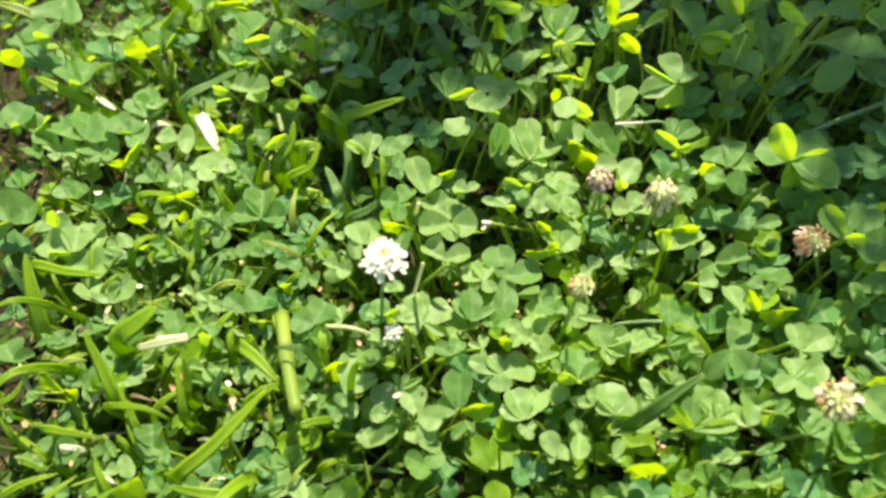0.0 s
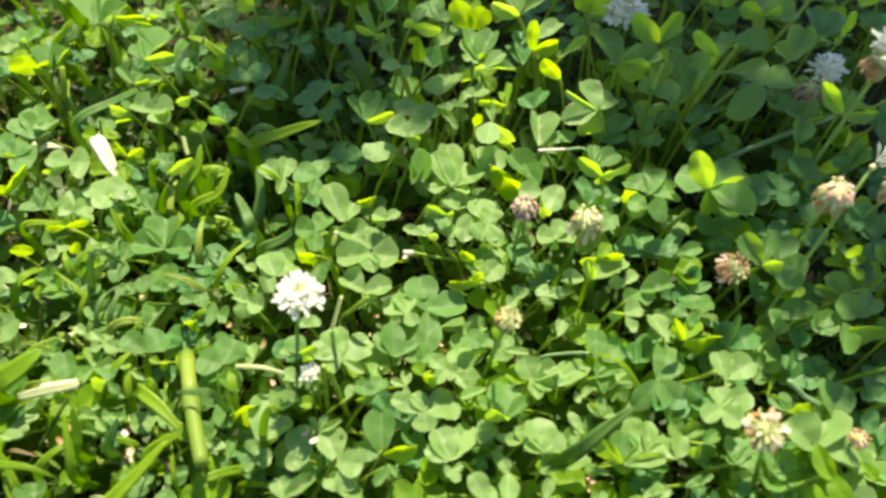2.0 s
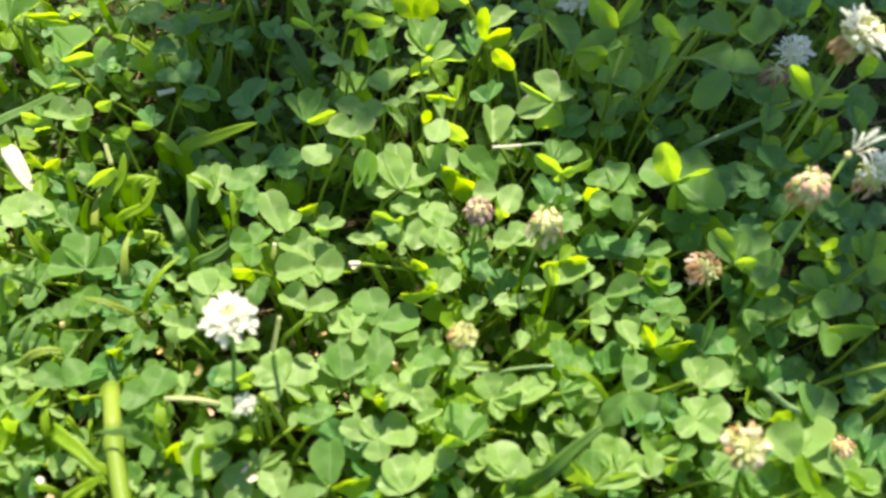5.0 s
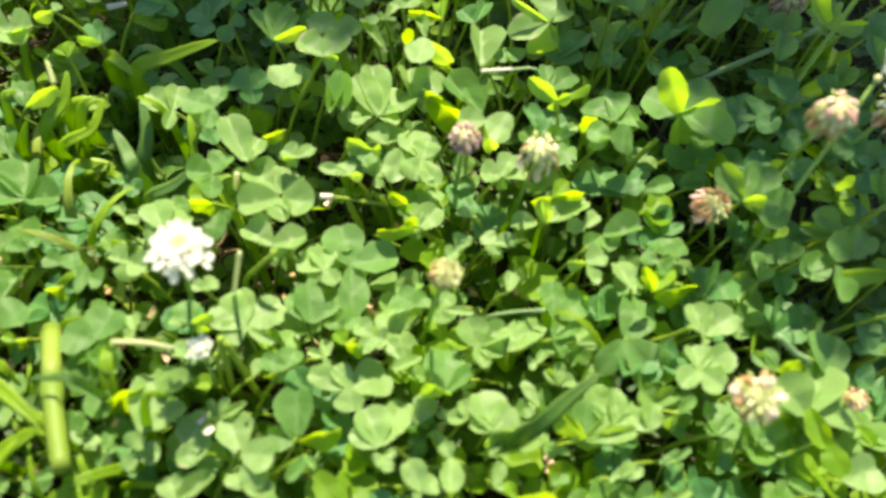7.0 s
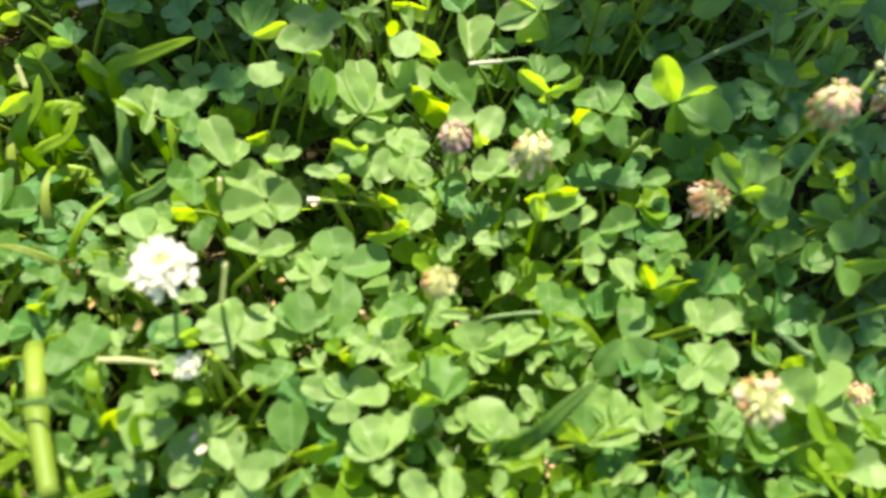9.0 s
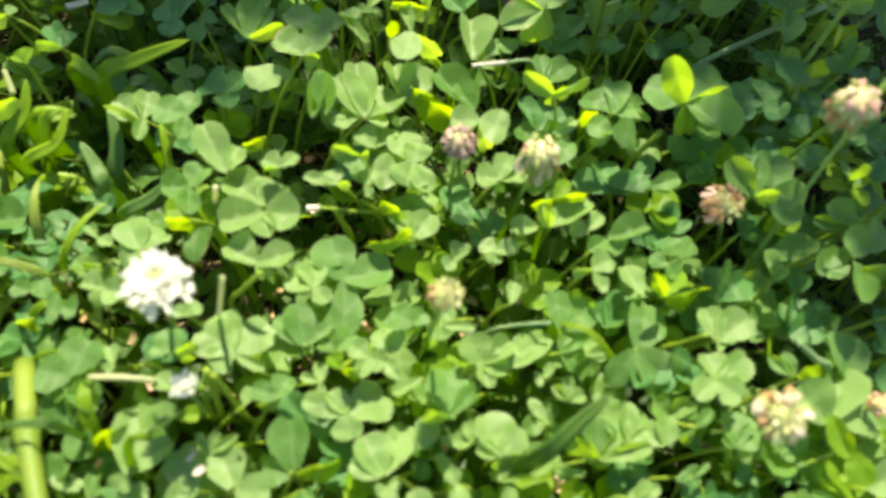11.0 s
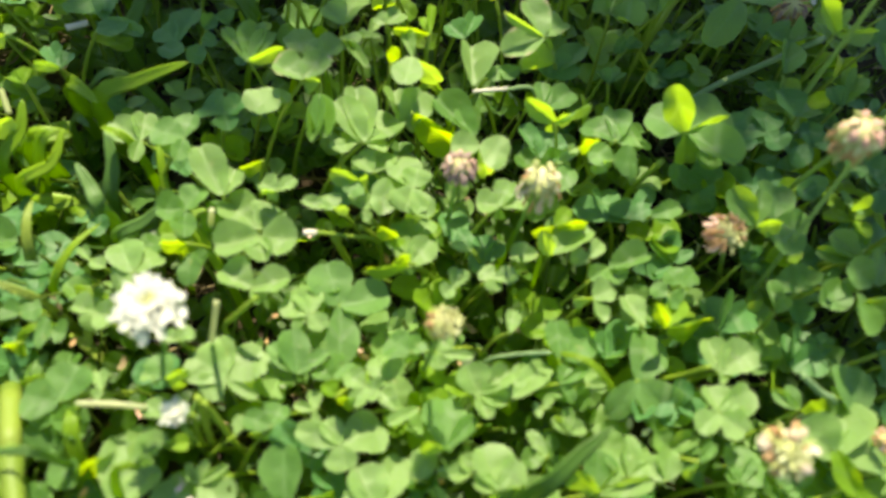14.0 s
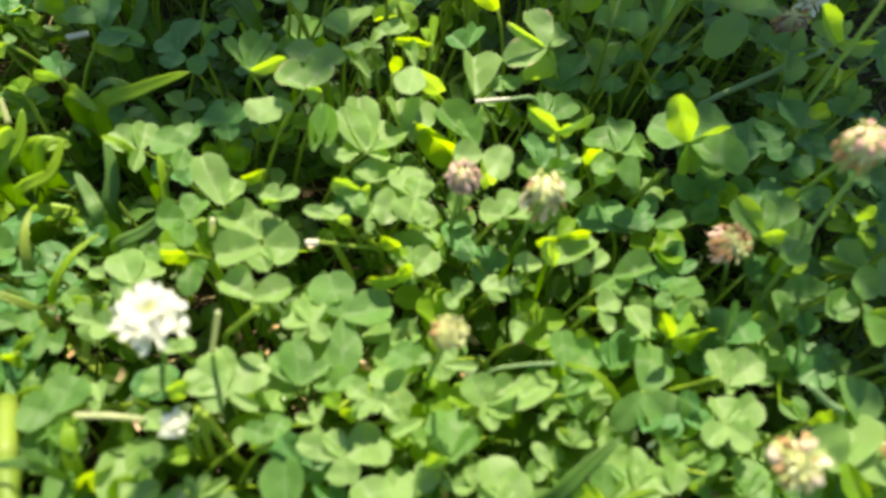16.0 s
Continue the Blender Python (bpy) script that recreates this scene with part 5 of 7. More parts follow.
clover(-0.1669, 0.1545, 0.0279, [(148, 6.0, 1, 8.1, -9), (57, 6.0, 13, 16.2, -11), (6, 12.4, 15, 9.9, 4)], "arch", "leaf")
clover(-0.1458, 0.1345, 0.0260, [(137, 12.0, 2, 9.6, -18), (12, 13.0, 19, 14.7, 2), (-59, 7.6, -13, 5.5, -13), (122, 16.8, -10, 6.2, 8)], "flat", "leaf")
clover(-0.1339, 0.1411, 0.0268, [(119, 11.7, -3, 8.5, -11), (-29, 4.1, 2, 6.1, 2), (51, 11.1, 5, 13.3, -1)], "flat", "leaf")
clover(-0.1254, 0.1447, 0.0237, [(85, 6.2, 0, 15.4, -14), (-7, 6.4, -8, 8.0, 15)], "flat", "pale")
clover(-0.1243, 0.1323, 0.0278, [(159, 6.4, 0, 5.4, 8), (59, 6.9, 6, 7.3, 1)], "flat", "pale")
clover(-0.1647, 0.1291, 0.0272, [(170, 5.1, 0, 7.2, 5), (77, 3.5, 9, 5.3, 0)], "flat", "leaf")
clover(-0.1596, 0.1316, 0.0265, [(167, 6.6, 5, 3.5, -8)], "fold", "pale")
clover(-0.1525, 0.1310, 0.0290, [(123, 12.8, 80, 9.9, -41), (14, 5.7, -24, 15.6, 97)], "cup", "backlit")
clover(-0.1536, 0.1266, 0.0156, [(160, 6.2, 8, 10.1, -20), (4, 5.5, -6, 11.1, 6)], "flat", "deep")
clover(-0.1544, 0.1182, 0.0214, [(157, 6.6, 1, 5.7, -10), (0, 7.0, 2, 5.3, 6)], "flat", "backlit")
clover(-0.1513, 0.1032, 0.0239, [(106, 10.7, 11, 9.6, 5), (38, 11.3, 5, 12.2, 14), (-152, 6.5, -4, 10.0, 10)], "flat", "leaf")
clover(-0.1298, 0.1046, 0.0261, [(136, 5.6, 5, 10.1, -29), (42, 4.5, 7, 10.5, 6), (-47, 4.8, 14, 4.8, 16)], "cup", "leaf")
clover(-0.1118, 0.1061, 0.0252, [(100, 9.9, 3, 12.6, 5), (-20, 6.1, -4, 9.7, 11), (-129, 5.7, -5, 10.5, -11)], "fold", "leaf")
clover(-0.1049, 0.0993, 0.0310, [(18, 3.8, -1, 7.6, -2), (-82, 4.7, -22, 4.4, -20)], "flat", "leaf")
clover(-0.1214, 0.0955, 0.0287, [(161, 5.9, 0, 5.8, -2), (35, 6.5, 14, 10.9, -1)], "flat", "pale")
clover(-0.1274, 0.0890, 0.0265, [(153, 4.9, 2, 8.5, 3), (-5, 31.3, 42, 14.7, 97)], "cup", "backlit")
clover(-0.1469, 0.0909, 0.0235, [(136, 4.6, 10, 8.3, 0), (-13, 6.2, 6, 6.8, 0)], "fold", "leaf")
clover(-0.1568, 0.1012, 0.0274, [(150, 6.8, 6, 5.1, 0), (3, 4.0, 2, 5.8, 16)], "flat", "pale")
clover(-0.1748, 0.1228, 0.0284, [(138, 5.7, 0, 10.2, -23), (-41, 6.1, -2, 6.6, 0)], "fold", "leaf")
clover(-0.0887, 0.0968, 0.0151, [(121, 12.1, 11, 14.6, -3), (49, 10.4, -1, 16.6, 8), (-50, 4.8, -13, 11.4, -2)], "flat", "deep")
clover(-0.0958, 0.0901, 0.0241, [(146, 6.5, 11, 13.9, -22), (-5, 5.7, 8, 9.1, 14)], "flat", "leaf")
clover(-0.0771, 0.1100, 0.0281, [(136, 6.9, 4, 9.9, -13), (48, 6.3, -6, 8.3, 12), (-76, 4.4, -8, 7.0, -12)], "flat", "leaf")
clover(-0.0657, 0.1037, 0.0279, [(132, 4.5, 7, 6.9, 1), (29, 3.2, -4, 6.3, 3)], "flat", "leaf")
clover(-0.0655, 0.0935, 0.0286, [(134, 6.2, 3, 9.4, 1), (12, 8.6, -3, 9.1, 8), (-33, 4.8, -6, 4.4, 7)], "flat", "leaf")
clover(-0.0545, 0.0843, 0.0289, [(141, 7.9, -9, 11.4, -10), (24, 6.7, 2, 11.7, -5)], "flat", "pale")
clover(-0.0647, 0.0861, 0.0245, [(128, 6.8, 9, 3.7, -16), (43, 4.1, 13, 11.1, -8)], "flat", "leaf")


# ---- flower heads ----
def floret_mesh(name, material, spread=0.16, curl=0.1):
    """One floret of length 1 along +z: a narrow tube that opens into a folded upper petal with two small wings."""
    verts, faces, sides = [], [], 5
    for z, r in ((0.0, 0.045), (0.35, 0.06), (0.6, 0.09)):
        for s in range(sides):
            a = 2 * math.pi * s / sides
            verts.append((r * math.cos(a), r * math.sin(a), z))
    for i in range(2):
        for s in range(sides):
            t = (s + 1) % sides
            faces.append((i * sides + s, i * sides + t, (i + 1) * sides + t, (i + 1) * sides + s))
    k = len(verts)
    for z, w, out in ((0.45, 0.5, 0.06), (0.7, 0.95, 0.09), (0.88, 0.9, 0.05 - curl), (1.0, 0.38, 0.02 - curl * 1.6)):
        verts += [(-spread * w, out - 0.09 * w, z - 0.03), (0.0, out, z), (spread * w, out - 0.09 * w, z - 0.03)]
    for i in range(3):
        a = k + 3 * i
        faces += [(a, a + 1, a + 4, a + 3), (a + 1, a + 2, a + 5, a + 4)]
    k = len(verts)
    for sign in (-1, 1):
        verts += [(0.03 * sign, -0.04, 0.5), (0.09 * sign, -0.07, 0.7), (0.05 * sign, -0.1, 0.84), (0.01 * sign, -0.06, 0.7)]
        faces.append((k, k + 1, k + 2, k + 3))
        k += 4
    me = surface(name, verts, faces)
    me.materials.append(material)
    return me


FLORETS = {
    "white": [floret_mesh("floret", PETAL, 0.22, 0.04), floret_mesh("floret", PETAL, 0.17, 0.09), floret_mesh("floret", PETAL, 0.27, 0.06)],
    "cream": [floret_mesh("floret", CREAM, 0.12, 0.02), floret_mesh("floret", CREAM, 0.15, 0.06)],
    "bud": [floret_mesh("floret", BUD, 0.09, 0.04), floret_mesh("floret", BUD, 0.12, 0.1), floret_mesh("floret", BUD, 0.14, 0.16)],
    "brown": [floret_mesh("floret", FADED, 0.10, 0.15), floret_mesh("floret", FADED, 0.14, 0.25), floret_mesh("floret", FADED, 0.18, 0.1)],
    "pink": [floret_mesh("floret", PINK, 0.15, 0.15), floret_mesh("floret", PINK, 0.2, 0.25)],
    "limp": [floret_mesh("floret", LIMP, 0.24, 0.08), floret_mesh("floret", LIMP, 0.28, 0.14), floret_mesh("floret", FADED, 0.24, 0.12)],
    "dun": [floret_mesh("floret", DUN, 0.14, 0.3), floret_mesh("floret", DUN, 0.18, 0.1)],
}


FRESH = [(24, "cream", -4, 0.8), (50, "white", -6, 1.05), (80, "white", -18, 1.3), (180, "white", -26, 1.35)]
SPENT = [(38, "pink pink bud", 62, 1.0), (72, "bud bud cream", 84, 1.15), (180, "brown brown brown bud", 90, 1.7)]


def flower(x, y, z, radius, foot, label, zones, count=46, lean=(0, 0), thick=0.0009, droop_to=160):
    """A clover flower head on its stem. zones: how far down (degrees from the top) each kind of floret goes, and how far its florets hang."""
    fx, fy = foot
    fz = soil_height(fx, fy) - 0.001
    thing = new("clover_flower")
    thing.matrix_basis = pose(fx, fy, fz)
    tagged(thing, label, "clover flower")
    top = Vector((x - fx, y - fy, z - fz))
    part("stem", tube("stem", bent((0, 0, 0), top, -0.1, 9, 0.5), [thick * 1.1 - thick * 0.04 * i for i in range(9)], 8), STEM, thing)
    core = bmesh.new()
    bmesh.ops.create_icosphere(core, subdivisions=2, radius=radius * (0.25 if count < 10 else 0.72 if zones is FRESH else 0.62))
    for v in core.verts:
        v.co.z *= 0.9
        v.co *= 1 + 0.12 * noise.noise(v.co * 900)
    me = bpy.data.meshes.new("head")
    core.to_mesh(me)
    core.free()
    me.shade_smooth()
    head = part("head", me, WHITECORE if zones is FRESH else CORE, thing, at=Matrix.Translation(top) @ pose(0, 0, 0, lean[0], lean[1], 0))
    gone = math.pi * (3 - math.sqrt(5))
    for i in range(count):
        down = math.degrees(math.acos(1 - (i + 0.5) / count * (1 - math.cos(radians(droop_to)))))
        kind, hang, reach = next((k, h, l) for limit, k, h, l in zones if down <= limit or limit == zones[-1][0])
        kind = rng.choice(kind.split())
        shag = 22 if kind == "white" else 14
        tilt = min(down + hang, 168) + rng.uniform(-shag, shag)
        spin = math.degrees(i * gone) + rng.uniform(-8, 8)
        seat = Vector((math.sin(radians(down)) * math.cos(radians(spin)), math.sin(radians(down)) * math.sin(radians(spin)), math.cos(radians(down)))) * radius * 0.5
        m = Matrix.Translation(seat) @ pose(0, 0, 0, 0, 0, spin) @ pose(0, 0, 0, 0, tilt, 0) @ pose(0, 0, 0, 0, 0, 90 + rng.uniform(-25, 25))
        grow = radius * reach * (rng.uniform(0.40, 0.85) if kind == "white" else rng.uniform(0.40, 0.62))
        wide = radius * (0.85 if kind in ("white", "cream") else 0.75)
        part("floret", rng.choice(FLORETS[kind]), None, head, at=m @ Matrix.Diagonal((wide, wide, grow, 1)))
    return thing


flower(-0.0133, 0.1521, 0.0780, 0.0062, (-0.0262, 0.1729), "fresh white clover flower head on a green stem", FRESH, 105, (-6, 4), 0.0009, 108)
flower(0.0573, 0.1376, 0.0760, 0.0050, (0.0535, 0.1472), "small fading clover head, cream-green with a brown side", [(50, "cream bud", 4, 0.95), (75, "bud", 12, 1.0), (180, "brown brown bud", 60, 1.3)], 110, (10, 34), 0.0009, 130)
flower(0.0939, 0.1761, 0.0793, 0.0067, (0.0968, 0.1932), "wilting clover head with a few long drooping florets", [(40, "cream bud", 40, 0.95), (74, "bud cream limp", 72, 1.3), (180, "limp limp brown", 82, 2.9)], 44, (14, -8), 0.0009, 102)
flower(0.0728, 0.1877, 0.0752, 0.0054, (0.0758, 0.2029), "withered purplish clover head", [(50, "pink dun", 0, 0.9), (180, "dun dun pink", 25, 1.1)], 70, (0, -10))
flower(0.1499, 0.1571, 0.0675, 0.0063, (0.1863, 0.1731), "brown fading clover head with a green-cream centre", [(42, "cream bud brown", 10, 0.9), (75, "brown bud brown", 25, 1.15), (180, "brown brown pink", 45, 1.35)], 80, (34, 16), 0.0009, 135)
flower(0.1760, 0.1618, 0.1025, 0.0079, (0.2186, 0.2047), "large fading clover head on a long slanting stem", SPENT, 100, (6, -6), 0.0009, 125)
flower(0.1331, 0.0908, 0.0733, 0.0057, (0.1646, 0.0959), "fading clover head with cream centre and brown florets", [(40, "cream", 16, 1.1), (75, "cream limp bud", 30, 1.5), (180, "brown brown limp", 40, 1.7)], 70, (14, -18), 0.0009, 130)
flower(0.1410, 0.2962, 0.0850, 0.0079, (0.1439, 0.3117), "white clover flower head in the shade", FRESH, 110, (-10, 0), 0.0009, 125)
flower(0.2170, 0.2172, 0.1165, 0.0087, (0.2161, 0.2203), "white clover flower head over drooping brown florets on a long stem", [(34, "cream", -4, 0.85), (58, "cream white white", -8, 0.95), (86, "white", -12, 1.25), (106, "cream", 0, 0.8), (180, "brown brown brown bud", 56, 1.45)], 160, (2, 22), 0.0010, 150)
flower(0.2385, 0.2662, 0.0700, 0.0064, (0.2410, 0.2785), "small white clover flower head low in the shade", FRESH, 56)
flower(0.2327, 0.2632, 0.0600, 0.0073, (0.2368, 0.2709), "withered brown clover head low in the shade", [(180, "dun brown", 50, 1.4)], 50)
flower(0.2245, 0.1818, 0.0800, 0.0078, (0.2258, 0.1967), "half-faded clover head, white above and brown below", [(65, "white", 0, 1.0), (110, "bud", 30, 0.8), (180, "brown pink", 55, 1.7)], 60)
flower(0.1904, 0.1688, 0.1080, 0.0052, (0.1653, 0.1437), "single pale withered clover florets on a stem", [(180, "white", 0, 2.6)], 5, (6, 26), 0.0008, 42)
flower(-0.0122, 0.1320, 0.0600, 0.0029, (-0.0158, 0.1408), "tiny white clover bud low among the leaves", FRESH, 30, (0, 0), 0.0007)
flower(0.1798, 0.0930, 0.0488, 0.0037, (0.1838, 0.0990), "small brown withered clover head", [(180, "brown pink", 15, 1.1)], 44)

# ---- grass, straw and twigs ----
def blade(points, width, material=GRASS, label="green grass blade among the clover", name="grass", keel=0.25, category="grass", face=(0.1, -0.5, 1.0), blunt=False):
    """A grass blade along a bent line: a tapered strip with a keel, two layers thick."""
    ctrl = [Vector(p) for p in points]
    line, n = [], 14
    for t in np.linspace(0, len(ctrl) - 1.0001, n):
        i, f = int(t), t - int(t)
        p0, p1, p2, p3 = ctrl[max(i - 1, 0)], ctrl[i], ctrl[i + 1], ctrl[min(i + 2, len(ctrl) - 1)]
        line.append(0.5 * (2 * p1 + (p2 - p0) * f + (2 * p0 - 5 * p1 + 4 * p2 - p3) * f * f + (3 * p1 - p0 - 3 * p2 + p3) * f ** 3))
    base = line[0]
    verts, uvs, faces = [], [], []
    for i, p in enumerate(line):
        way = (line[min(i + 1, n - 1)] - line[max(i - 1, 0)]).normalized()
        side = way.cross(Vector(face)).normalized()
        up = side.cross(way)
        t = i / (n - 1)
        taper = 1.0 if blunt else min(1.0, 0.55 + t * 2.2) * (1 - t ** 3.2) ** 0.7
        w = width * 0.5 * max(taper, 0.04)
        for j, s in enumerate((-1, -0.5, 0, 0.5, 1)):
            verts.append(p - base + side * w * s + up * (abs(s) * w * keel + 0.0004 * noise.noise(p * 90 + Vector((s, 0, 0)))))
            uvs.append((s * 0.5 + 0.5, t))
        for s in (0.5, -0.5):
            verts.append(p - base + side * w * s + up * (0.5 * w * keel - min(width * 0.06, 0.00025)))
            uvs.append((s * 0.5 + 0.5, t))
    for i in range(n - 1):
        a, b = 7 * i, 7 * i + 7
        loop = (0, 1, 2, 3, 4, 5, 6)
        for j in range(7):
            k = (j + 1) % 7
            faces.append((a + loop[j], a + loop[k], b + loop[k], b + loop[j]))
    faces += [tuple(range(7))[::-1], tuple(range(7 * n - 7, 7 * n))]
    ob = part(name, surface(name, verts, faces, uvs), material, at=Matrix.Translation(base))
    return tagged(ob, label, category, "")


def stalk(points, thick, material, label, name="plant_stalk", category="stalk", node=0.0):
    """A round stalk along a bent line, with a swollen node where asked."""
    ctrl = [Vector(p) for p in points]
    line, n = [], 13
    for t in np.linspace(0, len(ctrl) - 1.0001, n):
        i, f = int(t), t - int(t)
        p0, p1, p2, p3 = ctrl[max(i - 1, 0)], ctrl[i], ctrl[i + 1], ctrl[min(i + 2, len(ctrl) - 1)]
        line.append(0.5 * (2 * p1 + (p2 - p0) * f + (2 * p0 - 5 * p1 + 4 * p2 - p3) * f * f + (3 * p1 - p0 - 3 * p2 + p3) * f ** 3))
    radii = [thick * 0.5 * (1.08 - 0.16 * i / (n - 1)) * (1 + node * (i == n // 2)) for i in range(n)]
    local = [p - line[0] for p in line]
    if not node:
        ob = part(name, tube(name, local, radii, 8), material, at=Matrix.Translation(line[0]))
        return tagged(ob, label, category)
    ob = new(name)
    ob.matrix_basis = Matrix.Translation(line[0])
    mid = n // 2
    part("stem", tube("stem", local, radii, 10), material, ob)
    part("node", tube("node", [local[mid].lerp(local[mid + 1], f) for f in (-0.25, -0.1, 0.1, 0.25)], [thick * f for f in (0.49, 0.56, 0.56, 0.49)], 10), STALK, ob)
    part("sheath", tube("sheath", [p + Vector((0.0002, -0.0002, 0.0003)) for p in local[1:mid]], [thick * (0.56 - 0.012 * k) for k in range(mid - 1)], 9), material, ob)
    return tagged(ob, label, category)


blade([(-0.0484, 0.2751, -0.0040), (-0.0504, 0.2691, 0.0450), (-0.0384, 0.2534, 0.0500)], 0.0066, GRASS, "broad green grass blade among the clover", "grass", category="grass")
blade([(-0.0377, 0.2644, -0.0040), (-0.0397, 0.2584, 0.0450), (-0.0246, 0.2607, 0.0520), (-0.0066, 0.2613, 0.0580)], 0.0067, GRASS, "broad green grass blade among the clover", "grass", category="grass")
blade([(-0.0336, 0.3123, -0.0040), (-0.0356, 0.3063, 0.0300), (-0.0268, 0.3120, 0.0450), (-0.0239, 0.3209, 0.0520)], 0.0063, GREYGRASS, "dull blue-green grass blade among the clover", "grass", category="grass")
blade([(-0.0403, 0.3638, -0.0040), (-0.0423, 0.3578, 0.0400), (-0.0301, 0.3497, 0.0480), (-0.0170, 0.3489, 0.0520)], 0.0091, GRASS, "broad green grass blade among the clover", "grass", category="grass")
blade([(0.0172, 0.3169, -0.0040), (0.0152, 0.3109, 0.0380), (0.0107, 0.3253, 0.0460), (0.0055, 0.3324, 0.0500)], 0.0071, GREYGRASS, "dull blue-green grass blade among the clover", "grass", category="grass")
stalk([(-0.0193, 0.3838, -0.0040), (-0.0213, 0.3778, 0.0200), (-0.0155, 0.3619, 0.0500), (-0.0120, 0.3652, 0.0700)], 0.0025, STALK, "long thin green stalk in the clover", "plant_stalk", "stalk")
stalk([(0.0090, 0.3784, -0.0040), (0.0070, 0.3724, 0.0200), (0.0107, 0.3596, 0.0500), (0.0146, 0.3598, 0.0720)], 0.0037, STALK, "long thin green stalk in the clover", "plant_stalk", "stalk")
stalk([(-0.0049, 0.3797, -0.0040), (-0.0069, 0.3737, 0.0200), (-0.0012, 0.3626, 0.0450), (0.0041, 0.3612, 0.0650)], 0.0022, STALK, "long thin green stalk in the clover", "plant_stalk", "stalk")
stalk([(-0.0092, 0.3747, -0.0040), (-0.0112, 0.3687, 0.0200), (-0.0096, 0.3530, 0.0450), (-0.0106, 0.3567, 0.0550)], 0.0022, STALK, "long thin green stalk in the clover", "plant_stalk", "stalk")
stalk([(0.0403, 0.3861, -0.0040), (0.0383, 0.3801, 0.0400), (0.0394, 0.3691, 0.0650)], 0.0022, STALK, "long thin green stalk in the clover", "plant_stalk", "stalk")
stalk([(-0.0514, 0.2938, 0.0500), (-0.0439, 0.2959, 0.0500)], 0.0022, STRAW, "dry bleached straw piece on the clover", "straw", "straw")
blade([(-0.0864, 0.3899, -0.0040), (-0.0884, 0.3839, 0.0400), (-0.0731, 0.3823, 0.0450), (-0.0602, 0.3826, 0.0480)], 0.0038, GRASS, "broad green grass blade among the clover", "grass", category="grass")
blade([(-0.1446, 0.3916, -0.0040), (-0.1466, 0.3856, 0.0380), (-0.1519, 0.3891, 0.0450), (-0.1597, 0.3984, 0.0500)], 0.0081, GRASS, "broad green grass blade among the clover", "grass", category="grass")
blade([(-0.1512, 0.3651, -0.0040), (-0.1532, 0.3591, 0.0300), (-0.1421, 0.3553, 0.0450), (-0.1370, 0.3576, 0.0500)], 0.0059, GRASS, "broad green grass blade among the clover", "grass", category="grass")
blade([(-0.1437, 0.3594, -0.0040), (-0.1457, 0.3534, 0.0350), (-0.1388, 0.3566, 0.0420), (-0.1393, 0.3623, 0.0450)], 0.0054, GREYGRASS, "dull blue-green grass blade among the clover", "grass", category="grass")
blade([(-0.1241, 0.2909, -0.0040), (-0.1261, 0.2849, 0.0400), (-0.1057, 0.2970, 0.0460), (-0.0843, 0.3049, 0.0500)], 0.0049, GREYGRASS, "dull blue-green grass blade among the clover", "grass", category="grass")
stalk([(-0.1404, 0.3245, -0.0040), (-0.1424, 0.3185, 0.0250), (-0.1370, 0.3160, 0.0400), (-0.1364, 0.3214, 0.0480)], 0.0031, STALK, "long thin green stalk in the clover", "plant_stalk", "stalk")
blade([(-0.1127, 0.2718, 0.0460), (-0.1072, 0.2616, 0.0430), (-0.1023, 0.2522, 0.0380)], 0.0076, STRAW, "dry bleached straw piece on the clover", "straw", category="straw")
stalk([(-0.0696, 0.2583, 0.0440), (-0.0715, 0.2661, 0.0480)], 0.0021, PALESTALK, "pale dry stalk low over the clover", "straw", "straw")
blade([(-0.0698, 0.2444, -0.0040), (-0.0718, 0.2384, 0.0380), (-0.0633, 0.2452, 0.0480), (-0.0611, 0.2540, 0.0540)], 0.0055, GRASS, "broad green grass blade among the clover", "grass", category="grass")
blade([(-0.0641, 0.2372, -0.0040), (-0.0661, 0.2312, 0.0360), (-0.0532, 0.2317, 0.0460), (-0.0482, 0.2409, 0.0520)], 0.0049, GRASS, "broad green grass blade among the clover", "grass", category="grass")
blade([(-0.0603, 0.2519, -0.0040), (-0.0623, 0.2459, 0.0400), (-0.0489, 0.2474, 0.0420)], 0.0092, GRASS, "broad green grass blade among the clover", "grass", category="grass")
blade([(-0.0373, 0.2228, -0.0040), (-0.0393, 0.2168, 0.0360), (-0.0422, 0.2236, 0.0420), (-0.0463, 0.2318, 0.0450)], 0.0058, GREYGRASS, "dull blue-green grass blade among the clover", "grass", category="grass")
blade([(-0.0610, 0.2336, -0.0040), (-0.0630, 0.2276, 0.0280), (-0.0494, 0.2270, 0.0300)], 0.0091, GRASS, "broad green grass blade among the clover", "grass", category="grass")
blade([(-0.0247, 0.2395, -0.0040), (-0.0267, 0.2335, 0.0480), (-0.0362, 0.2384, 0.0540)], 0.0034, GRASS, "broad green grass blade among the clover", "grass", category="grass")
blade([(-0.0912, 0.2262, -0.0040), (-0.0932, 0.2202, 0.0280), (-0.0952, 0.2206, 0.0380), (-0.0996, 0.2286, 0.0440)], 0.0048, GRASS, "broad green grass blade among the clover", "grass", category="grass")
blade([(-0.0804, 0.2423, -0.0040), (-0.0824, 0.2363, 0.0280), (-0.0759, 0.2385, 0.0460)], 0.0049, GRASS, "broad green grass blade among the clover", "grass", category="grass")
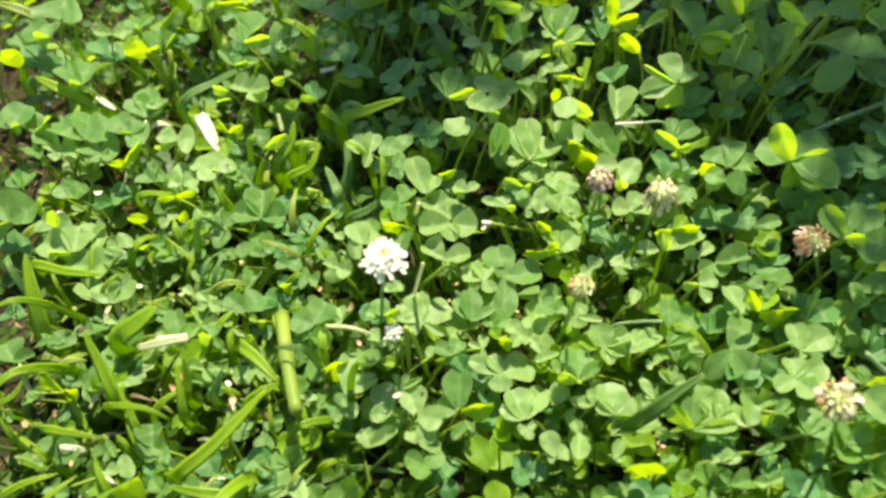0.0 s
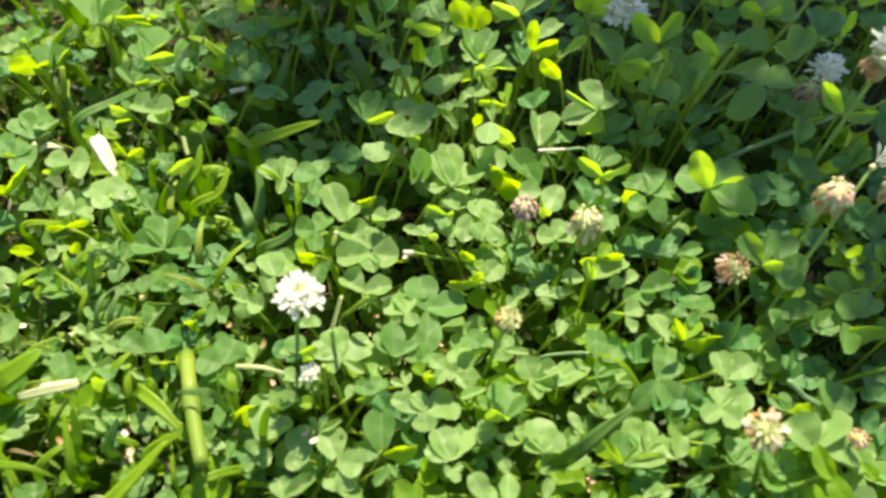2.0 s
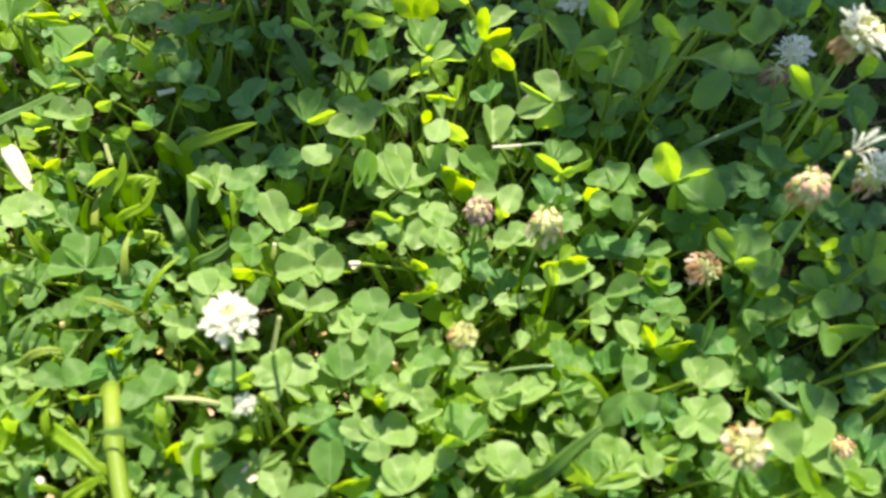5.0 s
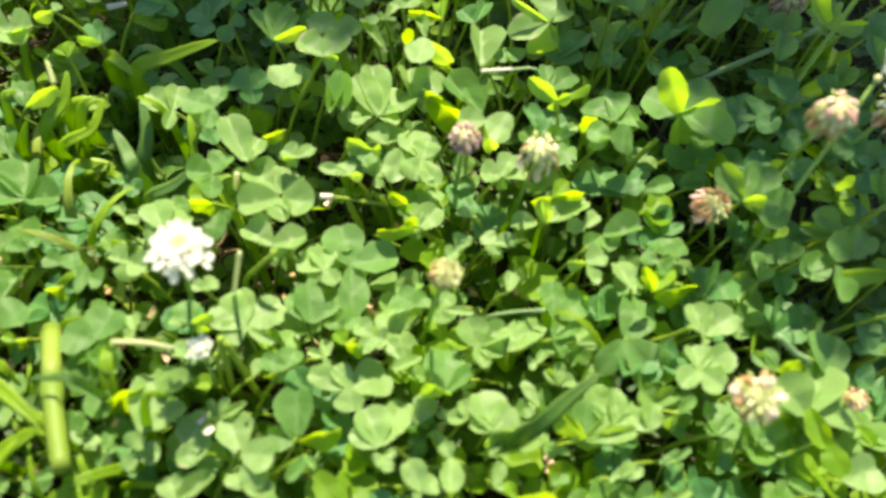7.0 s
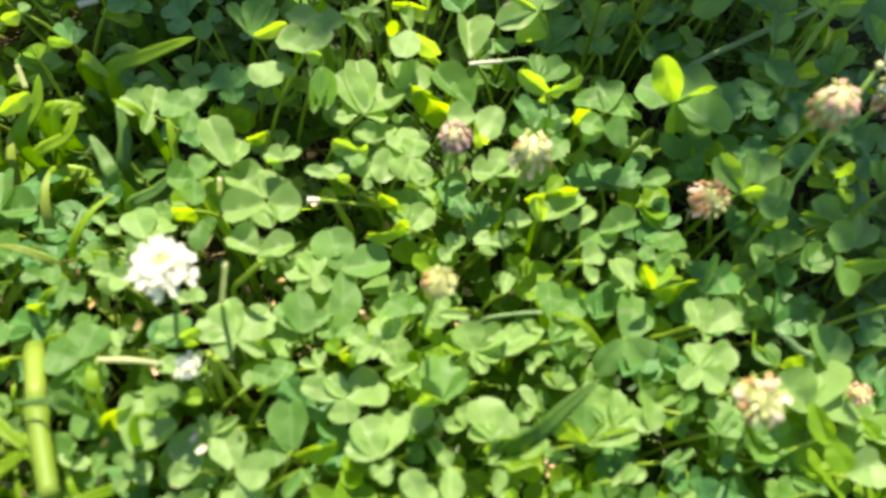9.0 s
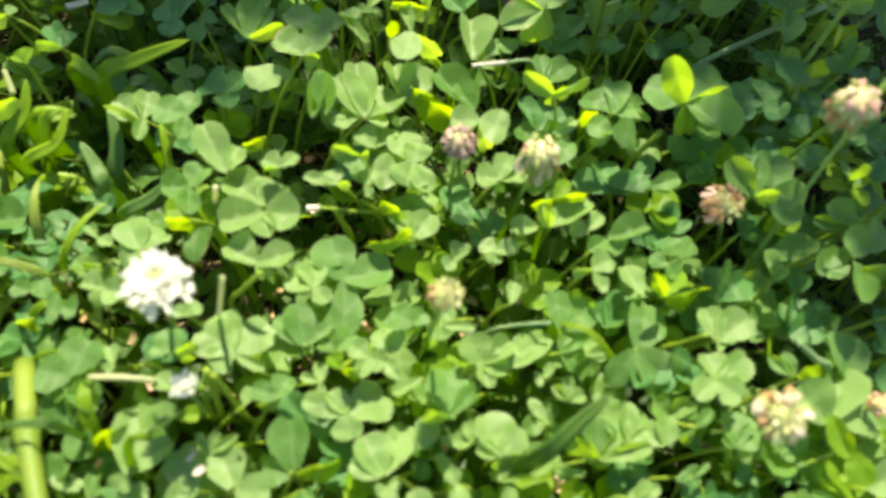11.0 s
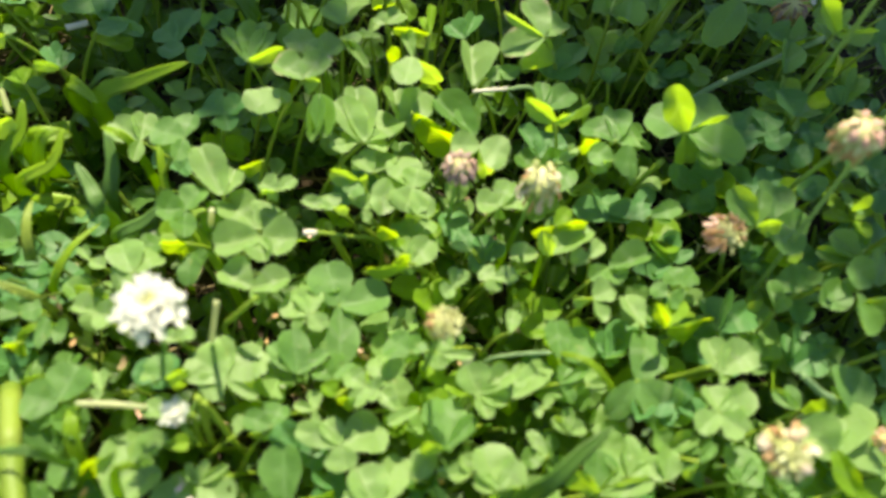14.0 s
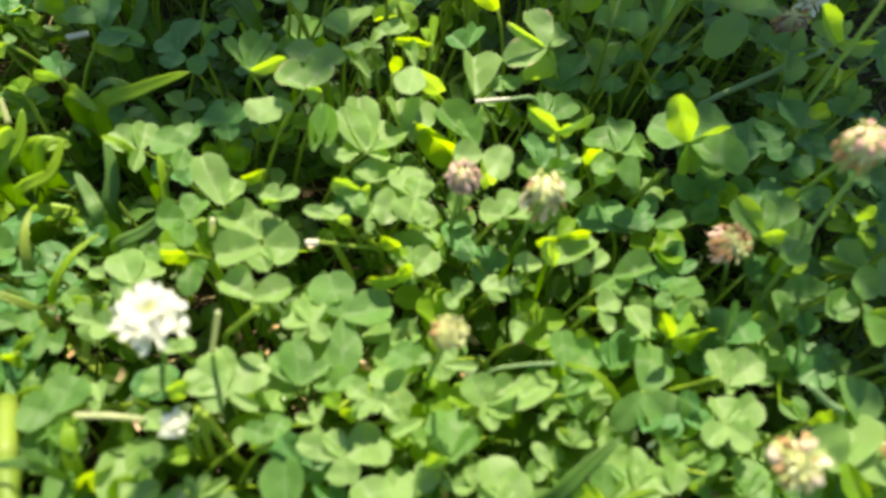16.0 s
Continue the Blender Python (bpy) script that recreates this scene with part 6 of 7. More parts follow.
blade([(-0.0371, 0.2308, -0.0040), (-0.0391, 0.2248, 0.0280), (-0.0359, 0.2342, 0.0400), (-0.0372, 0.2459, 0.0460)], 0.0060, GREYGRASS, "dull blue-green grass blade among the clover", "grass", category="grass")
blade([(-0.0353, 0.2165, -0.0040), (-0.0373, 0.2105, 0.0280), (-0.0263, 0.2110, 0.0360), (-0.0171, 0.2145, 0.0420)], 0.0049, GREYGRASS, "dull blue-green grass blade among the clover", "grass", category="grass")
stalk([(-0.0058, 0.2047, 0.0330), (-0.0018, 0.1986, 0.0540)], 0.0020, PALESTALK, "pale dry stalk low over the clover", "straw", "straw")
stalk([(0.0251, 0.1873, 0.0520), (0.0291, 0.1868, 0.0520)], 0.0020, STRAW, "dry bleached straw piece on the clover", "straw", "straw")
stalk([(0.0514, 0.1943, -0.0040), (0.0494, 0.1883, 0.0380), (0.0393, 0.1879, 0.0460), (0.0292, 0.1882, 0.0500)], 0.0014, STALK, "long thin green stalk in the clover", "plant_stalk", "stalk")
stalk([(0.0410, 0.1959, -0.0040), (0.0390, 0.1899, 0.0250), (0.0358, 0.1888, 0.0400), (0.0328, 0.1927, 0.0480)], 0.0024, STALK, "long thin green stalk in the clover", "plant_stalk", "stalk")
stalk([(0.0519, 0.2001, -0.0040), (0.0499, 0.1941, 0.0300), (0.0432, 0.1915, 0.0460)], 0.0019, STALK, "long thin green stalk in the clover", "plant_stalk", "stalk")
stalk([(0.0866, 0.2250, 0.0680), (0.0979, 0.2228, 0.0700)], 0.0012, STRAW, "dry bleached straw piece on the clover", "straw", "straw")
stalk([(0.1141, 0.2342, -0.0040), (0.1121, 0.2282, 0.0580), (0.0987, 0.2247, 0.0680)], 0.0013, GREYSTALK, "pale grey-green grass stem over the clover", "grass_stem", "grass stem")
blade([(0.0888, 0.1845, -0.0040), (0.0868, 0.1785, 0.0200), (0.0895, 0.1779, 0.0360), (0.0935, 0.1811, 0.0500)], 0.0033, GRASS, "broad green grass blade among the clover", "grass", category="grass")
blade([(0.1023, 0.1770, -0.0040), (0.1003, 0.1710, 0.0200), (0.0997, 0.1711, 0.0380), (0.1026, 0.1752, 0.0480)], 0.0028, GRASS, "broad green grass blade among the clover", "grass", category="grass")
stalk([(0.1421, 0.2008, -0.0040), (0.1401, 0.1948, 0.0380), (0.1478, 0.1948, 0.0580)], 0.0021, STALK, "long thin green stalk in the clover", "plant_stalk", "stalk")
stalk([(0.1899, 0.2476, -0.0040), (0.1879, 0.2416, 0.0340), (0.2115, 0.2405, 0.0520), (0.2287, 0.2362, 0.0680)], 0.0024, GREYSTALK, "pale grey-green grass stem over the clover", "grass_stem", "grass stem")
stalk([(0.1809, 0.2805, -0.0040), (0.1789, 0.2745, 0.0280), (0.1983, 0.2906, 0.0500), (0.2233, 0.3088, 0.0720)], 0.0030, STALK, "long thin green stalk in the clover", "plant_stalk", "stalk")
stalk([(0.1877, 0.2781, -0.0040), (0.1857, 0.2721, 0.0180), (0.1889, 0.2733, 0.0350), (0.2015, 0.2753, 0.0520)], 0.0021, STALK, "long thin green stalk in the clover", "plant_stalk", "stalk")
stalk([(0.2032, 0.2721, -0.0040), (0.2012, 0.2661, 0.0180), (0.2076, 0.2692, 0.0350), (0.2133, 0.2724, 0.0460)], 0.0021, STALK, "long thin green stalk in the clover", "plant_stalk", "stalk")
stalk([(0.1830, 0.2696, -0.0040), (0.1810, 0.2636, 0.0260), (0.1730, 0.2674, 0.0400), (0.1697, 0.2720, 0.0520)], 0.0023, STALK, "long thin green stalk in the clover", "plant_stalk", "stalk")
stalk([(0.2182, 0.3498, -0.0040), (0.2162, 0.3438, 0.0280), (0.2036, 0.3367, 0.0620)], 0.0022, STALK, "long thin green stalk in the clover", "plant_stalk", "stalk")
stalk([(0.2522, 0.3370, -0.0040), (0.2502, 0.3310, 0.0300), (0.2584, 0.3323, 0.0500), (0.2699, 0.3378, 0.0700)], 0.0023, STALK, "long thin green stalk in the clover", "plant_stalk", "stalk")
stalk([(0.2825, 0.3479, -0.0040), (0.2805, 0.3419, 0.0380), (0.2859, 0.3362, 0.0550), (0.2982, 0.3390, 0.0660)], 0.0016, STALK, "long thin green stalk in the clover", "plant_stalk", "stalk")
stalk([(0.1932, 0.3604, -0.0040), (0.1912, 0.3544, 0.0380), (0.1892, 0.3539, 0.0580), (0.1895, 0.3553, 0.0660)], 0.0022, STALK, "long thin green stalk in the clover", "plant_stalk", "stalk")
stalk([(0.1397, 0.3165, -0.0040), (0.1377, 0.3105, 0.0240), (0.1368, 0.3182, 0.0460), (0.1336, 0.3244, 0.0660)], 0.0021, STALK, "long thin green stalk in the clover", "plant_stalk", "stalk")
stalk([(0.1388, 0.3477, -0.0040), (0.1368, 0.3417, 0.0300), (0.1363, 0.3353, 0.0500), (0.1348, 0.3301, 0.0620)], 0.0019, STALK, "long thin green stalk in the clover", "plant_stalk", "stalk")
stalk([(0.1488, 0.2873, -0.0040), (0.1468, 0.2813, 0.0240), (0.1403, 0.2844, 0.0620)], 0.0022, STALK, "long thin green stalk in the clover", "plant_stalk", "stalk")
stalk([(0.1094, 0.3298, -0.0040), (0.1074, 0.3238, 0.0400), (0.0988, 0.3124, 0.0620), (0.0935, 0.3155, 0.0720)], 0.0026, STALK, "long thin green stalk in the clover", "plant_stalk", "stalk")
stalk([(0.1075, 0.3021, -0.0040), (0.1055, 0.2961, 0.0200), (0.1039, 0.2991, 0.0450), (0.1014, 0.3013, 0.0580)], 0.0021, STALK, "long thin green stalk in the clover", "plant_stalk", "stalk")
stalk([(0.2062, 0.1664, -0.0040), (0.2042, 0.1604, 0.0280), (0.2133, 0.1560, 0.0420), (0.2220, 0.1569, 0.0560)], 0.0019, STALK, "long thin green stalk in the clover", "plant_stalk", "stalk")
stalk([(0.1947, 0.1277, -0.0040), (0.1927, 0.1217, 0.0280), (0.1991, 0.1201, 0.0420), (0.2100, 0.1174, 0.0540)], 0.0017, STALK, "long thin green stalk in the clover", "plant_stalk", "stalk")
stalk([(0.2030, 0.1158, -0.0040), (0.2010, 0.1098, 0.0280), (0.2034, 0.1088, 0.0400), (0.2082, 0.1103, 0.0500)], 0.0023, STALK, "long thin green stalk in the clover", "plant_stalk", "stalk")
stalk([(0.2100, 0.1115, -0.0040), (0.2080, 0.1055, 0.0240), (0.2095, 0.1066, 0.0440)], 0.0021, STALK, "long thin green stalk in the clover", "plant_stalk", "stalk")
stalk([(0.1739, 0.1130, -0.0040), (0.1719, 0.1070, 0.0440), (0.1637, 0.1086, 0.0540), (0.1565, 0.1127, 0.0600)], 0.0020, GREYSTALK, "pale grey-green grass stem over the clover", "grass_stem", "grass stem")
blade([(0.1774, 0.1387, -0.0040), (0.1754, 0.1327, 0.0280), (0.1621, 0.1211, 0.0400), (0.1536, 0.1127, 0.0480)], 0.0030, GRASS, "broad green grass blade among the clover", "grass", category="grass")
stalk([(0.1306, 0.1346, -0.0040), (0.1286, 0.1286, 0.0280), (0.1330, 0.1253, 0.0400), (0.1355, 0.1223, 0.0520)], 0.0017, STALK, "long thin green stalk in the clover", "plant_stalk", "stalk")
blade([(0.0724, 0.1053, -0.0040), (0.0704, 0.0993, 0.0300), (0.0794, 0.0995, 0.0500), (0.0886, 0.1042, 0.0550), (0.0993, 0.1093, 0.0580)], 0.0061, DARKGRASS, "dark green keeled grass blade among the clover", "grass", category="grass")
stalk([(0.0769, 0.1485, -0.0040), (0.0749, 0.1425, 0.0340), (0.0828, 0.1392, 0.0440), (0.0912, 0.1356, 0.0500)], 0.0013, GREYSTALK, "pale grey-green grass stem over the clover", "grass_stem", "grass stem")
stalk([(-0.0074, 0.1419, -0.0040), (-0.0094, 0.1359, 0.0200), (-0.0087, 0.1373, 0.0380), (-0.0081, 0.1387, 0.0520)], 0.0021, STALK, "long thin green stalk in the clover", "plant_stalk", "stalk")
stalk([(0.0000, 0.1397, -0.0040), (-0.0020, 0.1337, 0.0200), (-0.0043, 0.1352, 0.0380), (-0.0064, 0.1370, 0.0520)], 0.0019, STALK, "long thin green stalk in the clover", "plant_stalk", "stalk")
stalk([(-0.0102, 0.1422, -0.0040), (-0.0122, 0.1362, 0.0200), (-0.0105, 0.1365, 0.0460)], 0.0016, STALK, "long thin green stalk in the clover", "plant_stalk", "stalk")
stalk([(-0.0417, 0.1469, 0.0420), (-0.0312, 0.1433, 0.0460), (-0.0241, 0.1433, 0.0400)], 0.0016, PALESTALK, "pale dry stalk low over the clover", "straw", "straw")
stalk([(-0.0053, 0.1601, 0.0420), (-0.0001, 0.1600, 0.0640)], 0.0016, PALESTALK, "pale dry stalk low over the clover", "straw", "straw")
stalk([(-0.0009, 0.1740, -0.0040), (-0.0029, 0.1680, 0.0320), (0.0030, 0.1640, 0.0480), (0.0098, 0.1643, 0.0560)], 0.0019, STALK, "long thin green stalk in the clover", "plant_stalk", "stalk")
stalk([(-0.0629, 0.1582, 0.0340), (-0.0563, 0.1324, 0.0440), (-0.0490, 0.1070, 0.0500)], 0.0055, YELLOWGRASS, "flat yellow-green grass stem beside the clover", "grass_stem", "grass stem", node=0.25)
blade([(-0.0440, 0.1369, -0.0040), (-0.0460, 0.1309, 0.0500), (-0.0535, 0.1322, 0.0530), (-0.0597, 0.1330, 0.0520)], 0.0027, GREYGRASS, "dull blue-green grass blade among the clover", "grass", category="grass")
blade([(-0.0760, 0.1485, -0.0040), (-0.0780, 0.1425, 0.0380), (-0.0671, 0.1317, 0.0440), (-0.0592, 0.1231, 0.0420)], 0.0058, GRASS, "broad green grass blade among the clover", "grass", category="grass")
blade([(-0.0704, 0.1243, -0.0040), (-0.0724, 0.1183, 0.0330), (-0.0588, 0.1228, 0.0420)], 0.0058, GRASS, "broad green grass blade among the clover", "grass", category="grass")
blade([(-0.0963, 0.1295, -0.0040), (-0.0983, 0.1235, 0.0280), (-0.0971, 0.1281, 0.0380), (-0.0967, 0.1348, 0.0470)], 0.0046, GRASS, "broad green grass blade among the clover", "grass", category="grass")
blade([(-0.0860, 0.1295, -0.0040), (-0.0880, 0.1235, 0.0280), (-0.0820, 0.1305, 0.0420)], 0.0046, GREYGRASS, "dull blue-green grass blade among the clover", "grass", category="grass")
blade([(-0.1112, 0.1442, 0.0420), (-0.0987, 0.1451, 0.0420)], 0.0040, STRAW, "dry bleached straw piece on the clover", "straw", category="straw", keel=0.10, blunt=True)
blade([(-0.1676, 0.1646, -0.0040), (-0.1696, 0.1586, 0.0220), (-0.1700, 0.1698, 0.0400), (-0.1728, 0.1856, 0.0520)], 0.0088, GRASS, "broad green grass blade among the clover", "grass", category="grass")
blade([(-0.1251, 0.1302, -0.0040), (-0.1271, 0.1242, 0.0280), (-0.1332, 0.1368, 0.0420), (-0.1381, 0.1467, 0.0500)], 0.0055, GRASS, "broad green grass blade among the clover", "grass", category="grass")
blade([(-0.1290, 0.1267, -0.0040), (-0.1310, 0.1207, 0.0330), (-0.1101, 0.1145, 0.0450), (-0.1000, 0.1109, 0.0400)], 0.0030, GRASS, "broad green grass blade among the clover", "grass", category="grass")
blade([(-0.1147, 0.1179, -0.0040), (-0.1167, 0.1119, 0.0260), (-0.1199, 0.1185, 0.0350), (-0.1242, 0.1269, 0.0420)], 0.0036, GRASS, "broad green grass blade among the clover", "grass", category="grass")
blade([(-0.0970, 0.1214, -0.0040), (-0.0990, 0.1154, 0.0260), (-0.0987, 0.1218, 0.0380), (-0.0999, 0.1332, 0.0460)], 0.0040, GRASS, "broad green grass blade among the clover", "grass", category="grass")
blade([(-0.0975, 0.0973, -0.0040), (-0.0995, 0.0913, 0.0280), (-0.0842, 0.0976, 0.0400), (-0.0720, 0.1067, 0.0460), (-0.0610, 0.1171, 0.0500)], 0.0059, GRASS, "broad green grass blade among the clover", "grass", category="grass")
blade([(-0.1719, 0.1283, -0.0040), (-0.1739, 0.1223, 0.0330), (-0.1629, 0.1253, 0.0420), (-0.1547, 0.1336, 0.0500)], 0.0027, GRASS, "broad green grass blade among the clover", "grass", category="grass")
blade([(-0.2197, 0.3620, 0.0440), (-0.2297, 0.3617, 0.0520), (-0.2440, 0.3651, 0.0560)], 0.0065, YELLOWGRASS, "flat yellow-green grass stem beside the clover", "grass", category="grass")
blade([(-0.1821, 0.3059, -0.0040), (-0.1841, 0.2999, 0.0360), (-0.1901, 0.2970, 0.0460), (-0.2054, 0.3046, 0.0500)], 0.0078, GRASS, "broad green grass blade among the clover", "grass", category="grass")
blade([(-0.1661, 0.2965, -0.0040), (-0.1681, 0.2905, 0.0340), (-0.1730, 0.2877, 0.0420), (-0.1824, 0.2919, 0.0480)], 0.0066, GRASS, "broad green grass blade among the clover", "grass", category="grass")
blade([(-0.1717, 0.2923, 0.0440), (-0.1596, 0.2831, 0.0420)], 0.0030, STRAW, "dry bleached straw piece on the clover", "straw", category="straw")
blade([(-0.1186, 0.1420, 0.0420), (-0.1039, 0.1420, 0.0460), (-0.0965, 0.1441, 0.0440)], 0.0034, PALESTALK, "pale dry stalk low over the clover", "straw", category="straw")
blade([(-0.1943, 0.3468, -0.0040), (-0.1963, 0.3408, 0.0330), (-0.1922, 0.3424, 0.0520)], 0.0032, GRASS, "broad green grass blade among the clover", "grass", category="grass")
blade([(-0.1341, 0.2293, -0.0040), (-0.1361, 0.2233, 0.0400), (-0.1167, 0.2220, 0.0430)], 0.0037, GRASS, "broad green grass blade among the clover", "grass", category="grass")
blade([(-0.1266, 0.1528, -0.0040), (-0.1286, 0.1468, 0.0380), (-0.1186, 0.1518, 0.0460), (-0.1120, 0.1580, 0.0470)], 0.0093, GRASS, "broad green grass blade among the clover", "grass", category="grass")
blade([(-0.1487, 0.1170, -0.0040), (-0.1507, 0.1110, 0.0380), (-0.1344, 0.1060, 0.0440), (-0.1235, 0.1044, 0.0420)], 0.0034, GRASS, "broad green grass blade among the clover", "grass", category="grass")
blade([(-0.0744, 0.0901, -0.0040), (-0.0764, 0.0841, 0.0280), (-0.0873, 0.0846, 0.0340), (-0.0957, 0.0854, 0.0400)], 0.0054, GRASS, "broad green grass blade among the clover", "grass", category="grass")
blade([(-0.1814, 0.2012, -0.0040), (-0.1834, 0.1952, 0.0300), (-0.1579, 0.1817, 0.0420), (-0.1410, 0.1777, 0.0440)], 0.0050, GRASS, "broad green grass blade among the clover", "grass", category="grass")


def canopy(x, y):
    """The height of the topmost leaves, which rise away from the thin patch."""
    return min(0.085, max(0.031, 0.007 + 0.098 * x + 0.203 * y))


def scrap(x, y, z, size, material, turn):
    """A small curled dry flake caught between the leaves."""
    verts, faces = [], []
    for i in range(5):
        a = (i - 2) * 0.5
        w = size * (0.34, 0.48, 0.5, 0.4, 0.2)[i]
        for s in (-1, 0, 1):
            verts.append((s * w * 0.8, size * math.sin(a) * 0.9, size * (1 - math.cos(a)) * 0.7 + abs(s) * size * 0.15 + size * 0.08 * noise.noise((i * 1.7 + x * 99, s, y * 99))))
    for i in range(4):
        for s in range(2):
            k = 3 * i + s
            faces.append((k, k + 1, k + 4, k + 3))
    ob = part("dry_flake", surface("dry_flake", verts, faces), material, at=pose(x, y, z, 12, -8, turn))
    return tagged(ob, "small curled dry flake caught between clover leaves", "dry flake", "dry flakes in the lawn")


scrap(-0.0128, 0.1138, 0.0440, 0.0022, LIMP, 120)
scrap(0.0059, 0.1597, 0.0253, 0.0014, PETAL, 37)
scrap(0.0129, 0.1480, 0.0275, 0.0012, PETAL, 55)
scrap(0.0114, 0.1679, 0.0349, 0.0014, FADED, 288)
scrap(0.0375, 0.1537, 0.0327, 0.0014, PINK, 79)
scrap(0.0412, 0.1561, 0.0295, 0.0013, PINK, 99)
scrap(0.0690, 0.1475, 0.0244, 0.0013, FADED, 38)
scrap(0.1175, 0.1177, 0.0250, 0.0024, STRAW, 333)
scrap(0.1178, 0.1119, 0.0336, 0.0021, STRAW, 290)
scrap(-0.1380, 0.3281, 0.0291, 0.0020, LIMP, 64)
scrap(0.0388, 0.1534, 0.0286, 0.0018, PINK, 32)
scrap(0.0658, 0.1353, 0.0297, 0.0018, PINK, 108)
scrap(-0.1001, 0.1309, 0.0347, 0.0028, FADED, 206)
scrap(-0.0164, 0.1208, 0.0344, 0.0018, PINK, 305)
scrap(-0.0431, 0.1257, 0.0291, 0.0020, FADED, 149)
scrap(-0.0481, 0.1719, 0.0304, 0.0018, FADED, 155)
scrap(0.0118, 0.1744, 0.0243, 0.0019, FADED, 109)
scrap(-0.0361, 0.1832, 0.0334, 0.0021, STRAW, 15)
scrap(-0.1678, 0.1195, 0.0226, 0.0029, FADED, 225)
scrap(-0.1425, 0.1009, 0.0259, 0.0018, FADED, 192)
scrap(-0.1837, 0.2569, 0.0286, 0.0035, STRAW, 123)
scrap(-0.2000, 0.2554, 0.0360, 0.0023, FADED, 70)
scrap(-0.1813, 0.1646, 0.0278, 0.0028, FADED, 72)
scrap(-0.1628, 0.2362, 0.0309, 0.0026, STRAW, 99)
scrap(-0.1408, 0.2669, 0.0270, 0.0024, FADED, 268)
scrap(-0.2099, 0.3077, 0.0265, 0.0029, STRAW, 201)
scrap(-0.1039, 0.1269, 0.0347, 0.0023, FADED, 36)
scrap(-0.1350, 0.1847, 0.0229, 0.0027, STRAW, 82)
scrap(-0.0819, 0.1277, 0.0327, 0.0023, STRAW, 221)
scrap(-0.1362, 0.3308, 0.0253, 0.0022, LIMP, 119)
scrap(-0.1397, 0.3396, 0.0245, 0.0020, FADED, 165)


def scatter_grass():
    """Thin grass blades between the leaves, most of them where the clover is thin."""
    seedling = random.Random(31)
    for i in range(70):
        x, y = (seedling.uniform(-0.19, 0.0), seedling.uniform(0.10, 0.42)) if i < 50 else (seedling.uniform(-0.02, 0.26), seedling.uniform(0.10, 0.42))
        turn, reach, high = seedling.uniform(0, 6.28), seedling.uniform(0.012, 0.04), seedling.uniform(0.026, 0.056)
        dx, dy = reach * math.cos(turn), reach * math.sin(turn)
        root = (x, y, soil_height(x, y) - 0.002)
        line = [root, (x + 0.25 * dx, y + 0.25 * dy, high * 0.6), (x + 0.65 * dx, y + 0.65 * dy, high), (x + dx, y + dy, high * seedling.uniform(0.75, 1.1))]
        blade(line, seedling.uniform(0.0025, 0.0055), seedling.choice((GRASS, GRASS, GREYGRASS)), "slender green grass blade in the clover")


scatter_grass()


def scatter_left_grass():
    """Broader, flatter blades where grass takes over from the clover."""
    seedling = random.Random(52)
    for i in range(64):
        x, y = seedling.uniform(-0.28, -0.07), seedling.uniform(0.05, 0.36)
        turn, reach, high = seedling.gauss(0.9, 0.8), seedling.uniform(0.02, 0.04), seedling.uniform(0.014, 0.030)
        dx, dy = reach * math.cos(turn), reach * math.sin(turn)
        line = [(x, y, soil_height(x, y) - 0.002), (x + 0.2 * dx, y + 0.2 * dy, high * 0.7), (x + 0.6 * dx, y + 0.6 * dy, high), (x + dx, y + dy, high * seedling.uniform(0.6, 1.05))]
        blade(line, seedling.uniform(0.0035, 0.0068), seedling.choice((GRASS, GRASS, GRASS, GREYGRASS, YELLOWGRASS)), "flat bent grass blade beside the clover", keel=0.15)


scatter_left_grass()


def scatter_straw():
    """Dead, bleached grass bits lying low where the clover is thin."""
    seedling = random.Random(63)
    for i in range(80):
        x, y = (seedling.uniform(-0.19, -0.03), seedling.uniform(0.07, 0.30)) if i < 72 else (seedling.uniform(-0.02, 0.2), seedling.uniform(0.08, 0.3))
        turn, reach, z = seedling.uniform(0, 6.28), seedling.uniform(0.004, 0.010), seedling.uniform(0.008, 0.026)
        dx, dy = reach * math.cos(turn), reach * math.sin(turn)
        line = [(x - dx, y - dy, z - 0.003), (x, y, z + 0.002), (x + dx, y + dy, z)]
        blade(line, seedling.uniform(0.0014, 0.0034), seedling.choice((STRAW, PALESTALK, YELLOWGRASS, YELLOWGRASS, THATCH)), "dead bleached grass bit lying in the clover", "straw", category="straw")


scatter_straw()


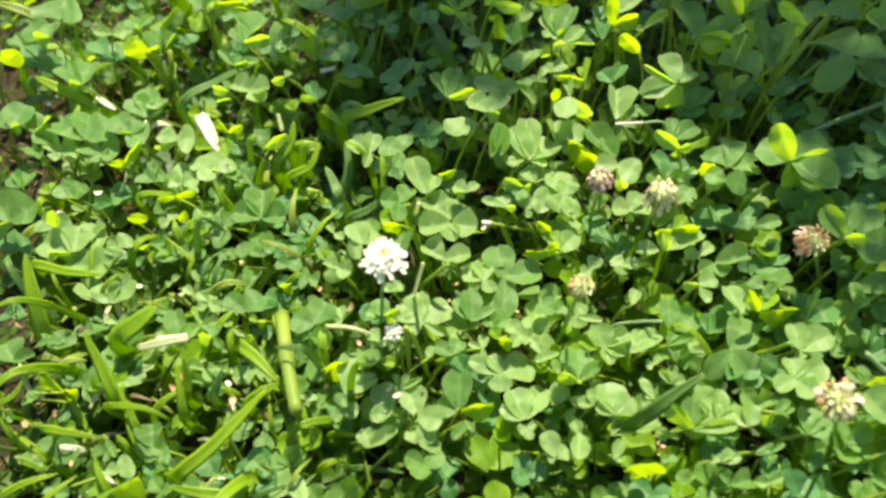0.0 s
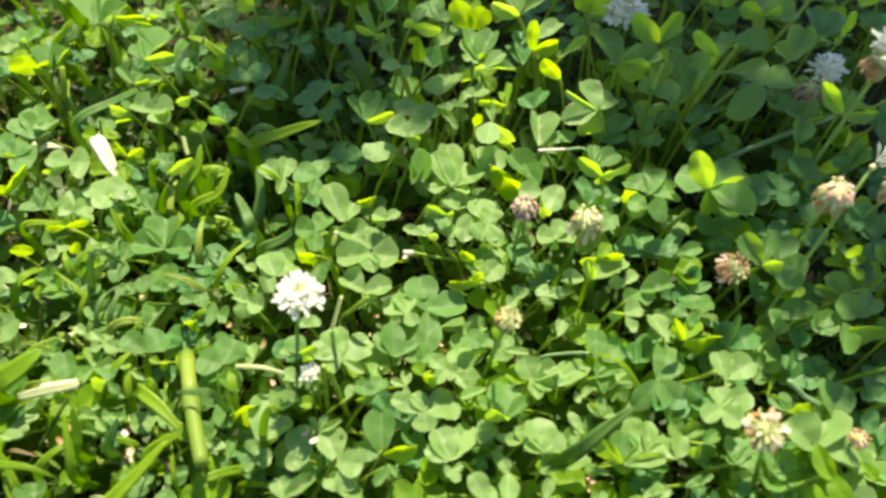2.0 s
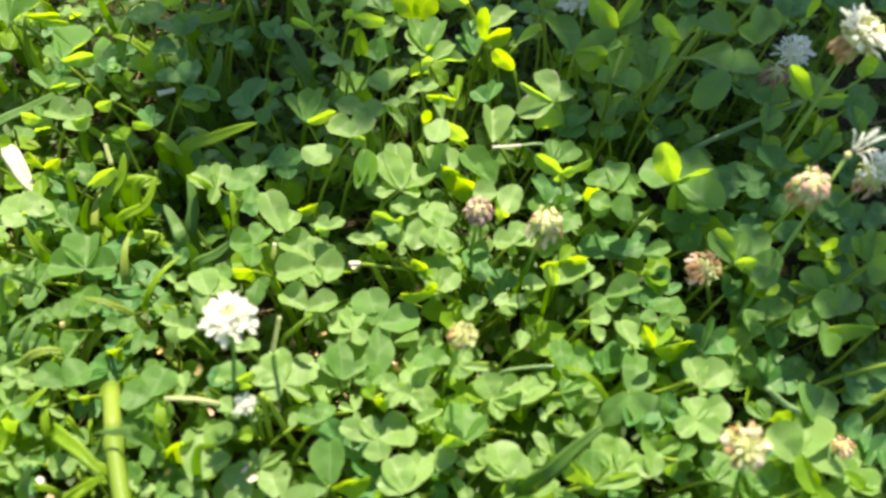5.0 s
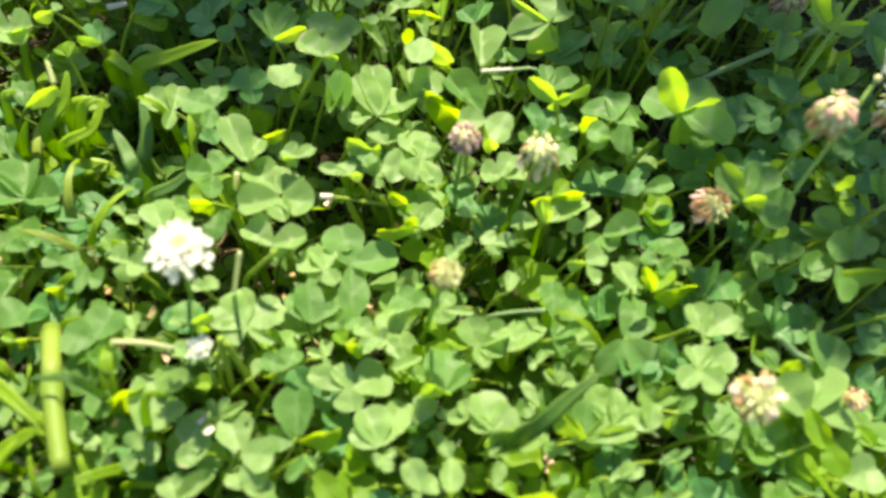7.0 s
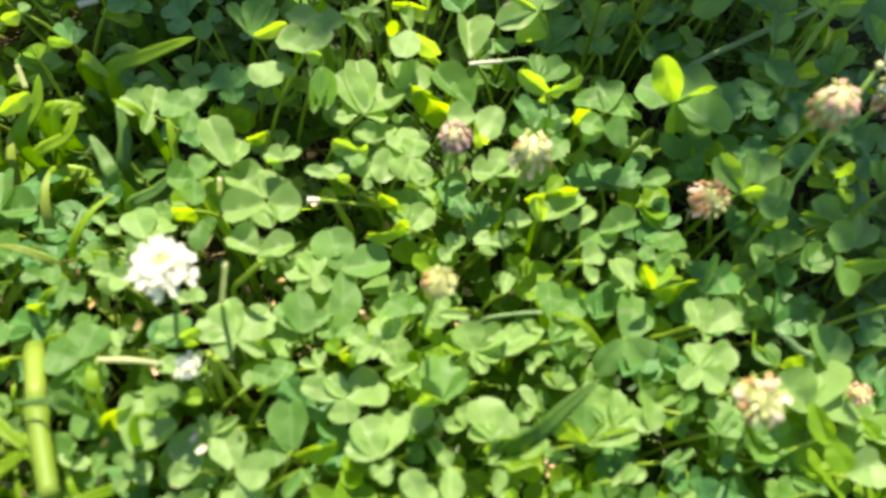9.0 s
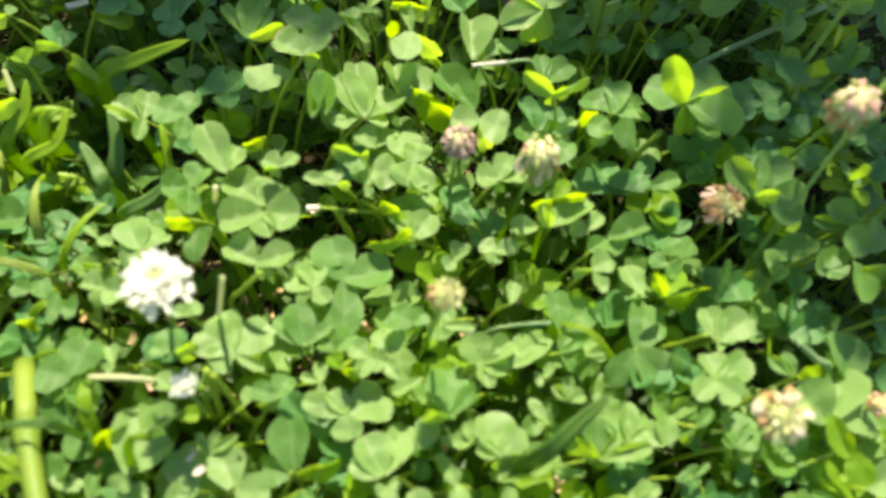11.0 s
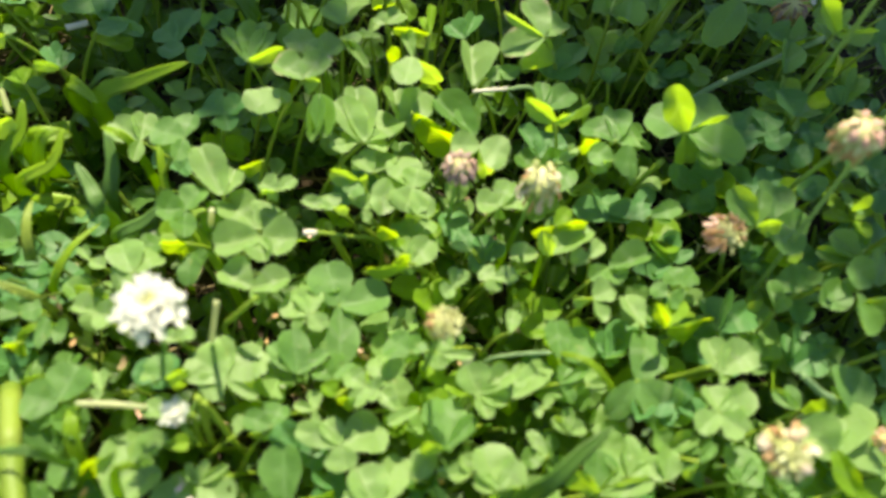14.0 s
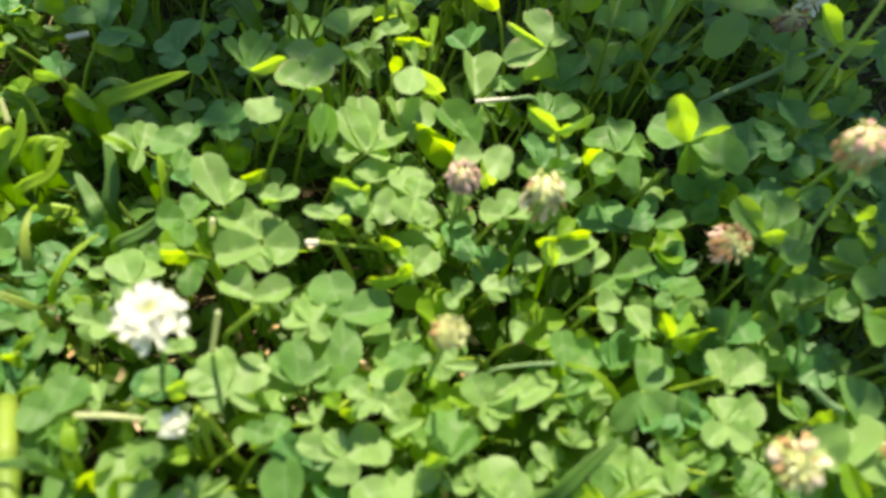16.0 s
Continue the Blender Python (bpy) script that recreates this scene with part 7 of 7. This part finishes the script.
def scatter_near_grass():
    """A tangle of short thin blades and dead bits where grass grows beside the clover."""
    seedling = random.Random(91)
    for i in range(80):
        x, y = seedling.uniform(-0.17, -0.035), seedling.uniform(0.045, 0.20)
        turn, reach = seedling.gauss(1.0, 1.0), seedling.uniform(0.012, 0.034)
        dx, dy = reach * math.cos(turn), reach * math.sin(turn)
        high = canopy(x, y) * seedling.uniform(0.7, 1.15)
        line = [(x, y, soil_height(x, y) - 0.002), (x + 0.25 * dx, y + 0.25 * dy, high * 0.75), (x + 0.6 * dx, y + 0.6 * dy, high), (x + dx, y + dy, high * seedling.uniform(0.75, 1.05))]
        blade(line, seedling.uniform(0.0018, 0.0042), seedling.choice((GRASS, GRASS, GRASS, YELLOWGRASS, GREYGRASS)), "short bright grass blade in the tangle beside the clover", keel=0.2)
    for i in range(60):
        x, y = seedling.uniform(-0.17, -0.035), seedling.uniform(0.045, 0.20)
        turn, reach, z = seedling.uniform(0, 6.28), seedling.uniform(0.003, 0.008), canopy(x, y) * seedling.uniform(0.4, 0.78)
        dx, dy = reach * math.cos(turn), reach * math.sin(turn)
        blade([(x - dx, y - dy, z - 0.002), (x, y, z + 0.001), (x + dx, y + dy, z)], seedling.uniform(0.0012, 0.0030), seedling.choice((STRAW, PALESTALK, THATCH, YELLOWGRASS, YELLOWGRASS)), "dry tan grass bit caught in the tangle", "straw", category="straw")


scatter_near_grass()


def scatter_flakes():
    """Brown and pinkish dead florets and leaf bits dropped into the gaps."""
    seedling = random.Random(77)
    for i in range(50):
        x, y = seedling.uniform(-0.10, 0.14), seedling.uniform(0.09, 0.21)
        z = seedling.uniform(0.35, 0.70) * canopy(x, y)
        scrap(x, y, z, seedling.uniform(0.0014, 0.0030), seedling.choice((FADED, FADED, THATCH, THATCH, PINK)), seedling.uniform(0, 360))


scatter_flakes()

# ---- the understorey that fills the gaps ----
def scatter_leaves(name, label, count, seed, low, high, small, large, side, materials):
    """Leaves between and below the others, too many to tell apart, in one mesh."""
    seedling = random.Random(seed)
    moulds = [LEAFLETS["deep", form, i] for form in SHAPES for i in range(5)]
    moulds = [([v.co.copy() for v in me.vertices], [tuple(f.vertices) for f in me.polygons]) for me in moulds]
    verts, faces, uvs, slots = [], [], [], []
    for _ in range(count):
        y = 0.05 + 0.44 * seedling.random() ** 1.3
        wide = side + 0.38 * (y - 0.05)
        x = 0.045 + seedling.uniform(-wide, wide)
        z = seedling.uniform(low, high) * canopy(x, y) * (0.6 if y > 0.225 else 1.0)
        turn, size, slot = seedling.uniform(0, 360), seedling.uniform(small, large), seedling.randrange(len(materials))
        for a in (0, 118, 242):
            points, loops = seedling.choice(moulds)
            m = pose(x, y, z, 0, 0, turn + a + seedling.uniform(-14, 14)) @ pose(0, 0, 0, seedling.uniform(-14, 34), seedling.uniform(-12, 12), 0)
            k = len(verts)
            verts += [m @ (q * size) for q in points]
            uvs += [(q.x + 0.5, q.y) for q in points]
            faces += [tuple(k + i for i in loop) for loop in loops]
            slots += [slot] * len(loops)
    me = surface(name, verts, faces, uvs)
    for material in materials:
        me.materials.append(material)
    me.polygons.foreach_set("material_index", slots)
    tagged(part(name, me, None, label=label), category="clover", kind="stuff")


scatter_leaves("middle_clover", "middle layer of green and yellow-green clover leaves", 560, 44, 0.50, 0.87, 0.0066, 0.0112, 0.15, MIDDLE)
# lowest leaves carry the canopy's shade in their dark colour
scatter_leaves("lower_clover", "dense lower layer of clover leaves, colour darkened like shade", 460, 5, 0.15, 0.50, 0.008, 0.0135, 0.18, [UNDER])


def build_understorey():
    """Small low leaves, too many to count, in one sheet."""
    seedling = random.Random(21)
    verts, faces, uvs = [], [], []
    shape = [(0, 0), (0.3, 0.32), (0.47, 0.66), (0.3, 0.97), (0, 0.9), (-0.3, 0.97), (-0.47, 0.66), (-0.3, 0.32)]
    for _ in range(3200):
        x, y = seedling.gauss(0.05, 0.30), seedling.gauss(0.24, 0.28)
        size = seedling.uniform(0.005, 0.011)
        z = soil_height(x, y) + 0.003 + 0.015 * seedling.random() ** 1.4
        turn, lean, way = seedling.uniform(0, 6.3), seedling.uniform(0, 0.6), seedling.uniform(0, 6.3)
        tip = Matrix.Translation((x, y, z)) @ Matrix.Rotation(lean, 4, Vector((math.cos(way), math.sin(way), 0)))
        for k in range(3):
            m = tip @ Matrix.Rotation(turn + k * 2.1, 4, "Z")
            a = len(verts)
            verts += [m @ Vector((u * size, v * size, abs(u) * size * 0.25)) for u, v in shape]
            uvs += [(u + 0.5, v) for u, v in shape]
            faces += [(a, a + 1, a + 2, a + 3), (a, a + 3, a + 4), (a, a + 4, a + 5), (a, a + 5, a + 6, a + 7)]
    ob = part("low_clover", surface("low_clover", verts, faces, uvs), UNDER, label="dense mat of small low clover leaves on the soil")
    tagged(ob, category="clover", kind="stuff")


build_understorey()


def build_threads(name, count, material, label, category, tall, thick, spread, seed):
    """Countless thin stalks or dead bits, in one sheet of three-sided threads."""
    seedling = random.Random(seed)
    verts, faces = [], []
    for _ in range(count):
        x, y = seedling.gauss(0.05, 0.26), seedling.gauss(0.24, 0.24)
        p = Vector((x, y, soil_height(x, y) - 0.001))
        h = tall * seedling.uniform(0.4, 1.0)
        d = Vector((seedling.gauss(0, spread), seedling.gauss(0, spread), h))
        if h < 0.01:
            p.z += seedling.uniform(0.001, 0.01)
        bend = Vector((seedling.gauss(0, 0.2), seedling.gauss(0, 0.2), 0)) * d.length
        r = thick * seedling.uniform(0.6, 1.3)
        side = d.cross(Vector((0.2, 1, 0.4))).normalized() * r
        over = d.cross(side).normalized() * r
        a = len(verts)
        for t in (0.0, 0.5, 1.0):
            c = p + d * t + bend * (4 * t * (1 - t))
            verts += [c + side, c - side * 0.5 + over * 0.87, c - side * 0.5 - over * 0.87]
        for k in (0, 3):
            for s in range(3):
                q = (s + 1) % 3
                faces.append((a + k + s, a + k + q, a + k + 3 + q, a + k + 3 + s))
    tagged(part(name, surface(name, verts, faces), material, label=label), category=category, kind="stuff")


build_threads("thin_stalks", 3000, SHADESTALK, "tangle of thin green stalks under the leaves", "stalks", 0.045, 0.0007, 0.013, 3)
build_threads("thatch", 1500, THATCH, "dead brown grass bits lying on the soil", "thatch", 0.004, 0.0006, 0.016, 4)


def build_far_clover():
    """The lawn round about, coarser, out to a pace away."""
    seedling = random.Random(77)
    verts, faces, uvs = [], [], []
    shape = [(0, 0), (0.42, 0.45), (0.3, 0.97), (0, 0.88), (-0.3, 0.97), (-0.42, 0.45)]
    for _ in range(15000):
        far, turn = 0.42 + 2.6 * seedling.random() ** 1.5, seedling.uniform(0, 6.283)
        x, y = 0.05 + far * math.cos(turn), 0.24 + far * math.sin(turn)
        size, z = seedling.uniform(0.010, 0.017) * (0.8 + 0.5 * far), soil_height(x, y) + seedling.uniform(0.012, 0.055)
        tip = Matrix.Translation((x, y, z)) @ pose(0, 0, 0, seedling.uniform(-25, 25), seedling.uniform(-25, 25), seedling.uniform(0, 360))
        for k in range(3):
            m = tip @ Matrix.Rotation(k * 2.1, 4, "Z")
            a = len(verts)
            verts += [m @ Vector((u * size, v * size, abs(u) * size * 0.3)) for u, v in shape]
            uvs += [(u + 0.5, v) for u, v in shape]
            faces += [(a, a + 1, a + 2, a + 3), (a, a + 3, a + 4, a + 5)]
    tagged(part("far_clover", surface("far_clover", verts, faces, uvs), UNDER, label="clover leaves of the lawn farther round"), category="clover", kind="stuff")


build_far_clover()

# ---- an unseen shrub beyond the lawn, added to shade part of it ----
def shrub():
    """An added, unseen leafy shrub towards the sun: trunk, limbs and clumps of leaves."""
    seedling = random.Random(8)
    thing = new("shrub")
    root = Vector((0.62, 1.02, soil_height(0.62, 1.02) - 0.01))
    thing.matrix_basis = Matrix.Translation(root)
    tagged(thing, "unseen leafy green shrub, added to shade part of the clover", "shrub")
    top = Vector((-0.02, 0.0, 1.15))
    bark = plant_material("shrub_bark", (0.09, 0.06, 0.04), (0.22, 0.17, 0.12), 0.0, 0.85, 60.0)
    green = plant_material("shrub_leaf", (0.06, 0.14, 0.02), (0.12, 0.23, 0.04), 0.5, 0.45, 40.0, 0.0, (0.38, 0.55, 0.06))
    part("trunk", tube("trunk", bent((0, 0, 0), top, 0.0, 10, 0.55), [0.022 - 0.0016 * i for i in range(10)], 10), bark, thing)
    slope = sun_way / sun_way.z
    # leafy sides, laid out by the shade wanted on the clover, with holes for sunlit spots
    sides = [[(0.098, 0.48), (0.103, 0.343), (0.114, 0.275), (0.120, 0.243), (0.148, 0.215), (0.166, 0.190), (0.175, 0.173), (0.172, 0.155), (0.198, 0.134), (0.222, 0.112), (0.234, 0.080), (0.250, 0.078), (0.37, 0.30), (0.37, 0.48)],
             [(-0.039, 0.46), (-0.047, 0.371), (-0.050, 0.292), (-0.022, 0.276), (-0.006, 0.262), (0.000, 0.236), (0.020, 0.236), (0.018, 0.262), (0.026, 0.273), (0.032, 0.292), (0.036, 0.355), (0.10, 0.46)]]
    gaps = [(0.168, 0.100, 0.040), (0.156, 0.211, 0.012), (0.209, 0.178, 0.024), (0.168, 0.131, 0.026), (0.188, 0.160, 0.013)]

    def inside(x, y, outline):
        hits = 0
        for (ax, ay), (bx, by) in zip(outline, outline[1:] + outline[:1]):
            if (ay > y) != (by > y) and x < ax + (y - ay) * (bx - ax) / (by - ay):
                hits += 1
        return hits % 2 == 1

    clumps = []
    for k, outline in enumerate(sides):
        for i in range(31):
            for j in range(22):
                sx, sy = -0.08 + 0.0185 * (i + seedling.uniform(-0.35, 0.35)), 0.07 + 0.0185 * (j + seedling.uniform(-0.35, 0.35))
                if inside(sx, sy, outline):
                    clumps.append((sx, sy, 0.010, 4 if k == 0 else 6))
    for sx, sy, size, count in clumps:
        high = 0.7 + 0.5 * seedling.random()
        tip = Vector((sx, sy, 0.05)) + slope * (high - 0.05) - root
        start = top * min(0.95, max(0.35, (high - 0.3)))
        part("limb", tube("limb", bent(start, tip, 0.12, 8), [0.004 - 0.0004 * k for k in range(8)], 5), bark, thing)
        verts, faces = [], []
        for _ in range(count):
            p = tip + Vector((seedling.gauss(0, size), seedling.gauss(0, size), seedling.gauss(0, size * 0.7)))
            fall = p + root - slope * (p.z + root.z - 0.05)
            if any((fall.x - gx) ** 2 + (fall.y - gy) ** 2 < r * r for gx, gy, r in gaps):
                continue
            m = Matrix.Translation(p) @ pose(0, 0, 0, seedling.uniform(-35, 35), seedling.uniform(-35, 35), seedling.uniform(0, 360))
            l = seedling.uniform(0.020, 0.034)
            a = len(verts)
            verts += [m @ Vector(q) for q in ((0, 0, 0), (0.3 * l, 0.3 * l, 0.05 * l), (0.34 * l, 0.6 * l, 0.05 * l), (0, l, 0), (-0.34 * l, 0.6 * l, 0.05 * l), (-0.3 * l, 0.3 * l, 0.05 * l))]
            faces += [(a, a + 1, a + 2, a + 3), (a, a + 3, a + 4, a + 5)]
        tagged(part("leaf_clump", surface("leaf_clump", verts, faces), green, thing), kind="stuff")


shrub()
